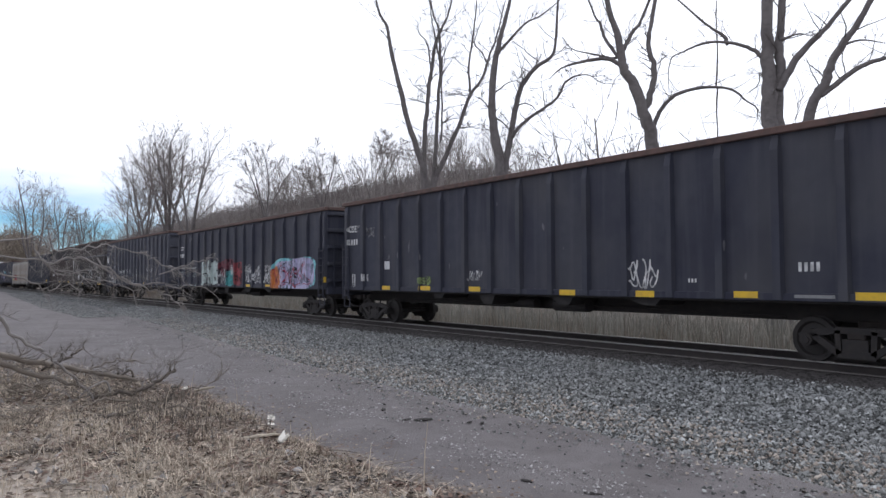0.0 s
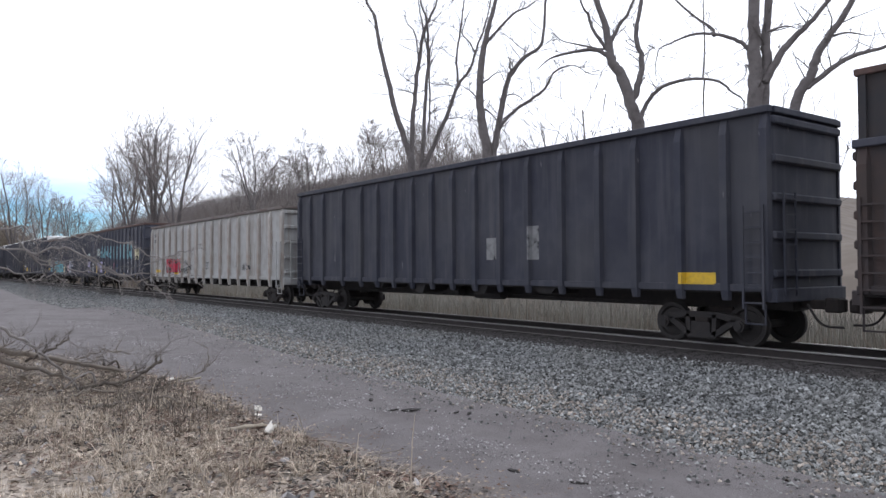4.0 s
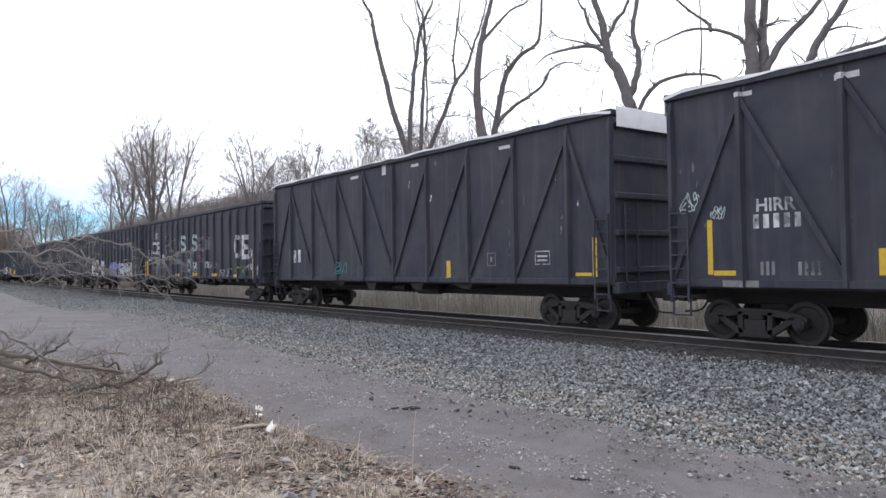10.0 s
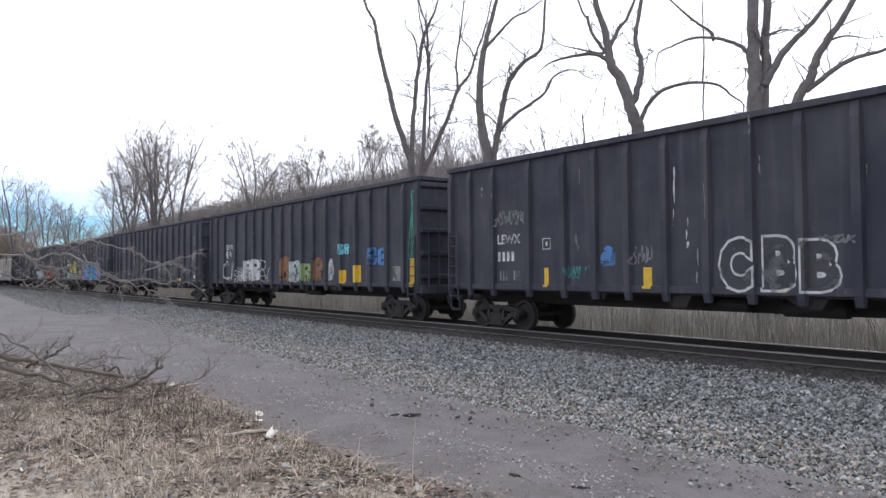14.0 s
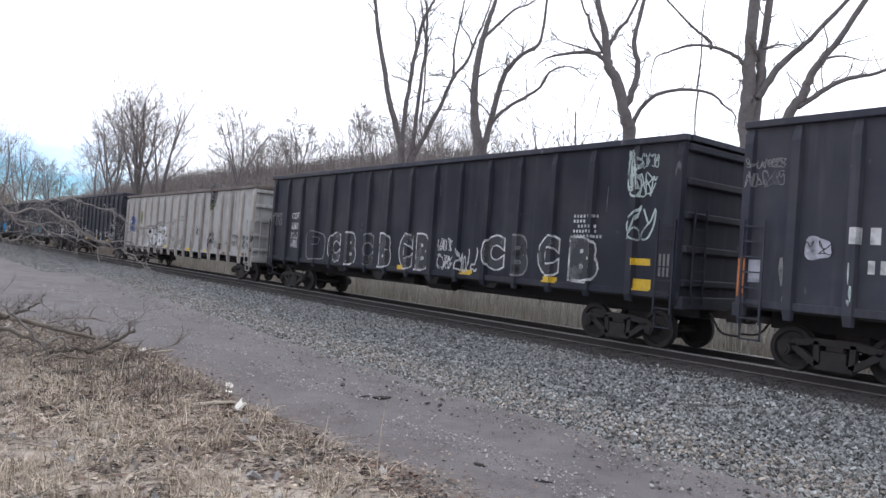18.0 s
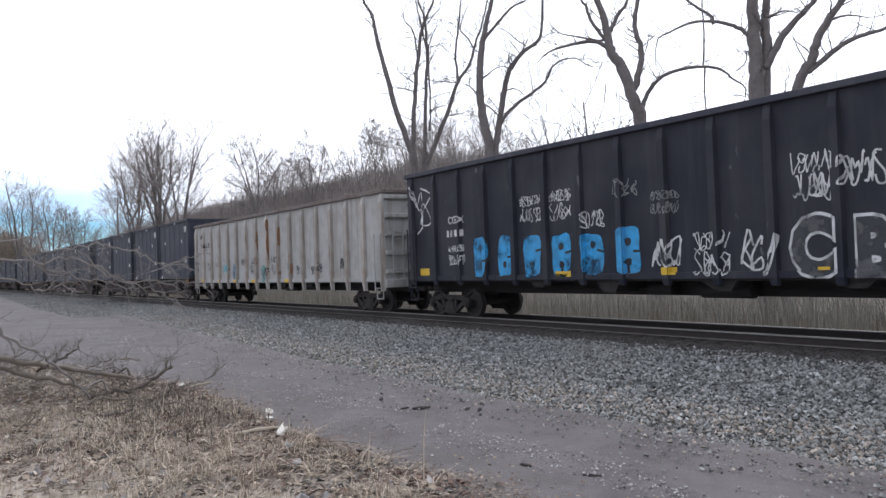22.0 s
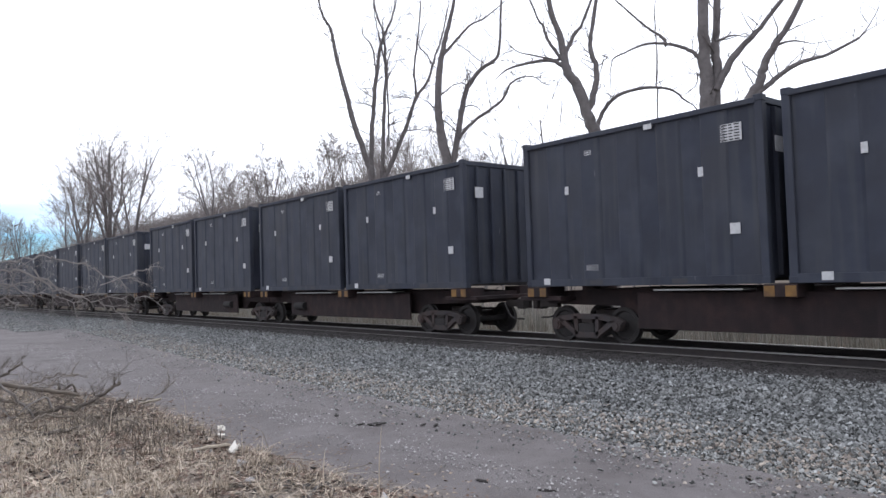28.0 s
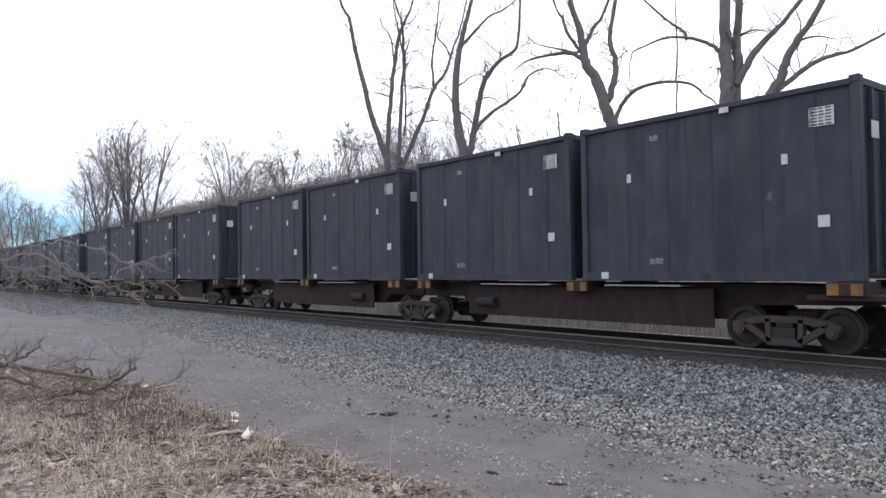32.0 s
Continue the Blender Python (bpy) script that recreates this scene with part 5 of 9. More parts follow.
W = 1.42
def post_places(kind, L):
    """Where the outside posts stand, from the car's trailing end."""
    kind = kind.split("_")[0]
    if kind in ("black", "ribbed"):
        return [0.28 + 1.23 * i for i in range(17) if 0.28 + 1.23 * i < L - 0.5] + [L - 0.12]
    if kind == "sooty":
        k = L / 19.2
        return [u * k for u in (0.1, 1.0, 2.04, 3.5, 4.78, 5.8, 6.8, 7.83, 8.86, 9.84, 10.84, 11.86, 12.92, 14.06, 15.2, 16.2, 17.3, 18.3, 19.1)]
    if kind == "grey":
        return [0.14 + (L - 0.28) * i / 16 for i in range(17)]
    if kind == "braced":
        return [0.1, 1.69, 3.65, 5.7, 7.65, 9.6, 11.55, 13.6, 15.6, 17.55, L - 0.1]
    return [0.14 + (L - 0.28) * i / 12 for i in range(13)]


def make(kind, L):
    p = post_places("sooty" if kind == "marked" else kind, L)
    if kind == "ribbed_pale":
        c = gondola(L, W, 1.15, 4.6, p, M["black_b"], M["black_b"], "sooty black ribbed gondola wagon with bright yellow and blue graffiti", M["load"], stub=0.15, crown=0.02)
    elif kind == "sooty_pale":
        c = gondola(L, W, 1.15, 4.7, p, M["black_b"], M["black_b"], "sooty black ribbed gondola wagon with red graffiti", M["load"], stub=0.2, crown=0.02)
    elif kind == "black":
        c = gondola(L, W, 1.16, 4.45, p, M["black"], M["redrim"], "black ribbed gondola wagon with a rusty red top edge", M["load"])
    elif kind == "marked":
        # side colour holds the haze that lies over these black wagons
        c = gondola(L, W, 1.15, 4.72, p, M["faded"], M["redrim"], "black ribbed gondola wagon with a rusty top edge and bright graffiti", M["load"], stub=0.2)
    elif kind == "sooty":
        c = gondola(L, W, 1.15, 4.7, p, M["black_b"], M["black_b"], "sooty black ribbed gondola wagon with graffiti", M["load"], stub=0.2, crown=0.02)
    elif kind == "ribbed":
        c = gondola(L, W, 1.15, 4.6, p, M["tar"], M["black_b"], "dark ribbed gondola wagon covered with white and coloured graffiti", M["load"], stub=0.15, crown=0.02)
    elif kind == "grey":
        c = gondola(L, W, 1.12, 4.32, p, M["grey"], M["rustgrey"], "faded light grey ribbed gondola wagon streaked with rust", M["load"], stub=0.33, truck_mat=M["cast"], post_w=0.2, post_mat=M["greypost"])
    elif kind == "braced":
        c = gondola(L, W, 1.13, 5.2, p, M["black_b"], M["black_b"], "black gondola wagon with diagonal side braces under a white tarpaulin", M["load"], post_w=0.09)
        diagonals(c, L, W, 1.13, 5.2, p, M["black_b"])
        tarp_cover(c, L, W, 5.2)
    elif kind == "tall":
        c = tall_wagon(L, W, 1.08, 3.72, 5.03, M["rust_black"], M["rust"], "rust-stained black gondola wagon with a rusty raised top")
    elif kind == "tallrust":
        c = tall_wagon(L, W, 1.15, 3.8, 5.03, M["rust"], M["rust_black"], "rusty brown gondola wagon with a raised top")
    return c


CARS = [("black", -25.21, 20.5), ("black", -47.2, 20.4), ("marked", -68.31, 19.0), ("tall", -84.96, 15.3), ("tallrust", -101.76, 15.3), ("sooty", -123.8, 20.5), ("grey", -145.83, 20.5),
        ("marked", -166.58, 19.0), ("marked", -187.16, 19.0), ("braced", -207.6, 19.1), ("braced", -228.31, 19.1), ("braced", -249.21, 19.2), ("braced", -269.71, 19.1),
        ("sooty", -290.61, 19.4), ("sooty", -311.45, 19.3), ("sooty", -332.16, 19.2), ("sooty", -352.86, 19.2), ("sooty", -373.96, 19.5), ("sooty", -395.8, 20.4),
        ("ribbed_pale", -417.77, 20.4), ("sooty_pale", -438.7, 19.5), ("ribbed", -460.01, 19.9), ("grey", -482.31, 20.7), ("ribbed", -503.62, 20.0), ("ribbed", -525.28, 20.2), ("ribbed", -546.89, 20.1), ("grey", -568.9, 20.5)]
PROTO = {}
TRAIN = []
for kind, P, L in CARS:
    key = (kind, round(L * 2) / 2)
    if key not in PROTO:
        PROTO[key] = make(kind, key[1])
        c = PROTO[key]
    else:
        c = copy_thing(PROTO[key], Matrix())
    MOVERS.append((c, P + key[1] / 2))
    TRAIN.append((c, kind, key[1], []))


# container flats: two-unit articulated spine wagons with four tall containers each
CW, CH, CZ, CL = 1.35, 3.52, 1.34, 6.2


def container():
    box = thing("waste_container", "tall dark slate steel waste container with white paper labels", "container", "containers on the flat wagons")
    W2, B = CW, CL / 2
    part("side_wall", Geo().box(-B + 0.14, B - 0.14, -W2 + 0.05, -W2 + 0.08, 0.14, CH - 0.12), M["slate"], box)
    part("side_wall", Geo().box(-B + 0.14, B - 0.14, W2 - 0.08, W2 - 0.05, 0.14, CH - 0.12), M["slate"], box)
    for s in (-1, 1):
        part("bottom_rail", Geo().box(-B + 0.14, B - 0.14, s * W2 - 0.02, s * W2 + 0.02, 0.0, 0.17, 0.008), M["slate"], box)
        part("top_rail", Geo().box(-B + 0.12, B - 0.12, s * W2 - 0.03, s * W2 + 0.02, CH - 0.13, CH - 0.02, 0.01), M["slate"], box)
        rib = shared("crib", lambda: Geo().prism([(-0.3, 0.0), (-0.25, -0.024), (0.25, -0.024), (0.3, 0.0)], "z", 0.17, CH - 0.13).mesh("rib"))
        for i in range(1, 6):
            part("rib", rib, M["slate"], box, at=pose(-B + CL * i / 6, s * (W2 - 0.05), 0, 0, 0, 0 if s < 0 else 180))
        for t in (-1, 1):
            part("corner_post", shared("cpost", lambda: Geo().box(-0.08, 0.08, -0.08, 0.08, 0.0, CH, 0.012).box(-0.09, 0.09, -0.09, 0.09, -0.0, 0.13, 0.012).box(-0.09, 0.09, -0.09, 0.09, CH - 0.1, CH + 0.03, 0.012).mesh("corner_post")), M["slate"], box, at=(s * (B - 0.08), t * (W2 - 0.07), 0))
        e = part("end_wall", Geo().box(s * (B - 0.1) - 0.015, s * (B - 0.1) + 0.015, -W2 + 0.14, W2 - 0.14, 0.1, CH - 0.08), M["slate"], box)
        for k in range(1, 5):
            yy = -W2 + 2 * W2 * k / 5
            part("end_rib", Geo().box(min(s * (B - 0.09), s * (B + 0.004)), max(s * (B - 0.09), s * (B + 0.004)), yy - 0.04, yy + 0.04, 0.15, CH - 0.15, 0.01), M["slate"], e)
        part("end_top_rail", Geo().box(s * (B - 0.1) - 0.06, s * (B - 0.1) + 0.06, -W2 + 0.16, W2 - 0.16, CH - 0.12, CH + 0.01, 0.01), M["slate"], box)
    part("lid", Geo().box(-B + 0.1, B - 0.1, -W2 + 0.05, W2 - 0.05, CH - 0.06, CH - 0.005, 0.01), M["slate"], box)
    part("floor", Geo().box(-B + 0.1, B - 0.1, -W2 + 0.05, W2 - 0.05, 0.05, 0.12), M["under"], box)
    # fork pockets are flat plates, their inner shade painted near-black
    for x in (-0.93, 1.21):
        part("fork_pocket", Geo().box(x - 0.18, x + 0.18, -W2 - 0.024, -W2 - 0.019, 0.03, 0.13), M["ink"], box, "dark plate painted as a shaded fork pocket")
    for x, z, w, h, n in ((2.44, 2.93, 0.44, 0.34, 3), (1.76, 2.25, 0.12, 0.19, 0), (2.44, 1.07, 0.21, 0.21, 0), (-1.08, 3.06, 0.2, 0.11, 1), (-1.75, 2.26, 0.11, 0.19, 0), (-1.07, 0.42, 0.34, 0.13, 2), (0.6, 3.36, 0.2, 0.11, 0), (-2.43, 0.12, 0.2, 0.15, 0)):
        face = -W2 - 0.034 if z > 3.2 else -W2 - 0.024 if z < 0.2 else -W2 + 0.026
        lb = part("label", Geo().box(x - w / 2, x + w / 2, face, face + 0.01, z - h / 2, z + h / 2), M["label"], box, "white paper label")
        run = Geo()
        for k in range(n * 2):
            zz = z + h / 2 - h * (k + 0.5) / (n * 2)
            for a, b in ((-0.42, -0.16), (-0.1, 0.05 + 0.03 * (k % 3)), (0.16 + 0.02 * (k % 2), 0.4)):
                run.box(x + w * a, x + w * b, face - 0.004, face, zz - h * 0.035, zz + h * 0.06 / n * 2)
        if n:
            tagged(part("print", run, M["ink"], lb), kind="stuff")
    part("label", Geo().box(B + 0.004, B + 0.012, -W2 + 0.42, -W2 + 0.72, 2.5, 2.8), M["label"], box, "white paper label")
    return box


def flat_wagon():
    """A two-unit articulated flat: spine girders, three trucks, end platforms and yellow container brackets."""
    car = thing("container_flat_wagon", "dark maroon articulated flat wagon carrying containers", "rail wagon", "wagons of the freight train")
    H = 13.2
    for s in (-1, 1):
        part("spine", Geo().prism([(s * 0.04, 0.84), (s * 1.9, 0.86), (s * 2.3, 0.55), (s * 10.4, 0.55), (s * 10.9, 0.86), (s * (H - 0.1), 0.9), (s * (H - 0.1), 1.2), (s * 11, 1.27), (s * 0.04, 1.27)], "y", -0.75, 0.75), M["redframe"], car)
        part("side_beam", Geo().box(min(s * 2.5, s * 10.2), max(s * 2.5, s * 10.2), -1.05, -1.0, 0.38, 1.18, 0.01), M["redframe"], car)
        part("deck_plate", Geo().box(min(s * 3.3, s * 5.9), max(s * 3.3, s * 5.9), -1.3, -0.76, 1.22, 1.25, 0.005), M["grey"], car, "pale walkway plate")
        part("deck_plate", Geo().box(min(s * 7.6, s * 9.6), max(s * 7.6, s * 9.6), -1.3, -0.76, 1.22, 1.25, 0.005), M["grey"], car, "pale walkway plate")
        for x in (0.8, 6.84, 12.9):
            for t in (-1, 1):
                br = part("bracket", Geo().box(s * x - 0.32, s * x + 0.32, min(t * 0.7, t * 1.38), max(t * 0.7, t * 1.38), 1.08, 1.33, 0.015), M["redframe"], car)
                for u in (-0.2, 0.2):
                    part("bracket_end", Geo().box(s * x + u - 0.1, s * x + u + 0.1, t * 1.38 - 0.006, t * 1.38 + 0.006, 1.1, 1.3), M["yellow"], br, "yellow painted end")
        part("end_platform", Geo().box(min(s * (H - 1.0), s * (H + 0.35)), max(s * (H - 1.0), s * (H + 0.35)), -1.3, 1.3, 1.0, 1.1, 0.01), M["redframe"], car)
        truck(car, s * (H - 1.55), M["rust"])
        coupler(car, s * (H + 0.25), s)
        part("brake_cylinder", Geo().cyl((s * 3.0, -1.1, 0.75), (s * 3.7, -1.1, 0.75), 0.14, 12), M["under"], car)
    truck(car, 0.0, M["rust"])
    return car


flat_proto, box_proto = None, None
for k in range(13):
    mid_x = -583.52 - 28.764 * k
    if flat_proto is None:
        flat_proto = flat_wagon()
        fl = flat_proto
    else:
        fl = copy_thing(flat_proto, Matrix())
    MOVERS.append((fl, mid_x))
    for c in (0.46 + 1.5 * CL + 0.36, 0.46 + CL / 2, -0.46 - CL / 2, -0.46 - 1.5 * CL - 0.36):
        if box_proto is None:
            box_proto = container()
            bx_ = box_proto
        else:
            bx_ = copy_thing(box_proto, Matrix())
        bx_["ride"] = CZ
        MOVERS.append((bx_, mid_x + c))


# ---- lettering, reflectors and graffiti on the wagons ----
INK = dict(white=(0.55, 0.56, 0.58), grey=(0.2, 0.205, 0.215), pale=(0.42, 0.5, 0.5), lime=(0.22, 0.3, 0.12), teal=(0.05, 0.3, 0.32), red=(0.2, 0.03, 0.04),
           orange=(0.5, 0.17, 0.05), lilac=(0.42, 0.40, 0.58), dust=(0.13, 0.13, 0.14), smoke=(0.17, 0.165, 0.18), crimson=(0.5, 0.03, 0.07), black=(0.02, 0.02, 0.025), dark=(0.045, 0.05, 0.06),
           ice=(0.16, 0.36, 0.43), cream=(0.56, 0.53, 0.38), blue=(0.06, 0.19, 0.45), pinkish=(0.35, 0.14, 0.2), cyan=(0.16, 0.52, 0.62), rose=(0.52, 0.4, 0.43), haze=(0.42, 0.43, 0.5),
           tan=(0.2, 0.17, 0.13), navy=(0.06, 0.09, 0.22), brown=(0.2, 0.1, 0.05), periwinkle=(0.26, 0.29, 0.52), pink=(0.5, 0.09, 0.2), green=(0.04, 0.26, 0.17), seafoam=(0.2, 0.46, 0.42),
           lemon=(0.6, 0.52, 0.1), purple=(0.26, 0.17, 0.42), azure=(0.03, 0.3, 0.62), grass=(0.25, 0.4, 0.12), ember=(0.23, 0.055, 0.04), olive=(0.24, 0.25, 0.13), chalk=(0.6, 0.61, 0.63),
           rustp=(0.2, 0.1, 0.05), steel=(0.17, 0.26, 0.37), frost=(0.3, 0.46, 0.52), ruby=(0.34, 0.03, 0.07), halo=(0.2, 0.5, 0.56), maroon=(0.1, 0.015, 0.03), seateal=(0.12, 0.25, 0.26), label=(0.62, 0.63, 0.66))
INK = {k: v if k in ("black", "dark") else tuple(min(0.82, c * 1.25) for c in v) for k, v in INK.items()}
art_rng = random.Random(77)


def clip_x(poly, lo, hi):
    """The part of a flat outline between two x values."""
    for sign, edge in ((1, lo), (-1, -hi)):
        out = []
        for i, p in enumerate(poly):
            q = poly[i - 1]
            a, b = sign * q[0] - edge, sign * p[0] - edge
            if (a < 0) != (b < 0):
                k = a / (a - b)
                out.append((q[0] + (p[0] - q[0]) * k, q[1] + (p[1] - q[1]) * k))
            if b >= 0:
                out.append(p)
        poly = out
        if len(poly) < 3:
            return []
    return poly


def clip_z(poly, lo, hi):
    """The part of a flat outline between two heights."""
    if len(poly) < 3:
        return []
    return [(x, z) for z, x in clip_x([(z, x) for x, z in poly], lo, hi)]


SILL = [1.15]    # the underside of the wagon side that is being painted


def side_spans(kind, L):
    """Stretches of the side: (from, to, depth at either end) for sheet panels, post faces and the flanks between them, from the car's middle."""
    half = 0.045 if kind == "braced" else 0.1 if kind == "grey" else 0.08
    posts = [u - L / 2 for u in post_places("sooty" if kind == "marked" else kind, L)]
    sheet, face = -W + 0.098, -W - 0.012
    spans, x = [], -L / 2
    for p in posts:
        if p - half - 0.03 > x:
            spans.append((x, p - half - 0.03, sheet, sheet))
            spans.append((p - half - 0.03, p - half, sheet, face))
        spans.append((p - half, p + half, face, face))
        x = p + half + 0.03
        if x < L / 2:
            spans.append((p + half, x, face, sheet))
    spans.append((x, L / 2, sheet, sheet))
    return spans


def lay(g, poly, spans, lift=0.004):
    """Lay a flat outline over the ribbed side, panel by panel and post by post."""
    x0, x1 = min(p[0] for p in poly), max(p[0] for p in poly)
    for a, b, ya, yb in spans:
        if b > x0 and a < x1:
            c = clip_x(poly, a, b)
            for q, y0, y1 in ((clip_z(c, SILL[0] + 0.13, 9.0), ya, yb), (clip_z(c, SILL[0] - 0.02, SILL[0] + 0.13), min(ya, -W + 0.04), min(yb, -W + 0.04))):
                if len(q) > 2:
                    n, d = len(g.v), math.hypot(b - a, y1 - y0)
                    nx, ny = (y1 - y0) / d * lift, -(b - a) / d * lift
                    g.v += [(px + nx, y0 + (y1 - y0) * (px - a) / (b - a) + ny, pz) for px, pz in q]
                    g.f.append(tuple(range(n, n + len(q))))


def blob_outline(x, z, w, h, rough=0.1, n=22, square=0.6):
    out = []
    ph = [art_rng.uniform(0, 6.28) for _ in range(3)]
    for i in range(n):
        a = 2 * math.pi * i / n
        c, s = math.cos(a), math.sin(a)
        k = (abs(c) ** (2 / square) + abs(s) ** (2 / square)) ** (-square / 2) if square < 1 else 1
        k *= 1 + rough * (math.sin(3 * a + ph[0]) * 0.6 + math.sin(5 * a + ph[1]) * 0.4 + math.sin(2 * a + ph[2]) * 0.4) - rough * 0.6
        out.append((x + w / 2 + w / 2 * c * k, z + h / 2 + h / 2 * s * k))
    return out


def stroke(g, pts, width, spans, lift):
    """A painted line of even width, mitred at its bends; where it crosses itself the later stretch lies on top."""
    closed = math.dist(pts[0], pts[-1]) < 1e-6
    side = []
    for k, (x, z) in enumerate(pts):
        (ax, az), (bx, bz) = pts[max(k - 1, 0)], pts[min(k + 1, len(pts) - 1)]
        if closed and k in (0, len(pts) - 1):
            (ax, az), (bx, bz) = pts[-2], pts[1]
        d = math.hypot(bx - ax, bz - az) or 1e-6
        side.append((-(bz - az) / d * width / 2, (bx - ax) / d * width / 2))
    for k in range(len(pts) - 1):
        (x0, z0), (x1, z1), (n0, m0), (n1, m1) = pts[k], pts[k + 1], side[k], side[k + 1]
        lay(g, [(x0 + n0, z0 + m0), (x0 - n0, z0 - m0), (x1 - n1, z1 - m1), (x1 + n1, z1 + m1)], spans, lift + 0.0002 * k)


def scrawl(x, z, w, h, n=3):
    """Looping handwriting-like lines inside a box."""
    lines = []
    for k in range(n):
        cx, pts = x + w * (k + 0.5 + art_rng.uniform(-0.3, 0.3)) / n, []
        p0, f = art_rng.uniform(0, 6.28), art_rng.choice((1, 2, 2, 3))
        for i in range(13):
            t = i / 12 * 6.28
            pts.append((cx + w / n * 0.62 * math.sin(f * t + p0) * art_rng.uniform(0.7, 1), z + h / 2 + h * 0.5 * math.cos(t * art_rng.choice((1, 1, 1.5)) + p0 * 0.5) * art_rng.uniform(0.6, 1)))
        lines.append(pts[:art_rng.randint(8, 13)])
    return lines


def curl(pts):
    """Round a broken line into a flowing one."""
    return [(p.x, p.z) for p in curve_pts([(x, 0.0, z) for x, z in pts], 3)]


FONT = {}


def letters(body, bold=0.0):
    """A word in the built-in font as a flat mesh: vertices within 0..1 and faces."""
    if (body, bold) not in FONT:
        cu = bpy.data.curves.new("lettering", "FONT")
        cu.body, cu.offset, cu.resolution_u = body, bold, 3
        ob = bpy.data.objects.new("lettering", cu)
        scene.collection.objects.link(ob)
        me = ob.to_mesh()
        v = [(p.co.x, p.co.y) for p in me.vertices]
        f = [tuple(q.vertices) for q in me.polygons]
        ob.to_mesh_clear()
        bpy.data.objects.remove(ob)
        x0, x1, y0, y1 = min(p[0] for p in v), max(p[0] for p in v), min(p[1] for p in v), max(p[1] for p in v)
        FONT[body, bold] = ([((a - x0) / (x1 - x0), (b - y0) / (y1 - y0)) for a, b in v], f)
    return FONT[body, bold]


NAMES = dict(slab="graffiti", wedge="graffiti", hollow="graffiti", fig="graffiti", txt="lettering", glyph="graffiti", num="stencil_mark", refl="reflector", plate="paint_patch", tri="paint_patch", tag="graffiti", bub="graffiti", blob="graffiti", out="graffiti", drip="paint_streak", ring="stencil_ring", box="stencil_box", boxed="stencil_box")


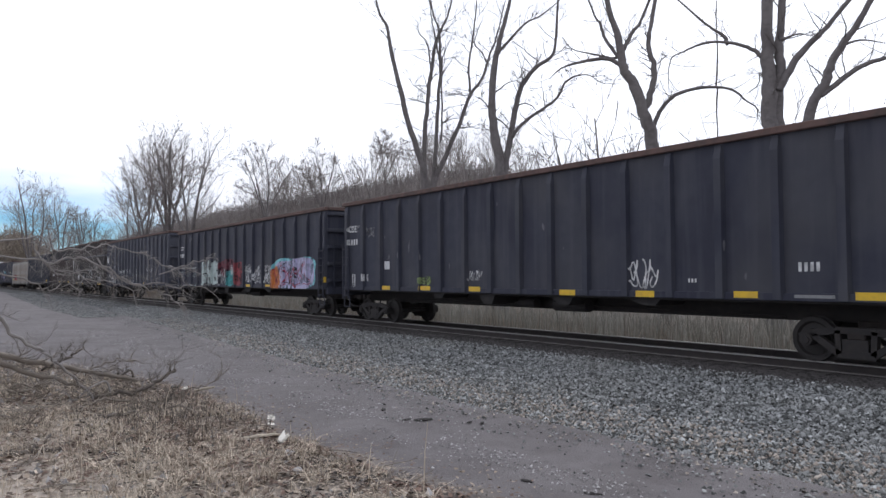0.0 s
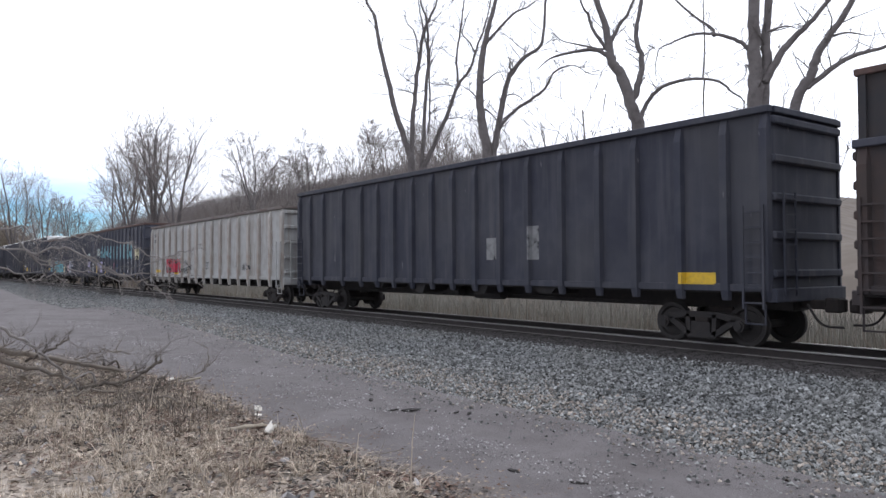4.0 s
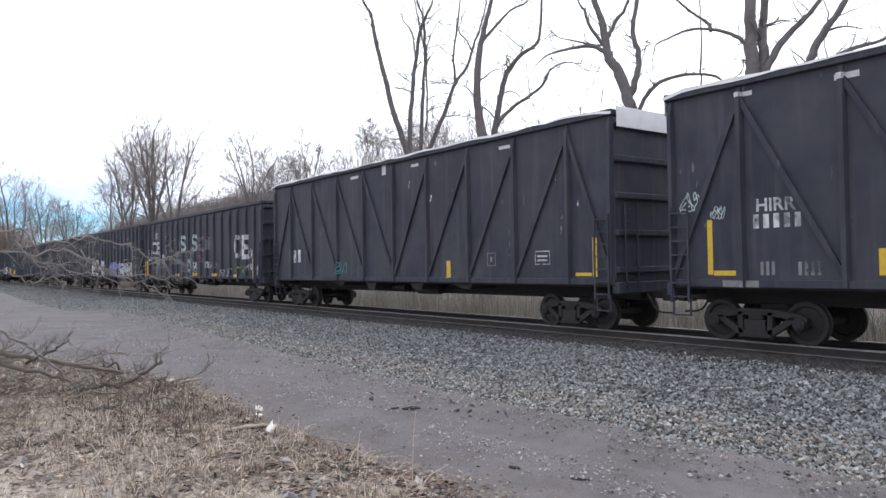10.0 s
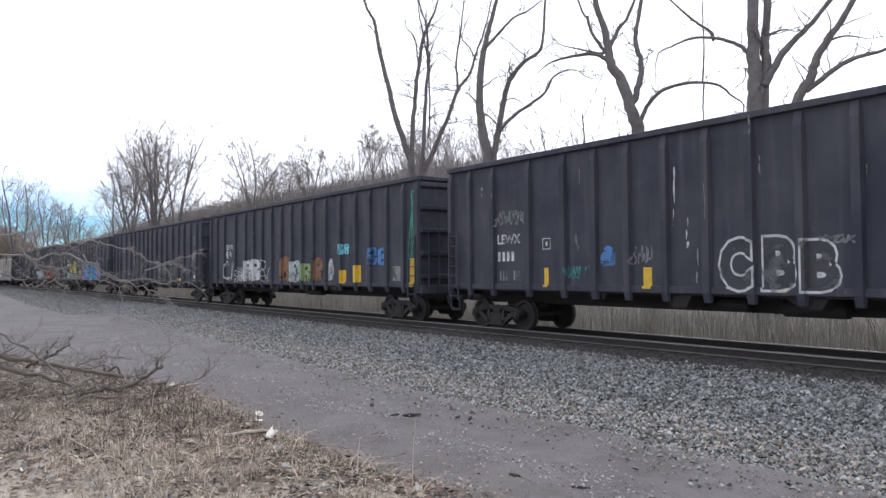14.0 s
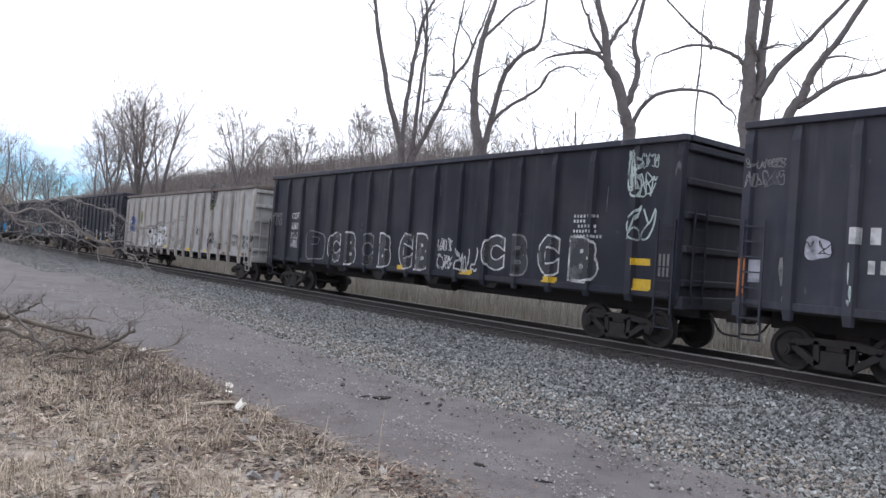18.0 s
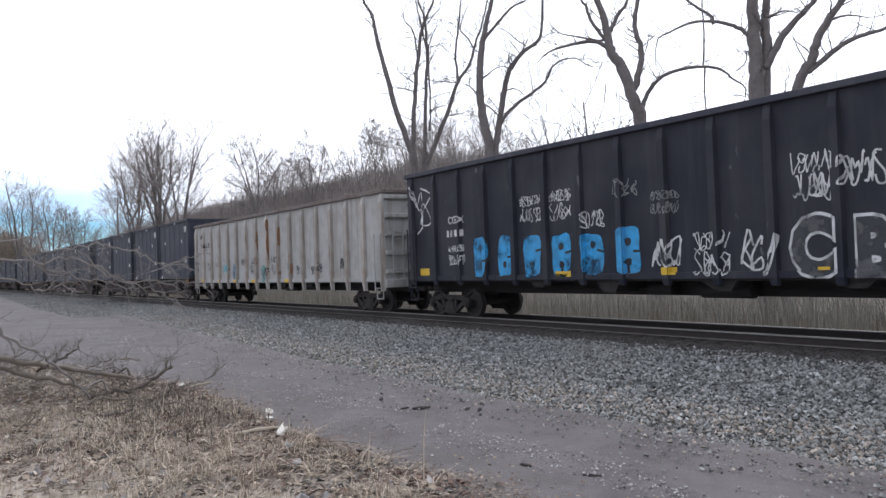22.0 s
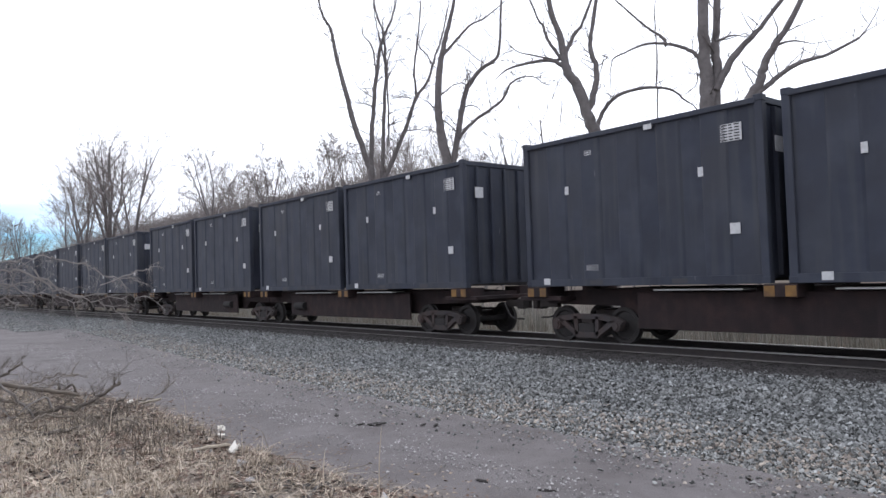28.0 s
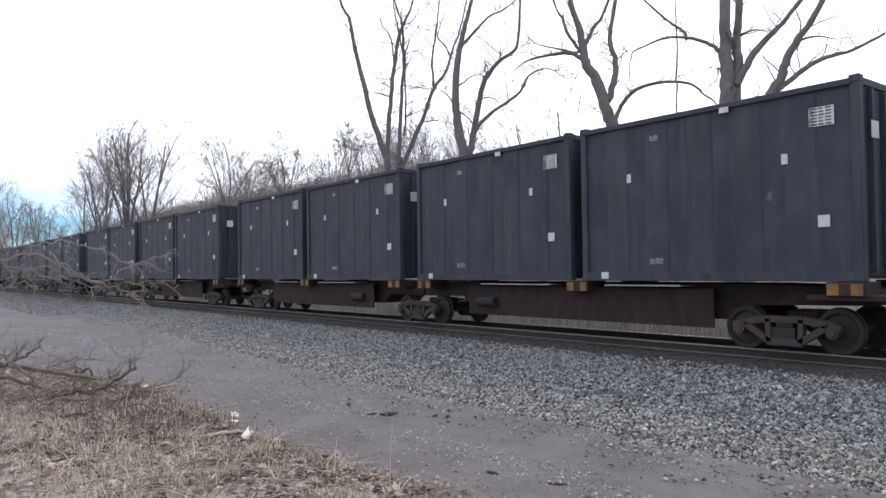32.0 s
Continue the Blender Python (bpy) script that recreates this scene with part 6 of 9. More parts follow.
def art(i, style, ink, u, z, w, h, extra=1):
    """Paint on the near side of wagon i: u metres from its trailing end, z over the rails."""
    car, kind, L, log = TRAIN[i]
    spans = side_spans(kind, L)
    x = u - L / 2
    x1 = min(x + w, L / 2 - 0.02)
    x = max(x, -L / 2 + 0.02)
    w = x1 - x
    if w < 0.02 or h < 0.02:
        return
    zs = dict(black=1.16, grey=1.12, braced=1.13, tall=1.08).get(kind, 1.15)
    SILL[0] = zs
    if style in ("refl", "plate") and z < zs + 0.08 and h < 0.3:
        # on the face of the side sill
        z, h = max(z, zs - 0.015), min(h, 0.14)
        spans = [(c, d, -W + 0.04 if e > -W + 0.05 else e, -W + 0.04 if e > -W + 0.05 else e) for c, d, e, k in spans if e == k]
    lift = 0.003 + 0.0012 * (len(log) % 5)
    log.append(style)
    g, over = Geo(), None
    mat = M["yreflect"] if style == "refl" else M["label"] if ink == "label" else spray(*INK[ink])
    if style in ("txt", "glyph"):
        vs, fs = letters(extra, 0.02 if style == "txt" else 0.03)
        for q in fs:
            lay(g, [(x + vs[k][0] * w, z + vs[k][1] * h) for k in q], spans, lift)
    elif style == "num":
        for k in range(extra):
            a, b = x + w * k / extra, w / extra * 0.56
            lay(g, [(a, z), (a + b, z), (a + b, z + h), (a, z + h)], spans, lift)
    elif style == "hollow":
        # a letter in outline, its inside left in the colour of the wagon
        over = Geo()
        for shape, bold, inset, up in ((g, 0.1, 0.0, lift), (over, 0.06, 0.07, lift + 0.003)):
            vs, fs = letters(extra, bold)
            for q in fs:
                lay(shape, [(x + w * (inset * 0.8 + (1 - 1.6 * inset) * vs[k][0]), z + h * (inset * 0.7 + (1 - 1.4 * inset) * vs[k][1])) for k in q], spans, up)
    elif style == "fig":
        # a round head over a slanting body, with lines inside
        lay(g, blob_outline(x + w * 0.08, z + h * 0.52, w * 0.55, h * 0.48, 0.06, 18, 0.9), spans, lift)
        lay(g, blob_outline(x, z, w, h * 0.66, 0.12, 22, 0.6), spans, lift + 0.0015)
        over = Geo()
        for pts in scrawl(x + w * 0.1, z + h * 0.06, w * 0.8, h * 0.8, 3):
            stroke(over, curl(pts), 0.03, spans, lift + 0.004)
    elif style in ("refl", "plate"):
        lay(g, [(x, z), (x1, z), (x1, z + h), (x, z + h)], spans, lift)
    elif style == "tri":
        lay(g, [(x, z + h), (x1, z + h), (x1, z)], spans, lift)
    elif style == "drip":
        # a broken run of paint or rust, thin at both ends
        a, top = x + w * 0.5, z + h
        while top > z:
            ln = min(h * art_rng.uniform(0.25, 0.7), max(0.05, top - z))
            t, b, d = max(0.009, w * art_rng.uniform(0.1, 0.26)), a + w * art_rng.uniform(-0.3, 0.3), w * art_rng.uniform(-0.2, 0.2)
            lay(g, [(b + d - t * 0.3, top - ln), (b + d + t * 0.3, top - ln), (b + t, top - ln * 0.35), (b + t * 0.5, top), (b - t * 0.6, top), (b - t, top - ln * 0.45)], spans, lift)
            top -= ln * art_rng.uniform(0.75, 1.4)
    elif style == "tag":
        for half in ((0.0, 1.0),) if h > 1.1 else (((0.0, art_rng.uniform(0.45, 0.65)), (art_rng.uniform(0.5, 0.6), art_rng.uniform(0.3, 0.45))) if h > 0.55 and h > w * 0.7 and art_rng.random() < 0.7 else ((0.0, 1.0),)):
            for pts in scrawl(x, z + h * half[0], w, h * half[1], 2 if h > 1.1 else max(3, min(8, round(w / (h * half[1]) * 3.2)))):
                stroke(g, curl(pts), max(0.018, min(0.045, h * half[1] * 0.055)), spans, lift)
    elif style in ("ring", "box", "boxed"):
        if style == "ring":
            pts = ring(1.0, 18)
            pts = [(x + w / 2 + w / 2 * a, z + h / 2 + h / 2 * b) for a, b in pts]
            stroke(g, pts + pts[:1], 0.04, spans, lift)
            stroke(g, [(x + w * 0.25, z + h * 0.65), (x + w * 0.75, z + h * 0.65)], 0.05, spans, lift)
            stroke(g, [(x + w * 0.5, z + h * 0.2), (x + w * 0.5, z + h * 0.6)], 0.05, spans, lift)
        else:
            c = [(x, z), (x1, z), (x1, z + h), (x, z + h), (x, z)]
            stroke(g, c, 0.03, spans, lift)
            if style == "boxed":
                for k in (0.3, 0.62):
                    stroke(g, [(x + w * 0.15, z + h * k), (x + w * 0.85, z + h * k)], h * 0.14, spans, lift)
            else:
                stroke(g, [(x + w * 0.5, z + h * 0.3), (x + w * 0.5, z + h * 0.7)], w * 0.25, spans, lift)
    elif style == "slab":
        lay(g, blob_outline(x, z, w, h, 0.07, 24, 0.4), spans, lift)
    elif style == "wedge":
        lay(g, [(x, z), (x1, z), (x1, z + h), (x + w * 0.72, z + h * 0.8), (x + w * 0.3, z + h * 0.38)], spans, lift)
    elif style == "blob":
        lay(g, blob_outline(x, z, w, h, 0.08 if w > 3 else 0.14, 40 if w > 3 else 24, 0.5 if w > 3 else 0.7), spans, lift)
        over = Geo()
        for pts in scrawl(x + w * 0.1, z + h * 0.1, w * 0.8, h * 0.8, 5 if w > 3 else 2):
            stroke(over, curl(pts), max(0.018, h * 0.024), spans, lift + 0.003)
    elif style in ("bub", "out"):
        over = Geo()
        for k in range(extra):
            cw = w / extra
            o = blob_outline(x + cw * k + cw * 0.01, z + h * art_rng.uniform(0, 0.04), cw * 0.98, h * art_rng.uniform(0.93, 1.0), 0.07, 24, 0.42)
            if style == "bub":
                lay(g, o, spans, lift)
                stroke(over, o + o[:1], 0.028, spans, lift + 0.003)
                cx, cz = x + cw * (k + 0.5), z + h * 0.5
                for s in art_rng.sample((-1, 1), 2)[:art_rng.randint(1, 2)]:
                    hole = blob_outline(cx - cw * 0.13, cz + s * h * 0.2 - h * 0.09, cw * 0.26, h * 0.17, 0.1, 10, 0.8)
                    lay(over, hole, spans, lift + 0.003)
                gap_z = cz + h * art_rng.uniform(-0.12, 0.12)
                stroke(over, [(cx + cw * 0.18, gap_z), (cx + cw * 0.5, gap_z + h * art_rng.uniform(-0.06, 0.06))], h * 0.05, spans, lift + 0.003)
                if art_rng.random() < 0.6:
                    stroke(over, [(cx, z), (cx + cw * art_rng.uniform(-0.05, 0.05), z + h * 0.22)], cw * 0.1, spans, lift + 0.003)
            else:
                stroke(g, o + o[:1], max(0.035, h * 0.04), spans, lift)
                inner = blob_outline(x + cw * k + cw * 0.3, z + h * 0.5, cw * 0.4, h * 0.28, 0.15, 12, 0.8)
                stroke(g, inner + inner[:1], 0.03, spans, lift)
    if not g.f:
        return
    ob = part(NAMES[style], g, mat, car)
    if over is not None and over.f:
        tagged(part("outline", over, spray(*INK["frost" if style == "fig" else "dark" if style == "hollow" else "ruby" if extra == "ruby" else "chalk" if ink == "navy" else "black"]), ob), kind="stuff")


# wagon 1
art(0, "txt", "white", 0.35, 3.30, 0.84, 0.25, "CDEX")
art(0, "num", "white", 0.35, 2.83, 0.75, 0.21, 4)
art(0, "num", "white", 0.61, 1.26, 0.31, 0.47, 2)
art(0, "num", "white", 1.48, 1.48, 0.46, 0.25, 2)
art(0, "plate", "label", 2.97, 1.89, 0.34, 0.28)
art(0, "blob", "lime", 5.18, 1.34, 0.68, 0.31)
art(0, "tag", "white", 7.79, 1.49, 0.65, 0.33)
art(0, "refl", "y", 2.89, 1.18, 0.53, 0.20)
art(0, "refl", "y", 5.25, 1.19, 0.62, 0.16)
art(0, "refl", "y", 7.89, 1.19, 0.54, 0.17)
art(0, "refl", "y", 11.66, 1.13, 0.55, 0.18)
art(0, "refl", "y", 14.10, 1.15, 0.52, 0.16)
art(0, "refl", "y", 16.57, 1.18, 0.52, 0.13)
art(0, "refl", "y", 18.92, 1.18, 0.54, 0.22)
art(0, "tag", "white", 13.88, 1.33, 0.87, 0.71)
art(0, "num", "white", 17.88, 1.69, 0.45, 0.17, 4)
art(0, "num", "white", 15.47, 1.48, 0.24, 0.08, 3)
art(0, "plate", "grey", 17.82, 1.20, 0.75, 0.06)
art(0, "tag", "grey", 1.70, 3.07, 0.57, 0.37)
# wagon 2
art(1, "txt", "white", 0.40, 3.32, 0.78, 0.22, "CDEX")
art(1, "num", "white", 0.38, 2.86, 0.82, 0.22, 5)
art(1, "out", "pale", 0.07, 1.10, 3.66, 1.17, 3)
art(1, "bub", "pale", 4.48, 1.15, 2.88, 1.45, 3)
art(1, "tag", "white", 7.35, 1.24, 1.06, 0.93)
art(1, "blob", "maroon", 7.5, 1.7, 2.6, 0.95)
art(1, "blob", "teal", 8.41, 1.16, 1.68, 0.85)
art(1, "blob", "red", 9.80, 1.23, 1.55, 1.25)
art(1, "tag", "white", 9.40, 1.71, 0.57, 0.55)
art(1, "tag", "white", 11.50, 1.33, 0.76, 1.05)
art(1, "tag", "white", 12.70, 1.34, 0.88, 0.92)
art(1, "tag", "white", 13.97, 1.34, 0.82, 1.00)
art(1, "blob", "halo", 15.02, 1.06, 4.5, 1.48)
art(1, "blob", "lilac", 15.1, 1.06, 4.34, 1.4, "ruby")
art(1, "blob", "orange", 14.86, 0.96, 0.95, 1.2, "ruby")
art(1, "blob", "ember", 16.9, 1.55, 0.55, 0.4)
art(1, "blob", "ember", 18.1, 1.45, 0.5, 0.45)
art(1, "refl", "y", 11.72, 1.18, 0.53, 0.12)
art(1, "refl", "y", 14.22, 1.20, 0.52, 0.10)
art(1, "refl", "y", 20.18, 1.42, 1.18, 0.22)
# wagon 3
art(2, "txt", "white", 2.27, 2.43, 0.93, 0.22, "LEWX")
art(2, "num", "white", 2.40, 1.98, 0.65, 0.20, 4)
art(2, "tag", "white", 0.12, 2.54, 0.73, 1.47)
art(2, "tag", "white", 0.93, 1.17, 1.02, 1.24)
art(2, "tag", "white", 2.03, 1.18, 1.46, 0.76)
art(2, "box", "white", 3.94, 2.14, 0.36, 0.34)
art(2, "tag", "white", 4.76, 1.95, 0.77, 0.40)
art(2, "tag", "white", 5.80, 1.93, 0.71, 0.39)
art(2, "tag", "white", 6.89, 1.99, 0.69, 0.35)
art(2, "tag", "white", 7.92, 1.93, 0.72, 0.37)
art(2, "tag", "white", 6.87, 1.21, 0.56, 0.67)
art(2, "tag", "white", 7.88, 1.17, 0.74, 0.26)
art(2, "tag", "white", 8.92, 1.22, 0.64, 0.84)
art(2, "tag", "white", 9.98, 2.00, 0.74, 0.33)
art(2, "tag", "white", 10.00, 1.43, 0.71, 0.59)
art(2, "tag", "grey", 11.06, 1.68, 0.72, 0.44)
art(2, "tag", "white", 13.09, 2.04, 0.73, 0.29)
art(2, "tag", "white", 13.18, 1.47, 0.42, 0.50)
art(2, "tag", "white", 14.17, 2.05, 0.67, 0.26)
art(2, "tag", "grey", 14.19, 1.20, 0.62, 0.53)
art(2, "blob", "orange", 7.07, 1.25, 0.28, 0.45)
art(2, "refl", "y", 9.32, 1.22, 0.16, 0.30)
art(2, "refl", "y", 12.36, 1.20, 0.14, 0.50)
art(2, "drip", "grey", 4.86, 2.67, 0.19, 0.78)
art(2, "drip", "grey", 12.26, 2.78, 0.12, 0.41)
art(2, "drip", "grey", 11.64, 3.35, 0.06, 0.29)
art(2, "drip", "grey", 7.89, 3.28, 0.11, 0.34)
# wagon 4
art(3, "tri", "white", 0.36, 1.04, 0.72, 2.54)
art(3, "tag", "dark", 0.62, 2.7, 0.4, 0.7)
part("ladder", ladder_me(0.36, 2.5, 5), M["white"], TRAIN[3][0], "white painted ladder", at=pose(0.12 - TRAIN[3][2] / 2, -W + 0.03, 1.0))
art(3, "num", "white", 1.41, 2.23, 1.07, 0.32, 4)
art(3, "num", "white", 2.68, 2.24, 1.01, 0.30, 5)
art(3, "num", "white", 1.91, 1.51, 0.44, 0.44, 3)
art(3, "num", "white", 2.75, 1.51, 0.69, 0.44, 4)
art(3, "tag", "white", 4.06, 1.18, 1.07, 1.19)
art(3, "tag", "white", 5.19, 1.36, 0.59, 0.86)
art(3, "tag", "white", 6.75, 1.33, 0.75, 0.83)
art(3, "refl", "y", 1.41, 1.00, 1.02, 0.13)
art(3, "refl", "y", 4.89, 0.99, 0.49, 0.12)
art(3, "plate", "white", 3.26, 0.98, 0.20, 0.12)
art(3, "plate", "white", 6.20, 0.99, 0.18, 0.10)
art(3, "tag", "white", 1.23, 1.49, 1.87, 1.24)
art(3, "tag", "white", 7.03, 1.47, 1.43, 1.57)
art(3, "tag", "white", 8.73, 1.46, 1.46, 1.62)
art(3, "tag", "white", 11.05, 2.22, 1.38, 0.76)
art(3, "tag", "grey", 11.49, 1.50, 0.69, 0.50)
art(3, "tag", "white", 12.62, 1.41, 1.06, 0.56)
art(3, "tag", "grey", 13.89, 1.49, 0.60, 0.67)
art(3, "refl", "y", 12.38, 1.06, 1.16, 0.17)
# wagon 5
art(4, "num", "white", 1.94, 2.39, 1.34, 0.23, 4)
art(4, "num", "white", 1.94, 1.94, 1.34, 0.27, 4)
art(4, "plate", "white", 13.16, 1.85, 0.47, 0.49)
art(4, "blob", "dust", 7.80, 1.87, 1.45, 0.58)
art(4, "blob", "dust", 9.42, 1.89, 1.22, 0.46)
art(4, "tag", "grey", 11.20, 1.78, 1.17, 0.40)
art(4, "refl", "y", 7.21, 1.21, 0.66, 0.14)
art(4, "refl", "y", 9.99, 1.20, 0.65, 0.15)
art(4, "refl", "y", 13.01, 1.20, 1.07, 0.16)
# wagon 6
art(5, "refl", "y", 18.47, 1.26, 0.82, 0.24)
art(5, "plate", "grey", 12.05, 1.83, 0.55, 0.61)
art(5, "plate", "grey", 13.83, 1.82, 0.34, 0.88)
# wagon 7
art(6, "bub", "crimson", 3.15, 1.34, 3.15, 0.91, 5)
art(6, "tag", "black", 6.81, 1.30, 0.92, 0.79)
art(6, "num", "dark", 0.56, 3.61, 0.87, 0.21, 4)
art(6, "num", "dark", 0.55, 3.26, 0.87, 0.21, 4)
art(6, "refl", "y", 1.36, 1.38, 0.56, 0.17)
art(6, "refl", "y", 5.16, 1.28, 0.51, 0.14)
# wagon 8
art(7, "fig", "ice", 5.79, 2.44, 0.71, 1.02)
art(7, "fig", "ice", 6.76, 2.43, 0.74, 0.98)
art(7, "fig", "ice", 7.78, 2.47, 0.75, 0.96)
art(7, "fig", "ice", 8.80, 2.38, 0.77, 1.03)
art(7, "fig", "ice", 9.83, 2.33, 0.89, 1.04)
art(7, "fig", "ice", 10.86, 2.29, 0.84, 1.14)
art(7, "fig", "ice", 11.92, 2.25, 0.85, 1.21)
art(7, "fig", "ice", 12.97, 2.30, 0.84, 1.13)
art(7, "fig", "ice", 14.06, 2.30, 0.82, 1.22)
art(7, "fig", "ice", 15.08, 2.25, 0.84, 1.17)
art(7, "bub", "cream", 16.25, 2.18, 1.24, 0.88, 2)
art(7, "blob", "pale", 0.98, 2.48, 0.56, 0.52)
art(7, "bub", "lilac", 0.84, 1.23, 0.85, 1.05, 1)
art(7, "blob", "pale", 4.71, 2.48, 0.66, 0.85)
art(7, "bub", "lilac", 4.71, 1.29, 0.69, 0.92, 1)
art(7, "bub", "lilac", 5.68, 1.26, 0.74, 0.97, 1)
art(7, "bub", "blue", 10.97, 1.23, 0.75, 0.79, 2)
art(7, "tag", "white", 6.85, 1.36, 0.61, 0.84)
art(7, "blob", "dust", 7.86, 1.33, 0.74, 0.88)
art(7, "tag", "white", 8.86, 1.48, 0.78, 0.36)
art(7, "tag", "pinkish", 9.94, 1.36, 0.79, 0.87)
art(7, "tag", "grey", 12.05, 1.28, 0.84, 0.56)
art(7, "tag", "white", 14.14, 1.97, 0.62, 0.23)
art(7, "tag", "grey", 14.17, 1.63, 0.52, 0.23)
art(7, "tag", "white", 14.16, 1.29, 0.40, 0.28)
art(7, "tag", "white", 15.23, 1.90, 0.45, 0.25)
art(7, "ring", "white", 15.41, 2.17, 0.24, 0.24)
art(7, "tag", "grey", 16.41, 1.75, 0.67, 0.30)
art(7, "boxed", "white", 15.30, 1.23, 0.51, 0.34)
art(7, "refl", "y", 3.83, 1.23, 0.31, 0.80)
art(7, "refl", "y", 7.04, 1.21, 0.20, 0.51)
art(7, "refl", "y", 10.28, 1.24, 0.19, 0.44)
art(7, "refl", "y", 13.39, 1.22, 0.15, 0.45)
art(7, "refl", "y", 16.64, 1.15, 0.13, 0.48)
art(7, "txt", "white", 2.24, 2.41, 0.81, 0.20, "RECX")
art(7, "num", "white", 2.23, 1.91, 1.01, 0.20, 4)
art(7, "num", "white", 2.22, 1.35, 0.91, 0.43, 3)
art(7, "tag", "white", 0.09, 2.51, 0.51, 0.32)
# wagon 9
art(8, "out", "white", 4.68, 2.57, 1.30, 1.41, 1)
art(8, "out", "grey", 6.04, 2.57, 1.38, 1.26, 1)
art(8, "out", "white", 7.86, 2.41, 1.60, 1.57, 1)
art(8, "bub", "cyan", 4.60, 1.14, 5.09, 1.33, 5)
art(8, "bub", "cream", -0.18, 1.96, 0.64, 0.69, 1)
art(8, "bub", "cream", 0.83, 2.03, 0.65, 0.68, 1)
art(8, "plate", "cream", 3.77, 1.17, 0.24, 1.20)
art(8, "plate", "cream", 4.11, 1.18, 0.19, 1.18)
art(8, "blob", "cream", 9.72, 1.12, 0.93, 0.84)
art(8, "blob", "rose", 10.92, 1.23, 0.93, 1.22)
art(8, "bub", "rose", 11.79, 1.22, 0.80, 0.95, 1)
art(8, "blob", "rose", 11.96, 2.20, 0.44, 0.32)
art(8, "bub", "haze", 12.54, 1.17, 0.52, 1.33, 1)
art(8, "plate", "haze", 13.11, 1.18, 0.39, 1.37)
art(8, "blob", "haze", 13.62, 1.84, 0.54, 0.72)
art(8, "num", "white", 13.60, 1.29, 0.14, 0.26, 1)
art(8, "txt", "white", 2.05, 2.20, 0.63, 0.20, "RECX")
art(8, "num", "white", 2.05, 1.87, 0.60, 0.23, 4)
art(8, "blob", "ice", 1.90, 1.29, 1.16, 0.50)
art(8, "refl", "y", 1.03, 1.49, 0.38, 0.21)
art(8, "refl", "y", 4.79, 1.19, 0.62, 0.15)
art(8, "refl", "y", 7.91, 1.23, 0.50, 0.16)
art(8, "refl", "y", 11.13, 1.23, 0.43, 0.14)
art(8, "tag", "white", 0.07, 3.43, 0.54, 0.45)
art(8, "tag", "white", 4.36, 1.15, 0.21, 0.69)
# wagon 10
art(9, "txt", "white", 1.76, 1.99, 0.80, 0.23, "HIRR")
art(9, "num", "white", 1.75, 1.74, 1.24, 0.22, 5)
art(9, "num", "grey", 1.81, 1.39, 1.17, 0.26, 4)
art(9, "ring", "white", 4.35, 2.07, 0.38, 0.32)
art(9, "refl", "y", 0.49, 1.44, 0.17, 0.83)
art(9, "refl", "y", 0.48, 1.42, 0.70, 0.15)
art(9, "refl", "y", 3.69, 1.34, 0.15, 0.44)
art(9, "refl", "y", 6.26, 1.29, 0.14, 0.51)
art(9, "refl", "y", 9.51, 1.09, 0.11, 0.50)
art(9, "drip", "grey", 4.60, 3.93, 0.25, 0.59)
art(9, "drip", "grey", 6.58, 3.35, 0.07, 1.17)
art(9, "drip", "grey", 5.87, 3.60, 0.09, 0.31)
art(9, "drip", "grey", 7.75, 2.00, 0.16, 0.45)
art(9, "drip", "white", 8.16, 1.77, 0.09, 0.27)
art(9, "drip", "white", 8.77, 1.12, 0.11, 0.58)
art(9, "drip", "grey", 6.06, 1.99, 0.10, 0.24)
art(9, "drip", "grey", 6.55, 1.74, 0.08, 0.30)
art(9, "drip", "grey", 8.62, 4.05, 0.17, 0.32)
art(9, "plate", "label", 7.53, 4.70, 0.28, 0.10)
art(9, "plate", "label", 3.25, 4.79, 0.43, 0.11)
art(9, "plate", "label", 9.45, 4.62, 0.22, 0.53)
art(9, "plate", "grey", 5.11, 1.25, 0.40, 0.29)
# wagon 11
art(10, "txt", "white", 1.97, 1.95, 0.82, 0.25, "HIRR")
art(10, "num", "white", 1.96, 1.67, 1.08, 0.25, 5)
art(10, "num", "grey", 1.90, 1.37, 0.32, 0.25, 3)
art(10, "num", "grey", 2.62, 1.38, 0.41, 0.25, 4)
art(10, "plate", "grey", 3.27, 1.40, 0.30, 0.14)
art(10, "ring", "white", 4.40, 1.94, 0.32, 0.31)
art(10, "refl", "y", 0.57, 1.37, 0.16, 0.95)
art(10, "refl", "y", 0.74, 1.36, 0.56, 0.11)
art(10, "refl", "y", 6.60, 1.23, 0.12, 0.50)
art(10, "plate", "label", 3.36, 4.76, 0.40, 0.11)
art(10, "drip", "tan", 3.46, 3.99, 0.14, 0.76)
art(10, "drip", "grey", 3.39, 2.78, 0.17, 0.98)
art(10, "drip", "grey", 4.97, 4.39, 0.12, 0.55)
art(10, "drip", "white", 4.50, 1.30, 0.09, 0.53)
art(10, "drip", "grey", 3.78, 1.32, 0.11, 0.47)
art(10, "tag", "white", 5.36, 1.67, 0.18, 0.16)
art(10, "tag", "grey", 7.22, 3.44, 0.13, 0.19)
art(10, "drip", "grey", 7.11, 2.73, 0.09, 0.19)
art(10, "plate", "label", 1.25, 4.80, 0.34, 0.09)
art(10, "drip", "pinkish", 1.29, 4.68, 0.14, 0.33)
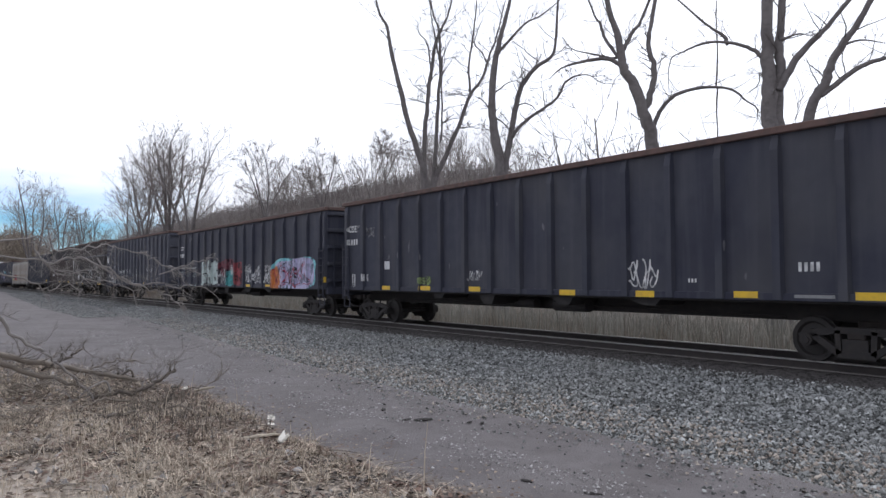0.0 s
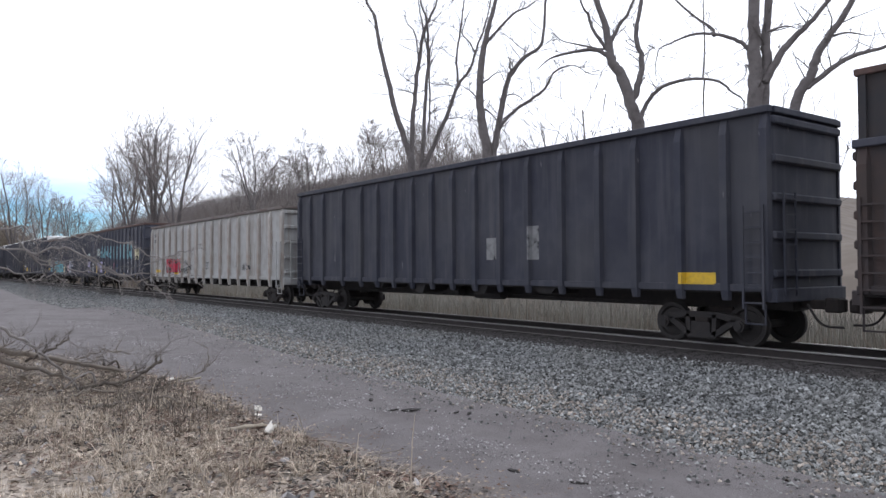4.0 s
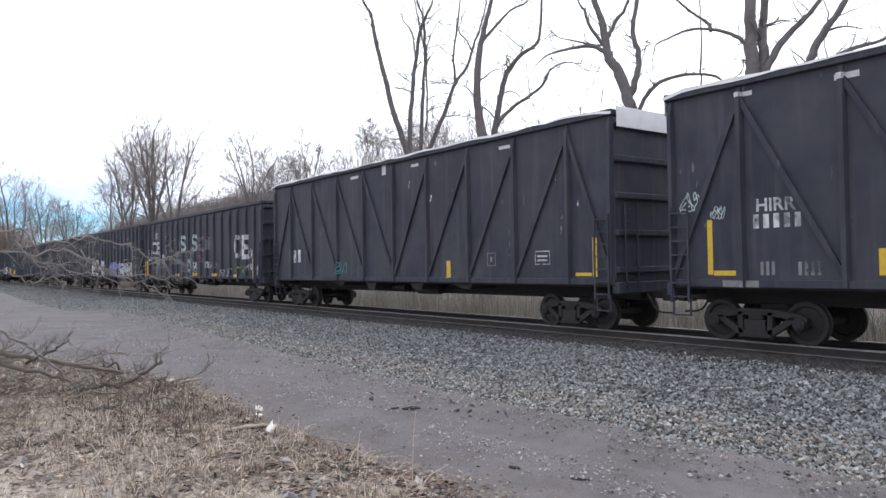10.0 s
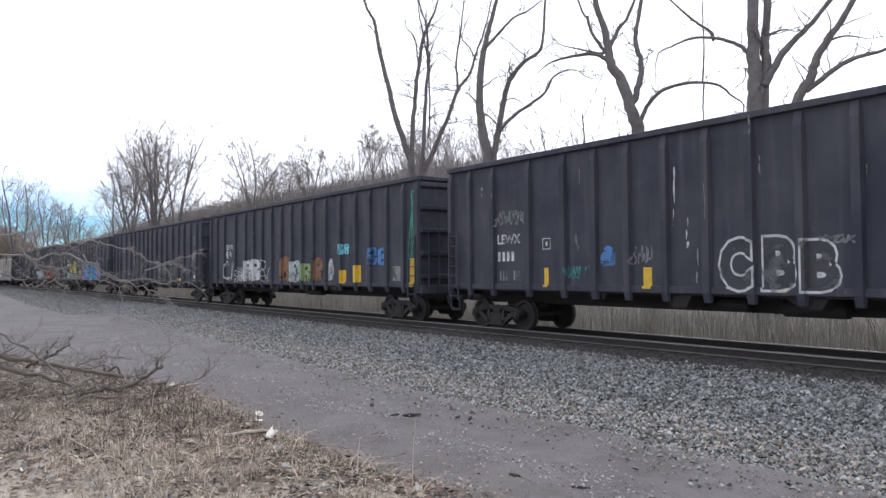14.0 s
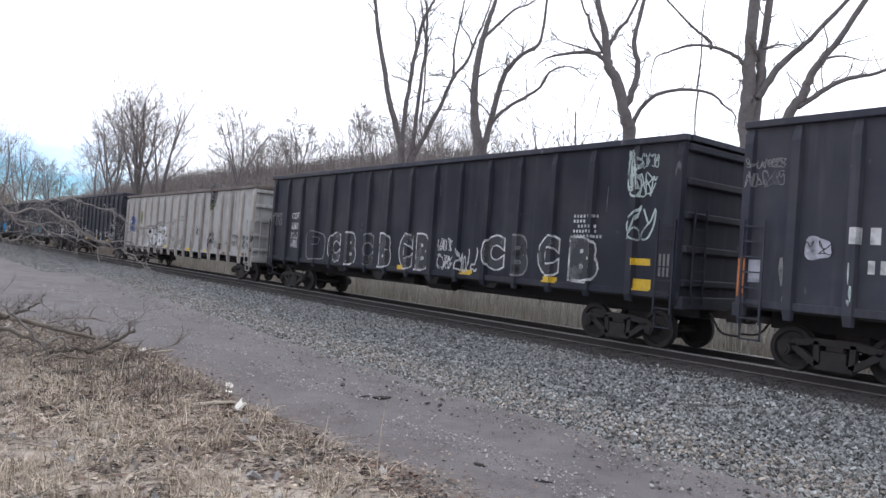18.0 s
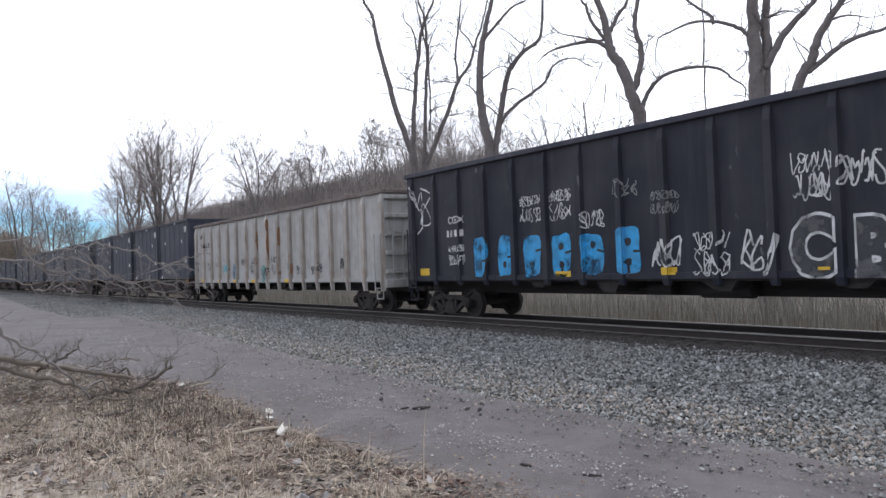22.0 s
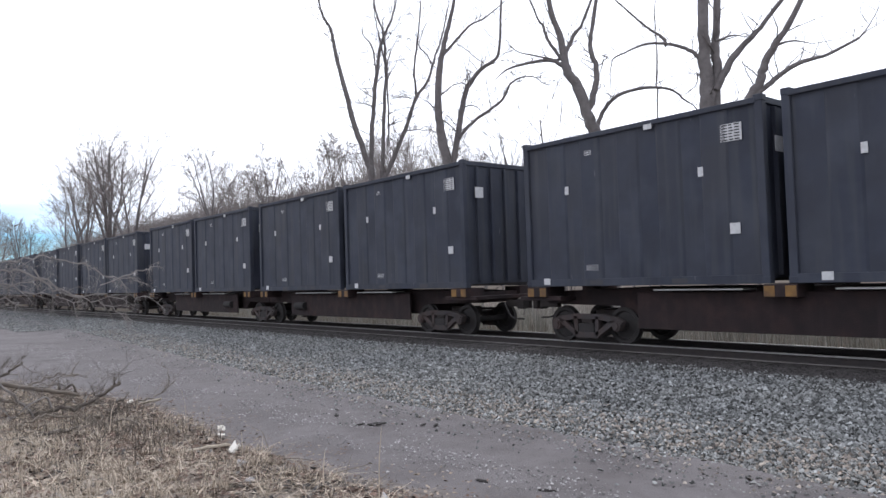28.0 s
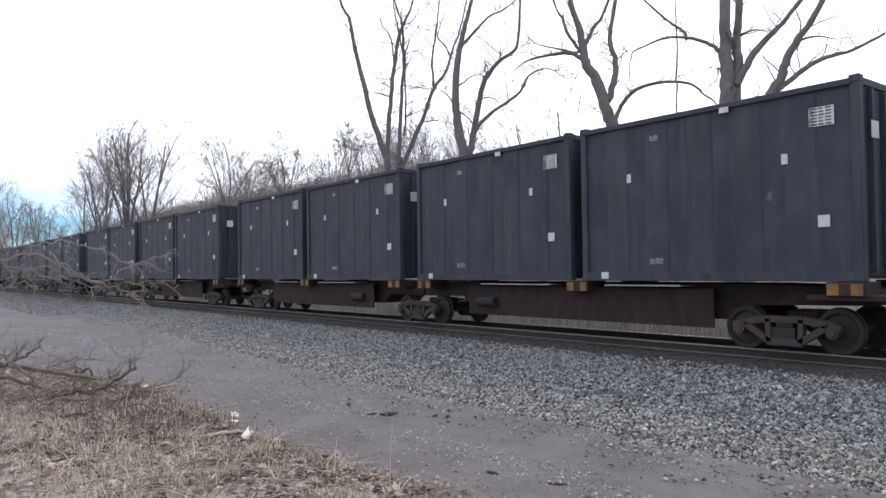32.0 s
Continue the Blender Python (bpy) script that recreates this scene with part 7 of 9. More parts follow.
# wagon 12
art(11, "boxed", "white", 16.49, 1.65, 0.64, 0.36)
art(11, "box", "grey", 14.74, 1.61, 0.31, 0.28)
art(11, "refl", "y", 12.35, 1.40, 0.43, 0.38)
art(11, "blob", "dust", 17.89, 1.56, 0.67, 0.78)
art(11, "refl", "y", 17.78, 1.37, 0.77, 0.13)
art(11, "plate", "label", 15.24, 4.80, 0.53, 0.10)
art(11, "plate", "label", 17.41, 4.85, 0.38, 0.08)
art(11, "drip", "white", 14.32, 3.56, 0.25, 0.41)
art(11, "plate", "label", 9.23, 4.73, 0.26, 0.47)
art(11, "plate", "label", 11.07, 4.84, 0.47, 0.10)
art(11, "txt", "white", 1.99, 2.57, 0.78, 0.25, "HIRR")
art(11, "num", "white", 1.92, 2.25, 1.03, 0.27, 5)
art(11, "num", "grey", 2.05, 1.35, 0.34, 0.26, 3)
art(11, "num", "grey", 2.79, 1.35, 0.47, 0.25, 4)
art(11, "refl", "y", 0.91, 1.36, 0.12, 1.11)
art(11, "refl", "y", 1.04, 1.34, 0.49, 0.10)
art(11, "tag", "pale", 0.30, 2.61, 0.48, 0.47)
art(11, "tag", "pale", 0.97, 2.46, 0.38, 0.29)
art(11, "plate", "label", 3.52, 4.79, 0.43, 0.11)
art(11, "plate", "label", 1.58, 4.85, 0.38, 0.09)
art(11, "refl", "y", 4.18, 1.35, 0.12, 0.46)
art(11, "plate", "grey", 1.27, 0.94, 0.77, 0.13)
# wagon 13
art(12, "num", "white", 1.40, 1.83, 1.24, 0.52, 3)
art(12, "tag", "teal", 5.45, 1.36, 0.83, 0.49)
art(12, "box", "grey", 14.40, 1.60, 0.34, 0.35)
art(12, "boxed", "white", 16.34, 1.62, 0.52, 0.33)
art(12, "refl", "y", 12.48, 1.25, 0.20, 0.51)
art(12, "refl", "y", 18.30, 1.30, 0.14, 0.94)
art(12, "refl", "y", 17.74, 1.32, 0.53, 0.08)
art(12, "drip", "white", 11.66, 3.61, 0.15, 0.21)
art(12, "drip", "white", 17.83, 3.06, 0.11, 0.16)
art(12, "drip", "grey", 17.07, 3.50, 0.14, 0.36)
art(12, "drip", "grey", 10.41, 4.11, 0.23, 0.27)
art(12, "plate", "label", 8.86, 4.73, 0.25, 0.54)
art(12, "plate", "label", 10.65, 4.80, 0.42, 0.09)
art(12, "plate", "label", 14.97, 4.78, 0.46, 0.09)
art(12, "plate", "label", 6.70, 4.80, 0.57, 0.10)
art(12, "drip", "grey", 17.25, 2.78, 0.12, 0.28)
art(12, "drip", "grey", 17.23, 2.36, 0.12, 0.21)
# wagon 14
art(13, "glyph", "white", 15.93, 2.11, 0.83, 1.15, "C")
art(13, "glyph", "white", 16.92, 2.05, 0.89, 1.16, "E")
art(13, "glyph", "white", 1.80, 2.59, 0.73, 0.80, "C")
art(13, "glyph", "white", 2.57, 2.57, 0.61, 0.82, "E")
art(13, "glyph", "dust", 4.66, 2.56, 0.62, 1.13, "E")
art(13, "glyph", "dust", 5.69, 2.60, 0.65, 0.92, "C")
art(13, "glyph", "dust", 6.65, 2.52, 0.64, 0.74, "U")
art(13, "glyph", "pale", 7.69, 2.63, 0.69, 0.93, "S")
art(13, "glyph", "pale", 9.73, 2.61, 0.68, 0.93, "S")
art(13, "glyph", "dust", 10.93, 2.53, 0.55, 0.88, "C")
art(13, "glyph", "dust", 12.04, 2.63, 0.39, 0.69, "I")
art(13, "num", "white", 3.51, 2.35, 0.70, 0.20, 4)
art(13, "num", "white", 3.50, 1.98, 0.70, 0.20, 4)
art(13, "tag", "teal", 6.49, 1.87, 0.68, 0.47)
art(13, "tag", "grey", 7.59, 1.41, 0.70, 0.72)
art(13, "tag", "pale", 8.60, 1.41, 0.74, 0.87)
art(13, "tag", "white", 9.62, 1.41, 0.74, 0.70)
art(13, "tag", "pinkish", 10.79, 2.02, 0.68, 0.43)
art(13, "tag", "white", 11.70, 1.64, 0.93, 0.38)
art(13, "tag", "grey", 12.85, 1.63, 0.64, 0.37)
art(13, "tag", "white", 13.89, 1.24, 0.72, 0.34)
art(13, "tag", "lime", 15.99, 1.36, 1.37, 0.43)
art(13, "tag", "white", 17.76, 2.11, 0.65, 0.47)
art(13, "tag", "white", 17.63, 1.52, 0.75, 0.33)
art(13, "boxed", "white", 15.05, 1.27, 0.53, 0.34)
art(13, "refl", "y", 0.16, 1.11, 0.30, 1.09)
art(13, "refl", "y", 18.42, 1.12, 0.14, 0.98)
art(13, "refl", "y", 6.64, 1.22, 0.68, 0.19)
art(13, "refl", "y", 9.74, 1.24, 0.60, 0.17)
art(13, "refl", "y", 12.94, 1.23, 0.53, 0.15)
art(13, "refl", "y", 15.98, 1.19, 0.52, 0.15)
art(13, "blob", "navy", 18.67, 1.18, 0.27, 0.68)
art(13, "tag", "white", 0.83, 2.08, 0.48, 0.89)
art(13, "blob", "dust", 1.86, 1.24, 0.99, 1.03)
art(13, "tag", "white", 2.05, 3.50, 0.76, 0.47)
# wagon 15
art(14, "txt", "white", 2.17, 2.64, 0.88, 0.23, "LEWX")
art(14, "num", "white", 2.16, 2.31, 0.74, 0.23, 4)
art(14, "bub", "white", 3.68, 1.14, 0.64, 1.35, 1)
art(14, "bub", "white", 4.45, 1.14, 0.88, 1.36, 1)
art(14, "glyph", "white", 5.48, 1.14, 0.91, 1.35, "C")
art(14, "glyph", "white", 6.51, 1.15, 0.98, 1.36, "H")
art(14, "bub", "white", 7.79, 1.18, 0.72, 1.24, 1)
art(14, "out", "dust", 8.88, 1.28, 0.60, 1.07, 1)
art(14, "out", "grey", 9.91, 1.23, 0.63, 1.07, 1)
art(14, "bub", "periwinkle", 10.63, 1.14, 3.17, 1.20, 5)
art(14, "bub", "white", 13.99, 1.12, 3.52, 1.07, 5)
art(14, "tag", "white", 17.86, 1.17, 0.70, 0.83)
art(14, "refl", "y", 16.59, 1.22, 0.15, 0.37)
art(14, "blob", "brown", 2.64, 1.13, 0.72, 1.11)
art(14, "drip", "grey", 12.05, 3.17, 0.16, 0.54)
art(14, "drip", "grey", 12.15, 2.55, 0.11, 0.47)
art(14, "drip", "grey", 10.84, 2.99, 0.12, 0.36)
art(14, "drip", "grey", 14.43, 3.75, 0.10, 0.30)
art(14, "tag", "grey", -0.24, 1.29, 0.35, 0.63)
art(14, "tag", "white", 15.18, 2.22, 0.41, 0.21)
# wagon 16
art(15, "txt", "white", 2.13, 2.37, 0.89, 0.26, "LEWX")
art(15, "num", "white", 2.15, 1.97, 0.74, 0.23, 4)
art(15, "tag", "white", 0.94, 1.53, 0.74, 0.87)
art(15, "box", "white", 3.96, 2.20, 0.34, 0.28)
art(15, "blob", "blue", 3.68, 1.28, 0.64, 0.92)
art(15, "blob", "dust", 4.69, 1.25, 0.67, 0.35)
art(15, "tag", "white", 5.80, 1.52, 0.50, 0.91)
art(15, "blob", "orange", 6.84, 1.22, 0.64, 0.55)
art(15, "tag", "white", 7.83, 1.71, 0.85, 0.58)
art(15, "tag", "grey", 7.92, 1.23, 0.72, 0.46)
art(15, "blob", "pink", 8.91, 1.17, 0.76, 0.90)
art(15, "bub", "pink", 9.92, 1.24, 0.84, 0.54, 2)
art(15, "tag", "lime", 10.05, 1.87, 0.55, 0.38)
art(15, "blob", "cyan", 10.96, 1.23, 0.77, 0.68)
art(15, "bub", "cyan", 11.99, 1.63, 0.81, 0.74, 2)
art(15, "bub", "pink", 13.11, 2.02, 0.75, 0.32, 3)
art(15, "blob", "smoke", 11.01, 2.05, 0.58, 0.91)
art(15, "bub", "white", 14.12, 1.86, 0.82, 0.36, 4)
art(15, "ring", "white", 14.36, 1.54, 0.30, 0.30)
art(15, "tag", "white", 14.18, 1.25, 0.74, 0.27)
art(15, "refl", "y", 13.36, 1.21, 0.16, 0.48)
art(15, "boxed", "white", 15.29, 1.28, 0.28, 0.41)
art(15, "drip", "grey", 8.08, 3.61, 0.10, 0.42)
art(15, "drip", "grey", 8.52, 3.91, 0.13, 0.48)
art(15, "drip", "grey", 11.80, 3.83, 0.13, 0.59)
art(15, "drip", "grey", 11.88, 1.43, 0.09, 1.22)
art(15, "drip", "grey", 14.97, 4.30, 0.09, 0.20)
art(15, "blob", "navy", 2.29, 1.24, 0.82, 0.69)
# wagon 17
art(16, "txt", "white", 2.18, 2.37, 0.92, 0.26, "LEWX")
art(16, "num", "white", 2.19, 1.90, 0.74, 0.26, 4)
art(16, "tag", "grey", 2.14, 2.86, 1.08, 0.43)
art(16, "box", "white", 3.96, 2.19, 0.27, 0.27)
art(16, "num", "grey", 2.26, 1.37, 0.37, 0.26, 3)
art(16, "num", "grey", 2.82, 1.38, 0.34, 0.26, 3)
art(16, "tag", "teal", 4.75, 1.41, 0.66, 0.35)
art(16, "blob", "blue", 5.86, 1.71, 0.51, 0.48)
art(16, "tag", "grey", 6.83, 1.74, 0.57, 0.48)
art(16, "refl", "y", 4.00, 1.22, 0.16, 0.49)
art(16, "refl", "y", 7.13, 1.22, 0.23, 0.47)
art(16, "refl", "y", 10.33, 1.19, 0.12, 0.45)
art(16, "hollow", "white", 8.99, 1.17, 0.83, 1.12, "C")
art(16, "hollow", "white", 9.93, 1.19, 0.75, 1.10, "B")
art(16, "hollow", "white", 10.71, 1.18, 0.73, 1.01, "B")
art(16, "drip", "white", 7.91, 2.69, 0.11, 1.15)
art(16, "drip", "white", 8.24, 2.08, 0.14, 0.65)
art(16, "drip", "grey", 8.47, 1.37, 0.11, 0.70)
art(16, "drip", "grey", 9.73, 4.23, 0.09, 0.39)
art(16, "drip", "grey", 9.87, 3.45, 0.09, 0.38)
art(16, "drip", "grey", 1.41, 3.73, 0.18, 0.29)
art(16, "drip", "grey", 11.85, 3.18, 0.05, 0.24)
art(16, "tag", "grey", 11.05, 2.07, 0.68, 0.17)
# wagon 18
art(17, "num", "white", 2.21, 2.37, 0.94, 0.37, 2)
art(17, "txt", "white", 2.2, 2.8, 0.92, 0.26, "LEWX")
art(17, "tag", "white", 2.21, 1.18, 0.94, 1.13)
art(17, "tag", "white", 3.61, 1.19, 0.89, 0.82)
art(17, "bub", "white", 4.64, 1.20, 1.93, 1.14, 2)
art(17, "tag", "white", 6.90, 1.21, 0.95, 1.14)
art(17, "bub", "brown", 8.88, 1.23, 0.86, 1.09, 1)
art(17, "bub", "pale", 9.80, 1.19, 0.99, 1.04, 1)
art(17, "bub", "lime", 10.89, 1.24, 0.88, 0.80, 1)
art(17, "bub", "brown", 12.07, 1.25, 0.73, 1.00, 1)
art(17, "blob", "white", 13.23, 1.26, 0.46, 0.91)
art(17, "bub", "cyan", 14.10, 2.27, 0.82, 0.46, 2)
art(17, "bub", "blue", 16.23, 1.83, 1.31, 0.68, 2)
art(17, "tag", "green", 18.87, 1.70, 0.46, 2.85)
art(17, "refl", "y", 18.91, 1.15, 0.26, 0.93)
art(17, "refl", "y", 15.30, 1.27, 0.45, 0.61)
art(17, "refl", "y", 14.31, 1.22, 0.35, 0.50)
art(17, "plate", "grey", 17.86, 1.33, 0.62, 0.49)
# wagon 19
art(18, "tag", "grey", 18.8, 2.2, 0.6, 0.95)
art(18, "tag", "grey", 18.85, 3.1, 0.5, 0.7)
art(18, "tag", "grey", 17.2, 1.5, 0.5, 0.55)
art(18, "tag", "grey", 14.9, 1.45, 0.6, 0.5)
art(18, "plate", "label", 18.9, 1.35, 0.45, 0.2)
art(18, "refl", "y", 16.2, 1.22, 0.5, 0.15)
# wagon 20
art(19, "txt", "white", 2.20, 2.78, 0.80, 0.25, "CDEX")
art(19, "num", "white", 2.11, 2.37, 1.02, 0.27, 6)
art(19, "tag", "white", 0.47, 2.57, 0.95, 1.20)
art(19, "tag", "white", 0.24, 1.20, 0.37, 1.00)
art(19, "num", "white", 0.78, 1.96, 0.60, 0.19, 4)
art(19, "refl", "y", 0.81, 1.22, 0.52, 0.23)
art(19, "plate", "white", 1.12, 1.50, 0.30, 0.29)
art(19, "wedge", "seafoam", 1.6, 1.3, 2.2, 0.75)
art(19, "slab", "smoke", 3.5, 1.15, 4.2, 0.7)
art(19, "slab", "lemon", 3.4, 1.75, 0.72, 1.1)
art(19, "slab", "lemon", 4.15, 1.7, 0.45, 0.5)
art(19, "slab", "lemon", 4.60, 1.75, 0.7, 0.72)
art(19, "blob", "white", 4.58, 2.51, 0.51, 0.47)
art(19, "slab", "lemon", 5.28, 1.75, 0.6, 1.2)
art(19, "slab", "lemon", 6.0, 1.75, 0.6, 1.15)
art(19, "tag", "dark", 3.4, 1.2, 3.0, 0.5)
art(19, "refl", "y", 3.66, 1.23, 0.42, 0.14)
art(19, "tag", "white", 2.10, 1.94, 0.69, 0.39)
art(19, "bub", "purple", 9.54, 0.74, 1.08, 1.94, 1)
art(19, "bub", "azure", 10.80, 0.81, 1.94, 1.82, 1)
art(19, "bub", "azure", 12.81, 0.90, 1.36, 1.67, 1)
art(19, "bub", "azure", 14.24, 0.97, 1.01, 1.56, 1)
art(19, "bub", "azure", 15.29, 1.02, 0.57, 1.49, 1)
art(19, "blob", "purple", 15.87, 1.04, 0.94, 1.51)
art(19, "refl", "y", 13.03, 0.89, 0.56, 0.14)
art(19, "blob", "grass", 7.77, 1.32, 1.41, 0.82)
# wagon 21
art(20, "num", "white", 2.04, 2.38, 0.90, 0.29, 3)
art(20, "plate", "orange", 0.03, 1.32, 0.14, 0.75)
art(20, "plate", "haze", 0.2, 1.61, 0.22, 0.43)
art(20, "tag", "grey", 0.05, 3.42, 0.75, 0.6)
art(20, "blob", "haze", 1.19, 2.08, 0.55, 0.42)
art(20, "drip", "grey", 0.77, 1.3, 0.18, 0.8)
art(20, "drip", "pale", 2.03, 1.32, 0.11, 0.74)
art(20, "num", "white", 2.33, 1.88, 0.6, 0.23, 3)
art(20, "tag", "white", 3.36, 1.45, 0.64, 0.81)
art(20, "blob", "pale", 4.44, 1.13, 3.88, 0.99)
art(20, "bub", "ember", 9.80, 1.09, 4.69, 1.31, 6)
art(20, "tag", "white", 14.96, 1.74, 0.57, 0.57)
art(20, "tag", "white", 16.03, 1.62, 1.05, 0.69)
art(20, "tag", "white", 17.61, 1.95, 0.77, 0.44)
art(20, "tag", "grey", 17.65, 1.37, 0.76, 0.46)
art(20, "bub", "white", 18.95, 1.35, 0.36, 0.73, 2)
art(20, "boxed", "white", 15.00, 1.28, 0.41, 0.34)
art(20, "refl", "y", 19.33, 1.36, 0.13, 0.82)
art(20, "refl", "y", 15.95, 1.22, 0.50, 0.16)
art(20, "refl", "y", 11.96, 1.27, 0.51, 0.22)
art(20, "drip", "grey", 12.85, 2.56, 0.57, 0.70)
art(20, "drip", "grey", 6.74, 1.96, 0.27, 0.85)
# wagon 22
art(21, "txt", "white", 1.87, 2.81, 0.84, 0.25, "CDEX")
art(21, "num", "white", 1.89, 2.40, 0.79, 0.27, 5)
art(21, "tag", "grey", 0.31, 2.53, 0.70, 0.66)
art(21, "tag", "white", 1.83, 1.64, 0.84, 0.67)
art(21, "out", "grey", 3.18, 1.26, 1.58, 1.14, 1)
art(21, "hollow", "white", 5.11, 1.23, 0.78, 1.13, "C")
art(21, "hollow", "white", 6.29, 1.18, 0.69, 1.19, "B")
art(21, "hollow", "grey", 7.37, 1.20, 0.72, 1.15, "C")
art(21, "hollow", "white", 8.44, 1.20, 0.74, 1.17, "B")
art(21, "hollow", "white", 9.60, 1.21, 0.78, 1.17, "C")
art(21, "hollow", "white", 10.53, 1.22, 0.73, 1.17, "B")
art(21, "tag", "white", 11.68, 1.32, 0.67, 0.96)
art(21, "tag", "white", 12.64, 1.26, 0.75, 0.80)
art(21, "hollow", "white", 13.73, 1.41, 0.87, 0.99, "C")
art(21, "hollow", "grey", 14.86, 1.32, 0.63, 1.10, "B")
art(21, "hollow", "white", 15.80, 1.38, 0.77, 1.05, "C")
art(21, "hollow", "white", 16.86, 1.32, 0.96, 1.09, "B")
for k, (u, w, n) in enumerate(((16.96, 0.8, 8), (16.96, 0.5, 5), (17.1, 0.6, 6), (16.96, 0.75, 8), (16.98, 0.9, 9))):
    art(21, "num", "white", u, 2.85 - 0.12 * k, w, 0.07, n)
art(21, "tag", "pale", 18.47, 3.29, 0.46, 1.11)
art(21, "tag", "pale", 18.78, 3.29, 0.52, 1.10)
art(21, "tag", "pale", 18.59, 2.17, 0.72, 1.12)
art(21, "refl", "y", 18.78, 1.80, 0.45, 0.15)
art(21, "refl", "y", 18.83, 1.25, 0.45, 0.25)
art(21, "refl", "y", 16.05, 1.24, 0.48, 0.14)
art(21, "refl", "y", 12.80, 1.24, 0.50, 0.14)
art(21, "num", "grey", 19.45, 1.59, 0.31, 0.48, 3)
art(21, "boxed", "white", 16.95, 1.31, 0.56, 0.33)
art(21, "refl", "y", 9.66, 1.21, 0.38, 0.16)
# wagon 23
art(22, "bub", "navy", 0.70, 1.89, 1.27, 1.07, 1)
art(22, "tag", "navy", 2.06, 1.99, 0.55, 1.08)
art(22, "blob", "olive", 2.85, 2.50, 0.87, 0.84)
art(22, "bub", "chalk", 4.92, 1.13, 3.49, 1.32, 4)
art(22, "tag", "dark", 9.96, 1.03, 0.33, 1.00)
art(22, "tag", "dark", 10.95, 1.13, 0.50, 0.88)
art(22, "tag", "dark", 12.56, 1.15, 0.22, 0.98)
art(22, "tag", "dark", 13.08, 1.96, 0.73, 0.51)
art(22, "tag", "dark", 13.80, 1.17, 0.32, 0.86)
art(22, "tag", "dark", 15.05, 1.18, 0.27, 0.74)
art(22, "tag", "dark", 18.08, 1.51, 0.64, 0.69)
art(22, "tag", "dark", 18.84, 1.40, 0.24, 0.61)
art(22, "tag", "dark", 19.30, 1.46, 0.64, 0.69)
art(22, "tag", "dark", 20.31, 1.76, 0.35, 0.41)
art(22, "tag", "dark", 20.35, 1.31, 0.30, 0.30)
art(22, "blob", "olive", 14.96, 3.14, 0.53, 0.67)
art(22, "plate", "rustp", 19.43, 1.14, 0.55, 0.23)
art(22, "plate", "rustp", 17.01, 1.09, 0.44, 0.16)
art(22, "refl", "y", 11.95, 1.13, 0.56, 0.15)
art(22, "refl", "y", 14.58, 1.15, 0.33, 0.12)
art(22, "boxed", "dark", 15.80, 1.42, 0.41, 0.27)
art(22, "refl", "y", 8.25, 1.18, 0.37, 0.25)
art(22, "drip", "dark", 14.87, 4.33, 0.18, 0.55)
art(22, "drip", "dark", 16.46, 4.18, 0.16, 0.44)
art(22, "drip", "dark", 17.78, 3.29, 0.11, 1.18)
art(22, "blob", "dust", 15.10, 3.39, 0.78, 1.27)
# wagon 24
art(23, "txt", "white", 2.17, 2.90, 0.85, 0.22, "CDEX")
art(23, "num", "white", 2.13, 2.45, 0.85, 0.22, 5)
art(23, "num", "white", 0.34, 1.24, 0.99, 0.73, 3)
art(23, "tag", "grey", 2.24, 1.28, 0.77, 0.99)
art(23, "tag", "grey", 3.38, 1.26, 0.54, 1.05)
art(23, "drip", "white", 4.57, 1.15, 0.50, 1.74)
art(23, "tag", "grey", 5.43, 1.23, 0.62, 0.98)
art(23, "tag", "white", 6.58, 1.64, 0.52, 0.55)
art(23, "tag", "white", 7.58, 1.36, 0.71, 0.74)
art(23, "tag", "white", 8.57, 1.49, 0.85, 0.79)
art(23, "tag", "white", 9.64, 1.39, 0.82, 0.68)
art(23, "tag", "grey", 10.85, 1.36, 0.61, 0.79)
art(23, "blob", "smoke", 11.90, 1.54, 0.68, 0.62)
art(23, "tag", "white", 12.95, 1.57, 0.75, 0.52)
art(23, "tag", "white", 12.97, 1.28, 0.70, 0.29)
art(23, "tag", "white", 14.08, 1.55, 0.67, 0.38)
art(23, "blob", "smoke", 15.19, 1.72, 0.53, 0.47)
art(23, "tag", "white", 16.15, 1.45, 0.71, 0.44)
art(23, "tag", "white", 17.20, 1.55, 1.07, 0.36)
for k, (u, w, n) in enumerate(((17.2, 0.9, 9), (17.2, 0.62, 6), (17.2, 0.55, 5), (17.25, 0.8, 8), (17.2, 1.1, 11), (17.2, 0.95, 9))):
    art(23, "num", "white", u, 2.72 - 0.13 * k, w, 0.075, n)
art(23, "boxed", "white", 17.25, 1.22, 0.52, 0.36)
art(23, "refl", "y", 9.95, 1.26, 0.51, 0.16)
art(23, "refl", "y", 12.10, 1.19, 0.51, 0.27)
art(23, "refl", "y", 13.08, 1.24, 0.58, 0.26)
art(23, "refl", "y", 16.37, 1.22, 0.47, 0.14)
art(23, "refl", "y", 6.62, 1.24, 0.49, 0.17)
art(23, "drip", "white", 14.78, 4.20, 0.11, 0.26)
art(23, "drip", "white", 15.07, 3.46, 0.17, 0.47)
art(23, "drip", "white", 17.14, 3.43, 0.13, 0.37)
art(23, "drip", "white", 15.24, 2.73, 0.11, 0.23)
art(23, "plate", "white", 14.33, 1.25, 0.32, 0.17)
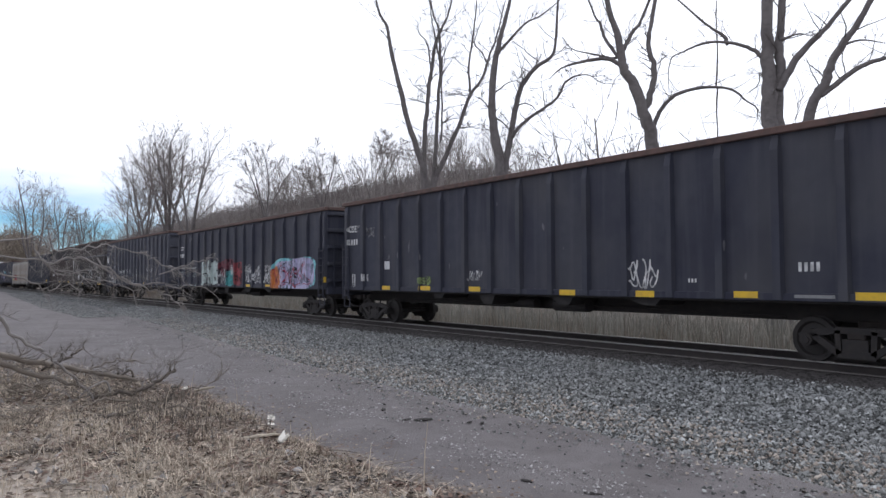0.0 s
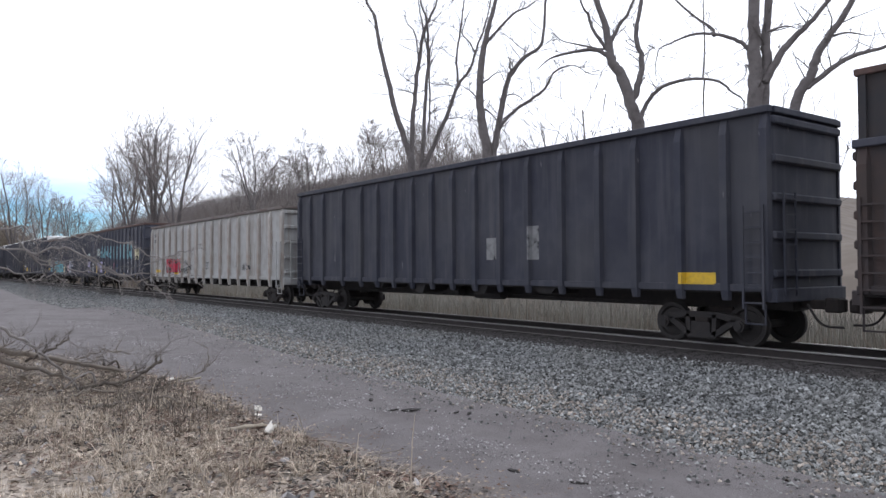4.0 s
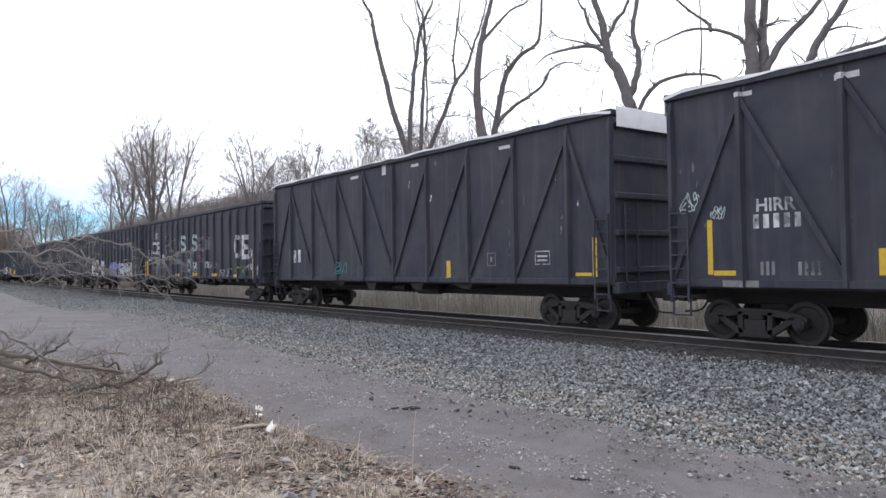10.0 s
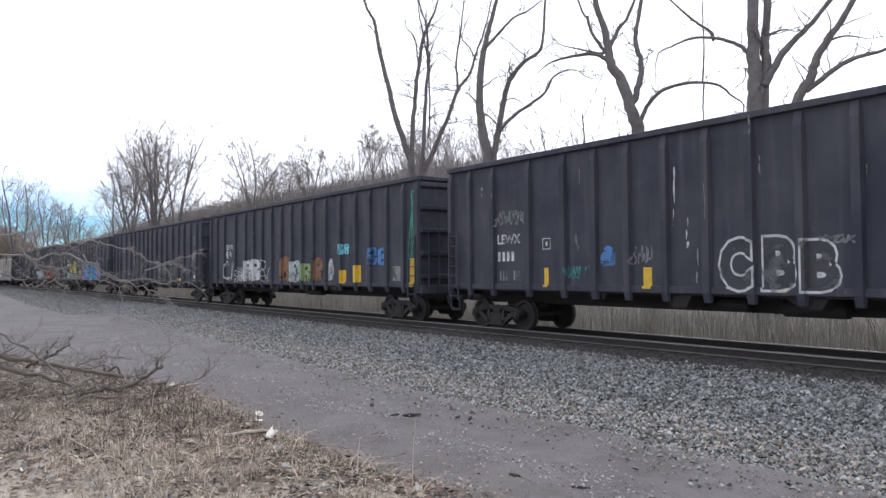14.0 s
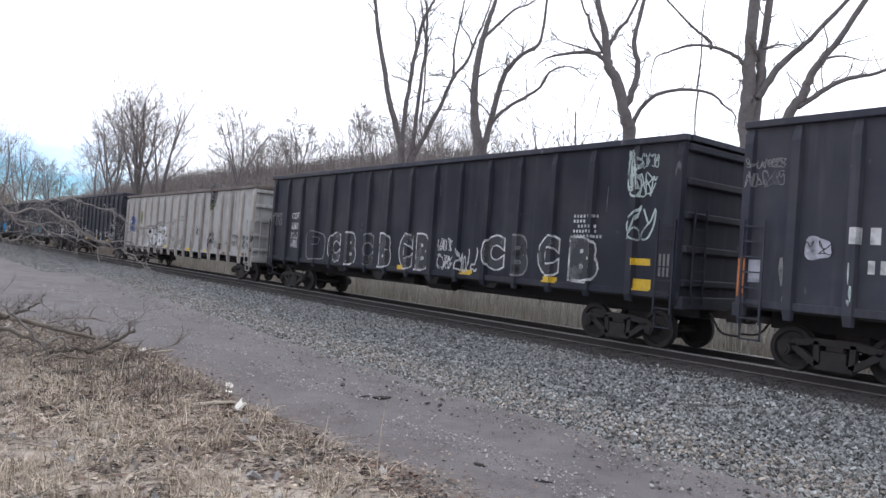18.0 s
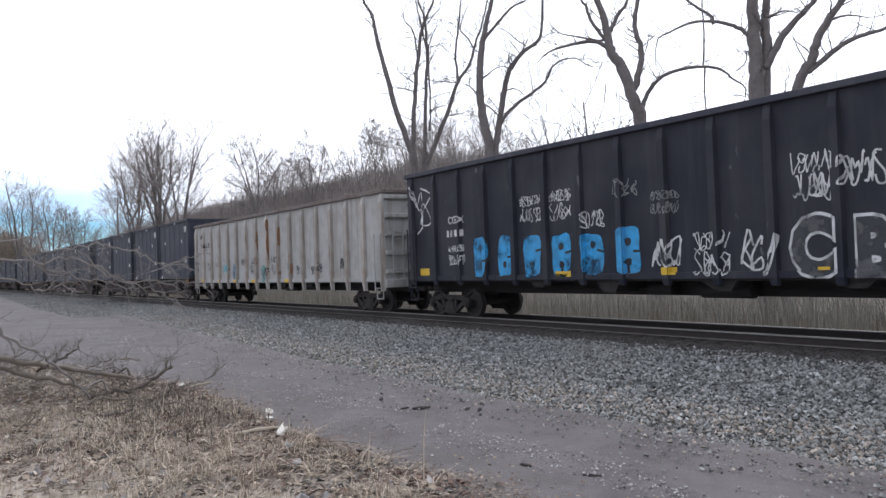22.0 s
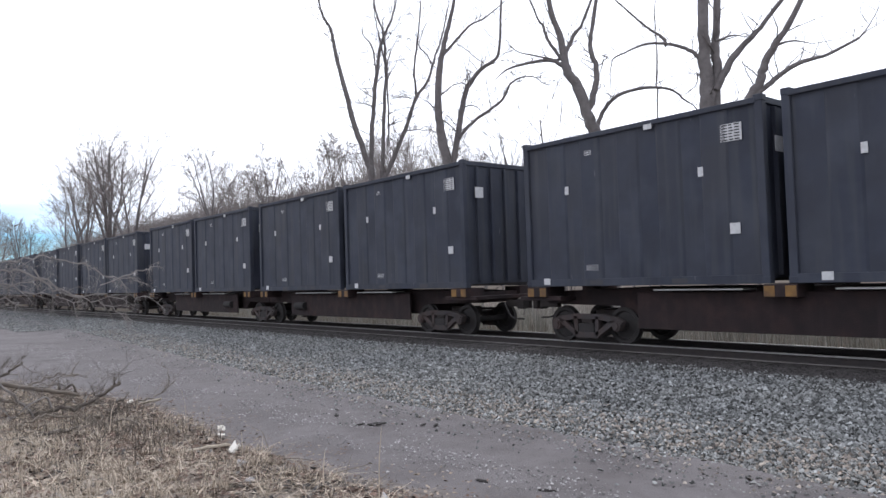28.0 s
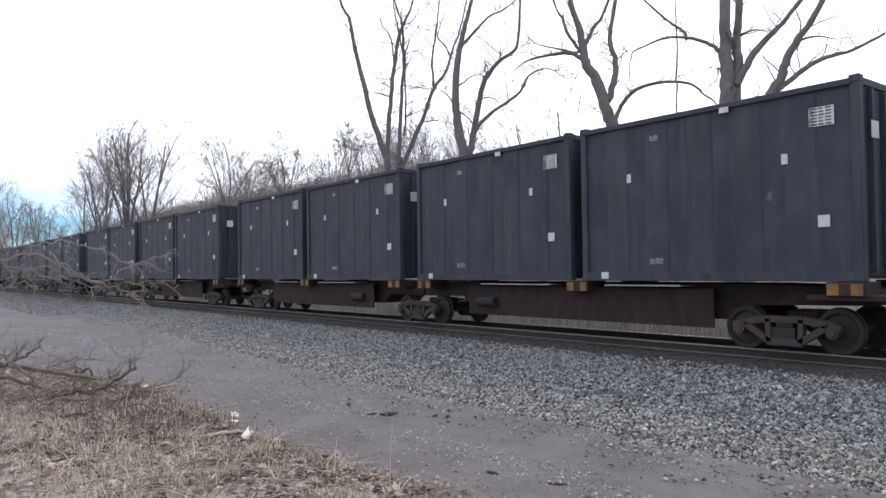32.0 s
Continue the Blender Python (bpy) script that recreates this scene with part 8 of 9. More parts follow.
# wagon 25
art(24, "txt", "white", 2.23, 2.87, 0.76, 0.22, "CDEX")
art(24, "num", "white", 2.17, 2.47, 0.73, 0.20, 5)
art(24, "tag", "grey", 0.36, 2.70, 1.04, 1.16)
art(24, "tag", "white", 2.08, 1.33, 0.77, 0.92)
art(24, "num", "grey", 0.64, 1.38, 0.59, 0.89, 3)
art(24, "tag", "white", 3.39, 1.31, 0.61, 0.79)
art(24, "blob", "green", 4.53, 1.22, 0.48, 0.93)
art(24, "bub", "teal", 6.59, 1.21, 0.65, 1.25, 1)
art(24, "tag", "white", 7.68, 2.00, 0.66, 0.40)
art(24, "hollow", "azure", 8.68, 1.17, 0.72, 1.27, "C")
art(24, "hollow", "azure", 9.78, 1.16, 0.71, 1.25, "B")
art(24, "blob", "teal", 10.89, 1.38, 0.74, 0.68)
art(24, "tag", "white", 12.07, 1.60, 0.54, 0.55)
art(24, "blob", "lilac", 12.11, 1.24, 0.48, 0.31)
art(24, "tag", "white", 12.98, 1.81, 0.70, 0.46)
art(24, "bub", "teal", 12.95, 1.37, 0.77, 0.30, 3)
art(24, "tag", "grey", 14.07, 1.55, 0.70, 0.55)
art(24, "tag", "grey", 15.15, 1.21, 0.72, 0.87)
art(24, "tag", "grey", 16.13, 1.49, 0.55, 0.73)
art(24, "bub", "white", 16.25, 1.10, 0.46, 0.52, 2)
art(24, "refl", "y", 9.98, 1.22, 0.45, 0.15)
art(24, "refl", "y", 13.28, 1.22, 0.39, 0.13)
art(24, "plate", "white", 14.35, 1.25, 0.28, 0.15)
art(24, "box", "white", 4.74, 2.63, 0.34, 0.29)
art(24, "drip", "grey", 11.75, 3.83, 0.09, 0.44)
art(24, "drip", "grey", 12.37, 2.76, 0.12, 0.24)
# wagon 26
art(25, "txt", "white", 2.19, 2.84, 0.79, 0.22, "CDEX")
art(25, "num", "white", 2.11, 2.45, 0.90, 0.20, 5)
art(25, "tag", "white", 0.30, 2.61, 1.11, 1.71)
art(25, "tag", "white", 2.15, 1.59, 0.81, 0.68)
art(25, "bub", "azure", 3.37, 1.20, 0.72, 1.25, 1)
art(25, "bub", "azure", 4.46, 1.20, 0.59, 1.23, 1)
art(25, "bub", "azure", 5.51, 1.19, 0.72, 1.17, 1)
art(25, "bub", "azure", 6.58, 1.18, 0.73, 1.14, 1)
art(25, "bub", "azure", 7.65, 1.20, 0.72, 1.11, 1)
art(25, "bub", "azure", 8.69, 1.19, 0.77, 1.16, 1)
art(25, "tag", "white", 5.47, 2.63, 0.87, 0.79)
art(25, "tag", "white", 6.55, 2.63, 0.79, 0.82)
art(25, "tag", "white", 12.96, 2.54, 0.79, 0.95)
art(25, "tag", "white", 13.90, 2.70, 0.78, 0.66)
art(25, "tag", "grey", 8.72, 3.01, 0.65, 0.49)
art(25, "tag", "white", 7.70, 2.35, 0.68, 0.47)
art(25, "tag", "white", 9.69, 1.37, 0.81, 0.74)
art(25, "tag", "white", 10.84, 1.18, 0.79, 0.98)
art(25, "tag", "white", 11.85, 1.17, 0.84, 0.98)
art(25, "hollow", "white", 12.86, 1.09, 0.93, 1.25, "C")
art(25, "hollow", "white", 14.05, 1.05, 0.70, 1.20, "B")
art(25, "refl", "y", 0.61, 1.3, 0.5, 0.22)
art(25, "refl", "y", 6.76, 1.21, 0.53, 0.14)
art(25, "refl", "y", 10.04, 1.23, 0.33, 0.16)
art(25, "refl", "y", 13.42, 1.22, 0.22, 0.12)
art(25, "tag", "grey", 9.75, 2.54, 0.74, 0.61)
# wagon 27
art(26, "num", "dark", 0.72, 3.52, 0.79, 0.22, 4)
art(26, "num", "dark", 0.89, 3.01, 1.44, 0.26, 5)
art(26, "tag", "dark", 1.88, 1.73, 0.80, 0.48)
art(26, "tag", "dark", 3.22, 1.93, 0.41, 0.26)
art(26, "tag", "dark", 6.94, 1.91, 0.41, 0.39)
art(26, "tag", "dark", 8.23, 1.92, 0.39, 0.36)
art(26, "tag", "dark", 10.67, 1.96, 0.53, 0.34)
art(26, "tag", "dark", 12.35, 1.67, 0.37, 0.29)
art(26, "blob", "steel", 5.67, 1.25, 0.76, 0.84)
art(26, "blob", "ice", 4.32, 1.61, 1.01, 0.43)
art(26, "blob", "seateal", 9.39, 1.14, 0.88, 0.80)
art(26, "refl", "y", 0.89, 1.15, 0.54, 0.23)
art(26, "refl", "y", 3.62, 1.13, 0.29, 0.12)
art(26, "refl", "y", 5.90, 1.12, 0.47, 0.14)
art(26, "refl", "y", 8.37, 1.10, 0.53, 0.14)
art(26, "refl", "y", 12.12, 1.09, 0.49, 0.15)
art(26, "drip", "rustp", 10.22, 1.88, 0.24, 2.09)
art(26, "drip", "rustp", 8.98, 1.95, 0.18, 1.53)
art(26, "drip", "rustp", 11.49, 1.46, 0.26, 2.09)
art(26, "drip", "rustp", 7.73, 1.76, 0.12, 1.76)
art(26, "drip", "rustp", 12.76, 1.37, 0.18, 0.95)
art(26, "tag", "dark", -0.05, 1.71, 0.44, 0.60)
rng_streak = random.Random(90)
for i in (6, 22, 26):
    for k in range(26):
        u = rng_streak.uniform(0.5, 19.8)
        u = min(post_places("grey", 20.5), key=lambda q: abs(q - u)) + rng_streak.choice((-0.22, -0.05, 0.14))
        art(i, "drip", rng_streak.choice(("rustp", "tan", "rustp")), u, rng_streak.uniform(1.4, 3.2), rng_streak.uniform(0.04, 0.12), rng_streak.uniform(0.4, 1.0))
    for k in range(7):
        art(i, "tag", "dark", rng_streak.uniform(6, 19), rng_streak.uniform(1.25, 1.7), rng_streak.uniform(0.25, 0.45), rng_streak.uniform(0.3, 0.6))
for i in range(9, 22):
    for k in range(5):
        art(i, "drip", rng_streak.choice(("dust", "grey", "smoke")), rng_streak.uniform(0.5, 18.8), rng_streak.uniform(1.6, 3.9), rng_streak.uniform(0.03, 0.07), rng_streak.uniform(0.3, 0.8))

# ---- near ground: grass, leaves, fallen wood, litter ----
rngn = np.random.default_rng(15)


def near_spots(n, x0, x1, y0, y1, power=1.0):
    x = x1 + (x0 - x1) * rngn.random(n) ** power
    y = y0 + (y1 - y0) * rngn.random(n)
    fade = np.minimum(1, np.minimum((y - y0) / 2.2, (x1 - x) / 2.0 + 0.25)) > rngn.random(n)
    keep = fade & np.array([b < verge(a) - (0.15 if a < -6 else 0.5) + 0.5 * (noise.noise(Vector((a, b, 0))) + 0.1) for a, b in zip(x, y)])
    return np.stack([x, y], -1)[keep]


def patchy(p, scale, cut):
    k = np.array([noise.noise(Vector((a * scale, b * scale, 7.0))) for a, b in p])
    return p[k > cut]


def tufts(name, count, per, spread, h, w, lean, mat, label, seed, x0=-20, x1=-2.0, y1=4.3, cut=-0.15):
    """Clumps of flattened blades that radiate from common roots."""
    rng = np.random.default_rng(seed)
    roots = patchy(near_spots(count, x0, x1, -1.5, y1, 1.25), 0.7, cut)
    p = np.repeat(roots, per, axis=0) + rng.normal(0, spread, (len(roots) * per, 2)) * np.repeat(0.4 + 1.2 * rng.random(len(roots)), per)[:, None]
    return blades(name, [q for q in p.tolist() if q[1] < verge(q[0]) + 0.15], ground_z, h, w, lean, mat, label, seed + 1)


blades("dry_grass", patchy(near_spots(24000, -24, -2.0, -1.5, 4.3, 1.3), 0.55, 0.0).tolist(), ground_z, (0.04, 0.16), 0.004, 1.9, M["straw"], "matted dry straw-coloured grass", 16)
tufts("straw_tufts", 900, 26, 0.055, (0.07, 0.24), 0.0045, 1.5, M["straw"], "flattened clumps of pale dry grass", 216)
tufts("brown_tufts", 420, 22, 0.06, (0.06, 0.2), 0.005, 1.6, M["leaf"], "flattened clumps of brown dead weeds", 226, cut=-0.3)
blades("tall_dead_stems", patchy(near_spots(150, -22, -4, -1, 4.2), 0.4, -0.3).tolist(), ground_z, (0.25, 0.75), 0.005, 0.25, M["straw"], "thin upright dead weed stems", 17)


def leaf_litter(name, spots, size, mat, label, seed):
    rng = np.random.default_rng(seed)
    p = np.array(spots)
    n = len(p)
    z = np.array([ground_z(a, b) if b < verge(a) + 0.1 else slope_z(a, b) for a, b in p]) + 0.006 + 0.02 * rng.random(n)
    a = rng.random(n) * 6.283
    s = size[0] + (size[1] - size[0]) * rng.random(n)
    curl = rng.normal(0, 0.35, (n, 4)) * s[:, None]
    corners = np.array([(-1, -0.4), (0.1, -0.6), (1, 0.2), (-0.1, 0.6)])
    cx = corners[None, :, 0] * s[:, None] * (0.7 + 0.6 * rng.random((n, 4)))
    cy = corners[None, :, 1] * s[:, None] * (0.7 + 0.6 * rng.random((n, 4)))
    v = np.stack([p[:, :1] + cx * np.cos(a)[:, None] - cy * np.sin(a)[:, None], p[:, 1:] + cx * np.sin(a)[:, None] + cy * np.cos(a)[:, None], z[:, None] + np.abs(curl)], -1)
    f = np.arange(n * 4).reshape(n, 4)
    me = fast_mesh(name, v.reshape(-1, 3), f)
    me.materials.append(mat)
    return tagged(new(name, me), label, "leaves", kind="stuff")


leaf_litter("leaf_litter", near_spots(14000, -22, -2, -2.6, 4.4, 1.3), (0.016, 0.055), M["leaf"], "scattered dry brown leaves", 18)
leaf_litter("brown_leaf_drift", [q for q in np.stack([rngn.normal(-12.0, 2.6, 17000), rngn.normal(2.6, 1.0, 17000)], -1) if q[1] < verge(q[0]) and noise.noise(Vector((q[0] * 0.9, q[1] * 0.9, 3.0))) > -0.2 + 0.3 * rngn.random()], (0.014, 0.045), M["rusty_leaf"], "reddish-brown leaves drifted round the brush pile", 24)
leaf_litter("pale_chaff", near_spots(8000, -20, -2, -1.5, 4.4, 1.3), (0.01, 0.04), M["straw"], "pale broken straw and chaff", 19)


def edge_spots(n, y0, reach):
    x = -2.0 - 20 * rngn.random(n) ** 1.3
    y = np.array([verge(a) + y0 + reach * abs(rngn.normal(0, 1)) for a in x])
    return np.stack([x, y], -1)


leaf_litter("edge_leaves", edge_spots(3500, -0.6, 0.55), (0.01, 0.032), M["rusty_leaf"], "brown leaves blown over the road's edge", 26)
leaf_litter("scattered_brown_leaves", patchy(near_spots(9000, -20, -2, -1.5, 4.4, 1.3), 1.3, 0.0), (0.016, 0.05), M["rusty_leaf"], "reddish-brown leaves scattered in the grass", 29)
leaf_litter("brown_leaf_belt", [(a, verge(a) - 0.1 - abs(b)) for a, b in zip(rngn.normal(-9.0, 2.6, 6500), rngn.normal(0, 0.75, 6500)) if noise.noise(Vector((a * 1.3, b * 1.3, 21.0))) > 0.0], (0.014, 0.045), M["rusty_leaf"], "brown leaves and soil scraps along the road's edge", 30)
tufts("edge_tufts", 500, 24, 0.05, (0.05, 0.16), 0.004, 1.7, M["straw"], "low dry grass creeping over the road's edge", 236, x0=-14, x1=-5.5, cut=-0.25)
leaf_litter("edge_straw", edge_spots(4000, -0.5, 0.5), (0.008, 0.03), M["leaf"], "straw scraps strewn over the road's edge", 27)
leaf_litter("fringe_leaves", fringe_spots(rngn, 2200), (0.01, 0.028), M["rusty_leaf"], "brown leaves caught at the foot of the ballast", 28)
leaf_litter("dark_leaf_litter", [q for q in patchy(near_spots(15000, -20, -2, -1.5, 4.4, 1.3), 0.8, 0.12) if q[1] > verge(q[0]) - 2.4], (0.014, 0.05), M["tie"], "dark leaves and bark scraps", 22)
scatter_stones("verge_stones", 1300, lambda rng, n: near_spots(n, -20, -2.5, -1.5, 4.4, 1.2), lambda a, b: ground_z(a, b) - 0.005, (0.014, 0.085), M["road_stone"], "grey stones lying in the dry grass", 20)
scatter_stones("edge_grit", 9000, lambda rng, n: edge_spots(n, -0.55, 0.3), lambda a, b: max(ground_z(a, b), ROAD_Z + 0.006), (0.004, 0.02), M["grit"], "earth crumbs and grit along the road's edge", 21)

# thinner litter on the ground round about
def wide_spots(k):
    x, y = rngn.normal(-3, 6.5, k), rngn.normal(-1.5, 3.4, k)
    keep = (y < 3.9) & ((x > -2.0) | (y < -1.5))
    return np.stack([x, y], -1)[keep]


blades("sparse_grass", wide_spots(14000).tolist(), ground_z, (0.04, 0.18), 0.004, 1.3, M["straw"], "thin dry grass on open ground", 81)
leaf_litter("sparse_leaves", wide_spots(12000), (0.012, 0.04), M["leaf"], "dry leaves on open ground", 82)
leaf_litter("sparse_brown_leaves", wide_spots(8000), (0.012, 0.04), M["rusty_leaf"], "reddish-brown leaves on open ground", 83)

# small sticks lying about
sg, rs = Geo(), random.Random(6)
for a, b in near_spots(900, -20, -3, -1, 4.3).tolist():
    th, ln = rs.uniform(0, 6.28), rs.uniform(0.3, 1.0) ** 2 * 0.6
    z = ground_z(a, b) + 0.015
    sg.tube([(a, b, z), (a + math.cos(th) * ln * 0.5, b + math.sin(th) * ln * 0.5, z + rs.uniform(0, 0.04)), (a + math.cos(th) * ln, b + math.sin(th) * ln, z + rs.uniform(-0.01, 0.05))], [0.007, 0.006, 0.003], 4)
ob = part("fallen_sticks", sg, M["dead"])
tagged(ob, "small broken sticks strewn over the dry grass", "sticks", kind="stuff")


def dead_branch(name, ctrl, r0, r1, label, seed, twigs=2, length=0.7, mat=None, density=0.5, tw_r=0.35, droop=0.0, knobbly=0.0):
    """One fallen branch with its side twigs."""
    rng = random.Random(seed)
    line = curve_pts(ctrl, 5)
    line = [p + Vector((rng.gauss(0, 1), rng.gauss(0, 1), rng.gauss(0, 1))) * knobbly for p in line]
    n = len(line)
    rad = [r0 + (r1 - r0) * k / (n - 1) for k in range(n)]
    br = thing(name, label, "branch", "fallen branches beside the track")
    part("stem", Geo().tube([p + Vector((rng.gauss(0, .2), rng.gauss(0, .2), rng.gauss(0, .2))) * r for p, r in zip(line, rad)], rad, 7), mat or M["dead"], br)
    tw = Geo()
    for k in range(2, n):
        if rng.random() < density:
            d = (line[k] - line[k - 1]).normalized() + Vector((rng.gauss(0, .8), rng.gauss(0, .8), rng.gauss(0.15, .6)))
            sprout(tw, line[k], d, rng.uniform(0.4, 1.0) * length, max(0.006, rad[k] * tw_r), rng, twigs, 0.6, 4, droop)
    if tw.f:
        tagged(part("twig_spray", tw, mat or M["dead"], br), kind="stuff")
    return br


# the limb of a fallen tree that reaches over the verge, and its side branches
limb_label = "bare pale grey limb of a fallen tree reaching over the verge"
LIMB_LINES = [
    (0.016, 0.006, 0.8, [(-13.4, -2.6, -0.4), (-12.7, -0.8, 1.5), (-12.24, 1.24, 2.25), (-12.2, 1.55, 2.09), (-12.17, 1.81, 2.06), (-12.1, 2.19, 2.14), (-12.04, 2.52, 2.1), (-11.95, 2.92, 1.95), (-11.86, 3.26, 1.81), (-11.76, 3.61, 1.74)]),
    (0.018, 0.005, 0.7, [(-12.2, 1.55, 1.88), (-12.14, 1.98, 1.94), (-12.05, 2.47, 1.69), (-11.96, 2.86, 1.49), (-11.86, 3.26, 1.32), (-11.81, 3.43, 1.19)]),
    (0.014, 0.004, 0.5, [(-12.1, 2.19, 1.94), (-12.01, 2.63, 1.59), (-11.92, 3.03, 1.55), (-11.81, 3.44, 1.51), (-11.66, 3.9, 1.44)]),
    (0.018, 0.005, 0.7, [(-13.2, -2.2, 0.0), (-12.5, 0.0, 1.7), (-12.24, 1.24, 1.65), (-12.2, 1.55, 1.49), (-12.17, 1.81, 1.55), (-12.13, 2.03, 1.45)]),
    (0.01, 0.004, 0.35, [(-11.92, 3.03, 1.68), (-11.81, 3.44, 1.87), (-11.74, 3.67, 1.93), (-11.67, 3.88, 2.03)]),
    (0.016, 0.005, 0.6, [(-12.23, 1.35, 2.21), (-12.21, 1.5, 1.88), (-12.17, 1.76, 1.7), (-12.13, 2.03, 1.76), (-12.06, 2.41, 1.81)]),
    (0.017, 0.005, 0.7, [(-12.6, -0.4, 1.8), (-12.24, 1.24, 1.94), (-12.19, 1.66, 1.79), (-12.11, 2.14, 1.63), (-12.04, 2.52, 1.53), (-11.98, 2.8, 1.43)]),
]
for k, (r0, r1, ln, ctrl) in enumerate(LIMB_LINES):
    dead_branch("fallen_limb", ctrl, r0 * 0.95, r1 * 1.2, limb_label, 41 + k, 2, ln * 0.6, mat=M["pale_twig"], density=0.85, droop=0.25, knobbly=0.022)
# brush pile
pile_label = "tangled brown dead branch in the brush pile on the verge"
PILE = [
    ("fallen_log", 0.068, 0.03, "dead", 0.5, [(-14.6, -1.2, 0.55), (-13.9, -0.2, 0.6), (-13.6, 0.66, 0.56), (-13.6, 1.63, 0.28), (-13.6, 2.32, 0.08), (-13.6, 3.15, -0.14)]),
    ("fallen_log", 0.055, 0.022, "dead", 0.5, [(-13.6, -0.9, 0.6), (-12.9, 0.62, 0.5), (-12.9, 0.96, 0.42), (-12.85, 1.32, 0.22), (-12.9, 2.03, -0.01), (-12.9, 2.38, -0.27)]),
    ("dead_branch", 0.04, 0.03, "dead", 0.4, [(-12.9, 0.2, 1.5), (-12.6, 0.63, 1.16), (-12.58, 0.75, 0.87), (-12.62, 0.8, 0.55), (-12.7, 0.74, 0.1), (-12.75, 0.7, -0.36)]),
    ("dead_branch", 0.034, 0.015, "pale_twig", 0.5, [(-12.9, 0.6, 1.45), (-12.8, 0.95, 1.16), (-12.8, 1.19, 0.81), (-12.75, 1.45, 0.6), (-12.8, 1.72, 0.38), (-12.8, 2.17, -0.1), (-12.8, 2.35, -0.34)]),
    ("dead_branch", 0.03, 0.026, "dead_dark", 0.35, [(-12.9, 2.3, -0.3), (-12.8, 2.69, -0.19), (-12.75, 2.95, -0.2), (-12.8, 3.21, -0.1), (-12.8, 3.45, 0.04), (-12.8, 3.58, 0.09)]),
    ("dead_branch", 0.03, 0.018, "dead_dark", 0.3, [(-11.2, 1.95, -0.38), (-11.2, 2.09, -0.31), (-11.2, 2.27, -0.27), (-11.2, 2.57, -0.27), (-11.25, 2.75, -0.33)]),
    ("dead_branch", 0.022, 0.012, "dead_dark", 0.4, [(-13.1, 1.6, 0.2), (-13.0, 1.82, 0.33), (-13.0, 1.98, 0.38), (-13.0, 2.12, 0.51), (-13.05, 2.2, 0.53)]),
    ("dead_branch", 0.022, 0.016, "dead_dark", 0.2, [(-12.3, 3.25, -0.38), (-12.3, 3.34, -0.3), (-12.32, 3.42, -0.18), (-12.3, 3.47, -0.1)]),
    ("dead_branch", 0.014, 0.008, "dead", 0.5, [(-13.8, 2.3, 0.0), (-13.8, 2.6, 0.16), (-13.78, 2.9, 0.22), (-13.8, 3.17, 0.2)]),
    ("dead_branch", 0.01, 0.005, "pale_twig", 0.5, [(-13.6, 3.2, -0.2), (-13.6, 3.51, 0.08), (-13.6, 3.8, 0.2), (-13.6, 3.97, 0.35)]),
    ("dead_branch", 0.02, 0.012, "dead", 0.3, [(-12.3, 2.0, -0.3), (-12.2, 2.31, -0.19), (-12.2, 2.77, -0.27), (-12.2, 3.3, -0.34)]),
    ("dead_branch", 0.034, 0.026, "dead_dark", 0.2, [(-9.75, 0.75, -0.36), (-9.7, 1.0, -0.33), (-9.65, 1.2, -0.335), (-9.6, 1.42, -0.35)]),
    ("dead_branch", 0.016, 0.006, "dead", 0.3, [(-13.1, 3.7, -0.36), (-13.0, 3.9, -0.28), (-13.0, 4.24, -0.24), (-13.0, 4.42, -0.03), (-13.0, 4.39, 0.23)]),
]
for k, (kind, r0, r1, wood, length, ctrl) in enumerate(PILE):
    dead_branch(kind, ctrl, r0, r1, "stout weathered fallen log lying in the brush pile" if kind == "fallen_log" else pile_label, 300 + k, 2, length, mat=M[wood], density=0.55, knobbly=0.02)
rp = random.Random(60)
for k in range(16):
    cx, cy = rp.uniform(-16.5, -11.2), min(3.5, rp.gauss(2.2, 0.8))
    th, ln = rp.uniform(0, 6.28), rp.uniform(0.4, 1.2)
    z0 = ground_z(cx, cy) + 0.03
    lift = rp.uniform(0.03, 0.32) * (1 if cx < -12.5 else 0.5)
    c = [(cx - math.cos(th) * ln * 0.5, cy - math.sin(th) * ln * 0.5, z0 + rp.uniform(-0.02, 0.15))]
    for f in (-0.2, 0.1, 0.3, 0.5):
        c.append((cx + math.cos(th) * ln * f + rp.gauss(0, 0.07), cy + math.sin(th) * ln * f + rp.gauss(0, 0.07), z0 + lift * rp.uniform(0.3, 1.1)))
    if max(q[1] for q in c) < 3.95:
        dead_branch("dead_branch", c, rp.uniform(0.01, 0.026), 0.005, pile_label, 70 + k, 2, rp.uniform(0.25, 0.6), mat=(M["dead"], M["dead_dark"], M["dead"], M["pale_twig"])[k % 4], density=0.45)
tg = Geo()
for k in range(300):
    a, b = rp.gauss(-13.6, 1.7), min(3.7, rp.gauss(2.3, 0.8))
    th, ln, z = rp.uniform(0, 6.28), rp.uniform(0.1, 0.55), ground_z(a, b) + abs(rp.gauss(0, 0.13))
    dx, dy = math.cos(th) * ln, math.sin(th) * ln
    tg.tube([(a, b, z), (a + dx * 0.5 + rp.gauss(0, 0.03), b + dy * 0.5 + rp.gauss(0, 0.03), z + rp.gauss(0.02, 0.05)), (a + dx, b + dy, z + rp.gauss(0.02, 0.09))], [0.008, 0.007, 0.004], 3)
tagged(part("brush_tangle", tg, M["dead"]), "tangle of fine dark dead twigs in the brush pile", "sticks", kind="stuff")
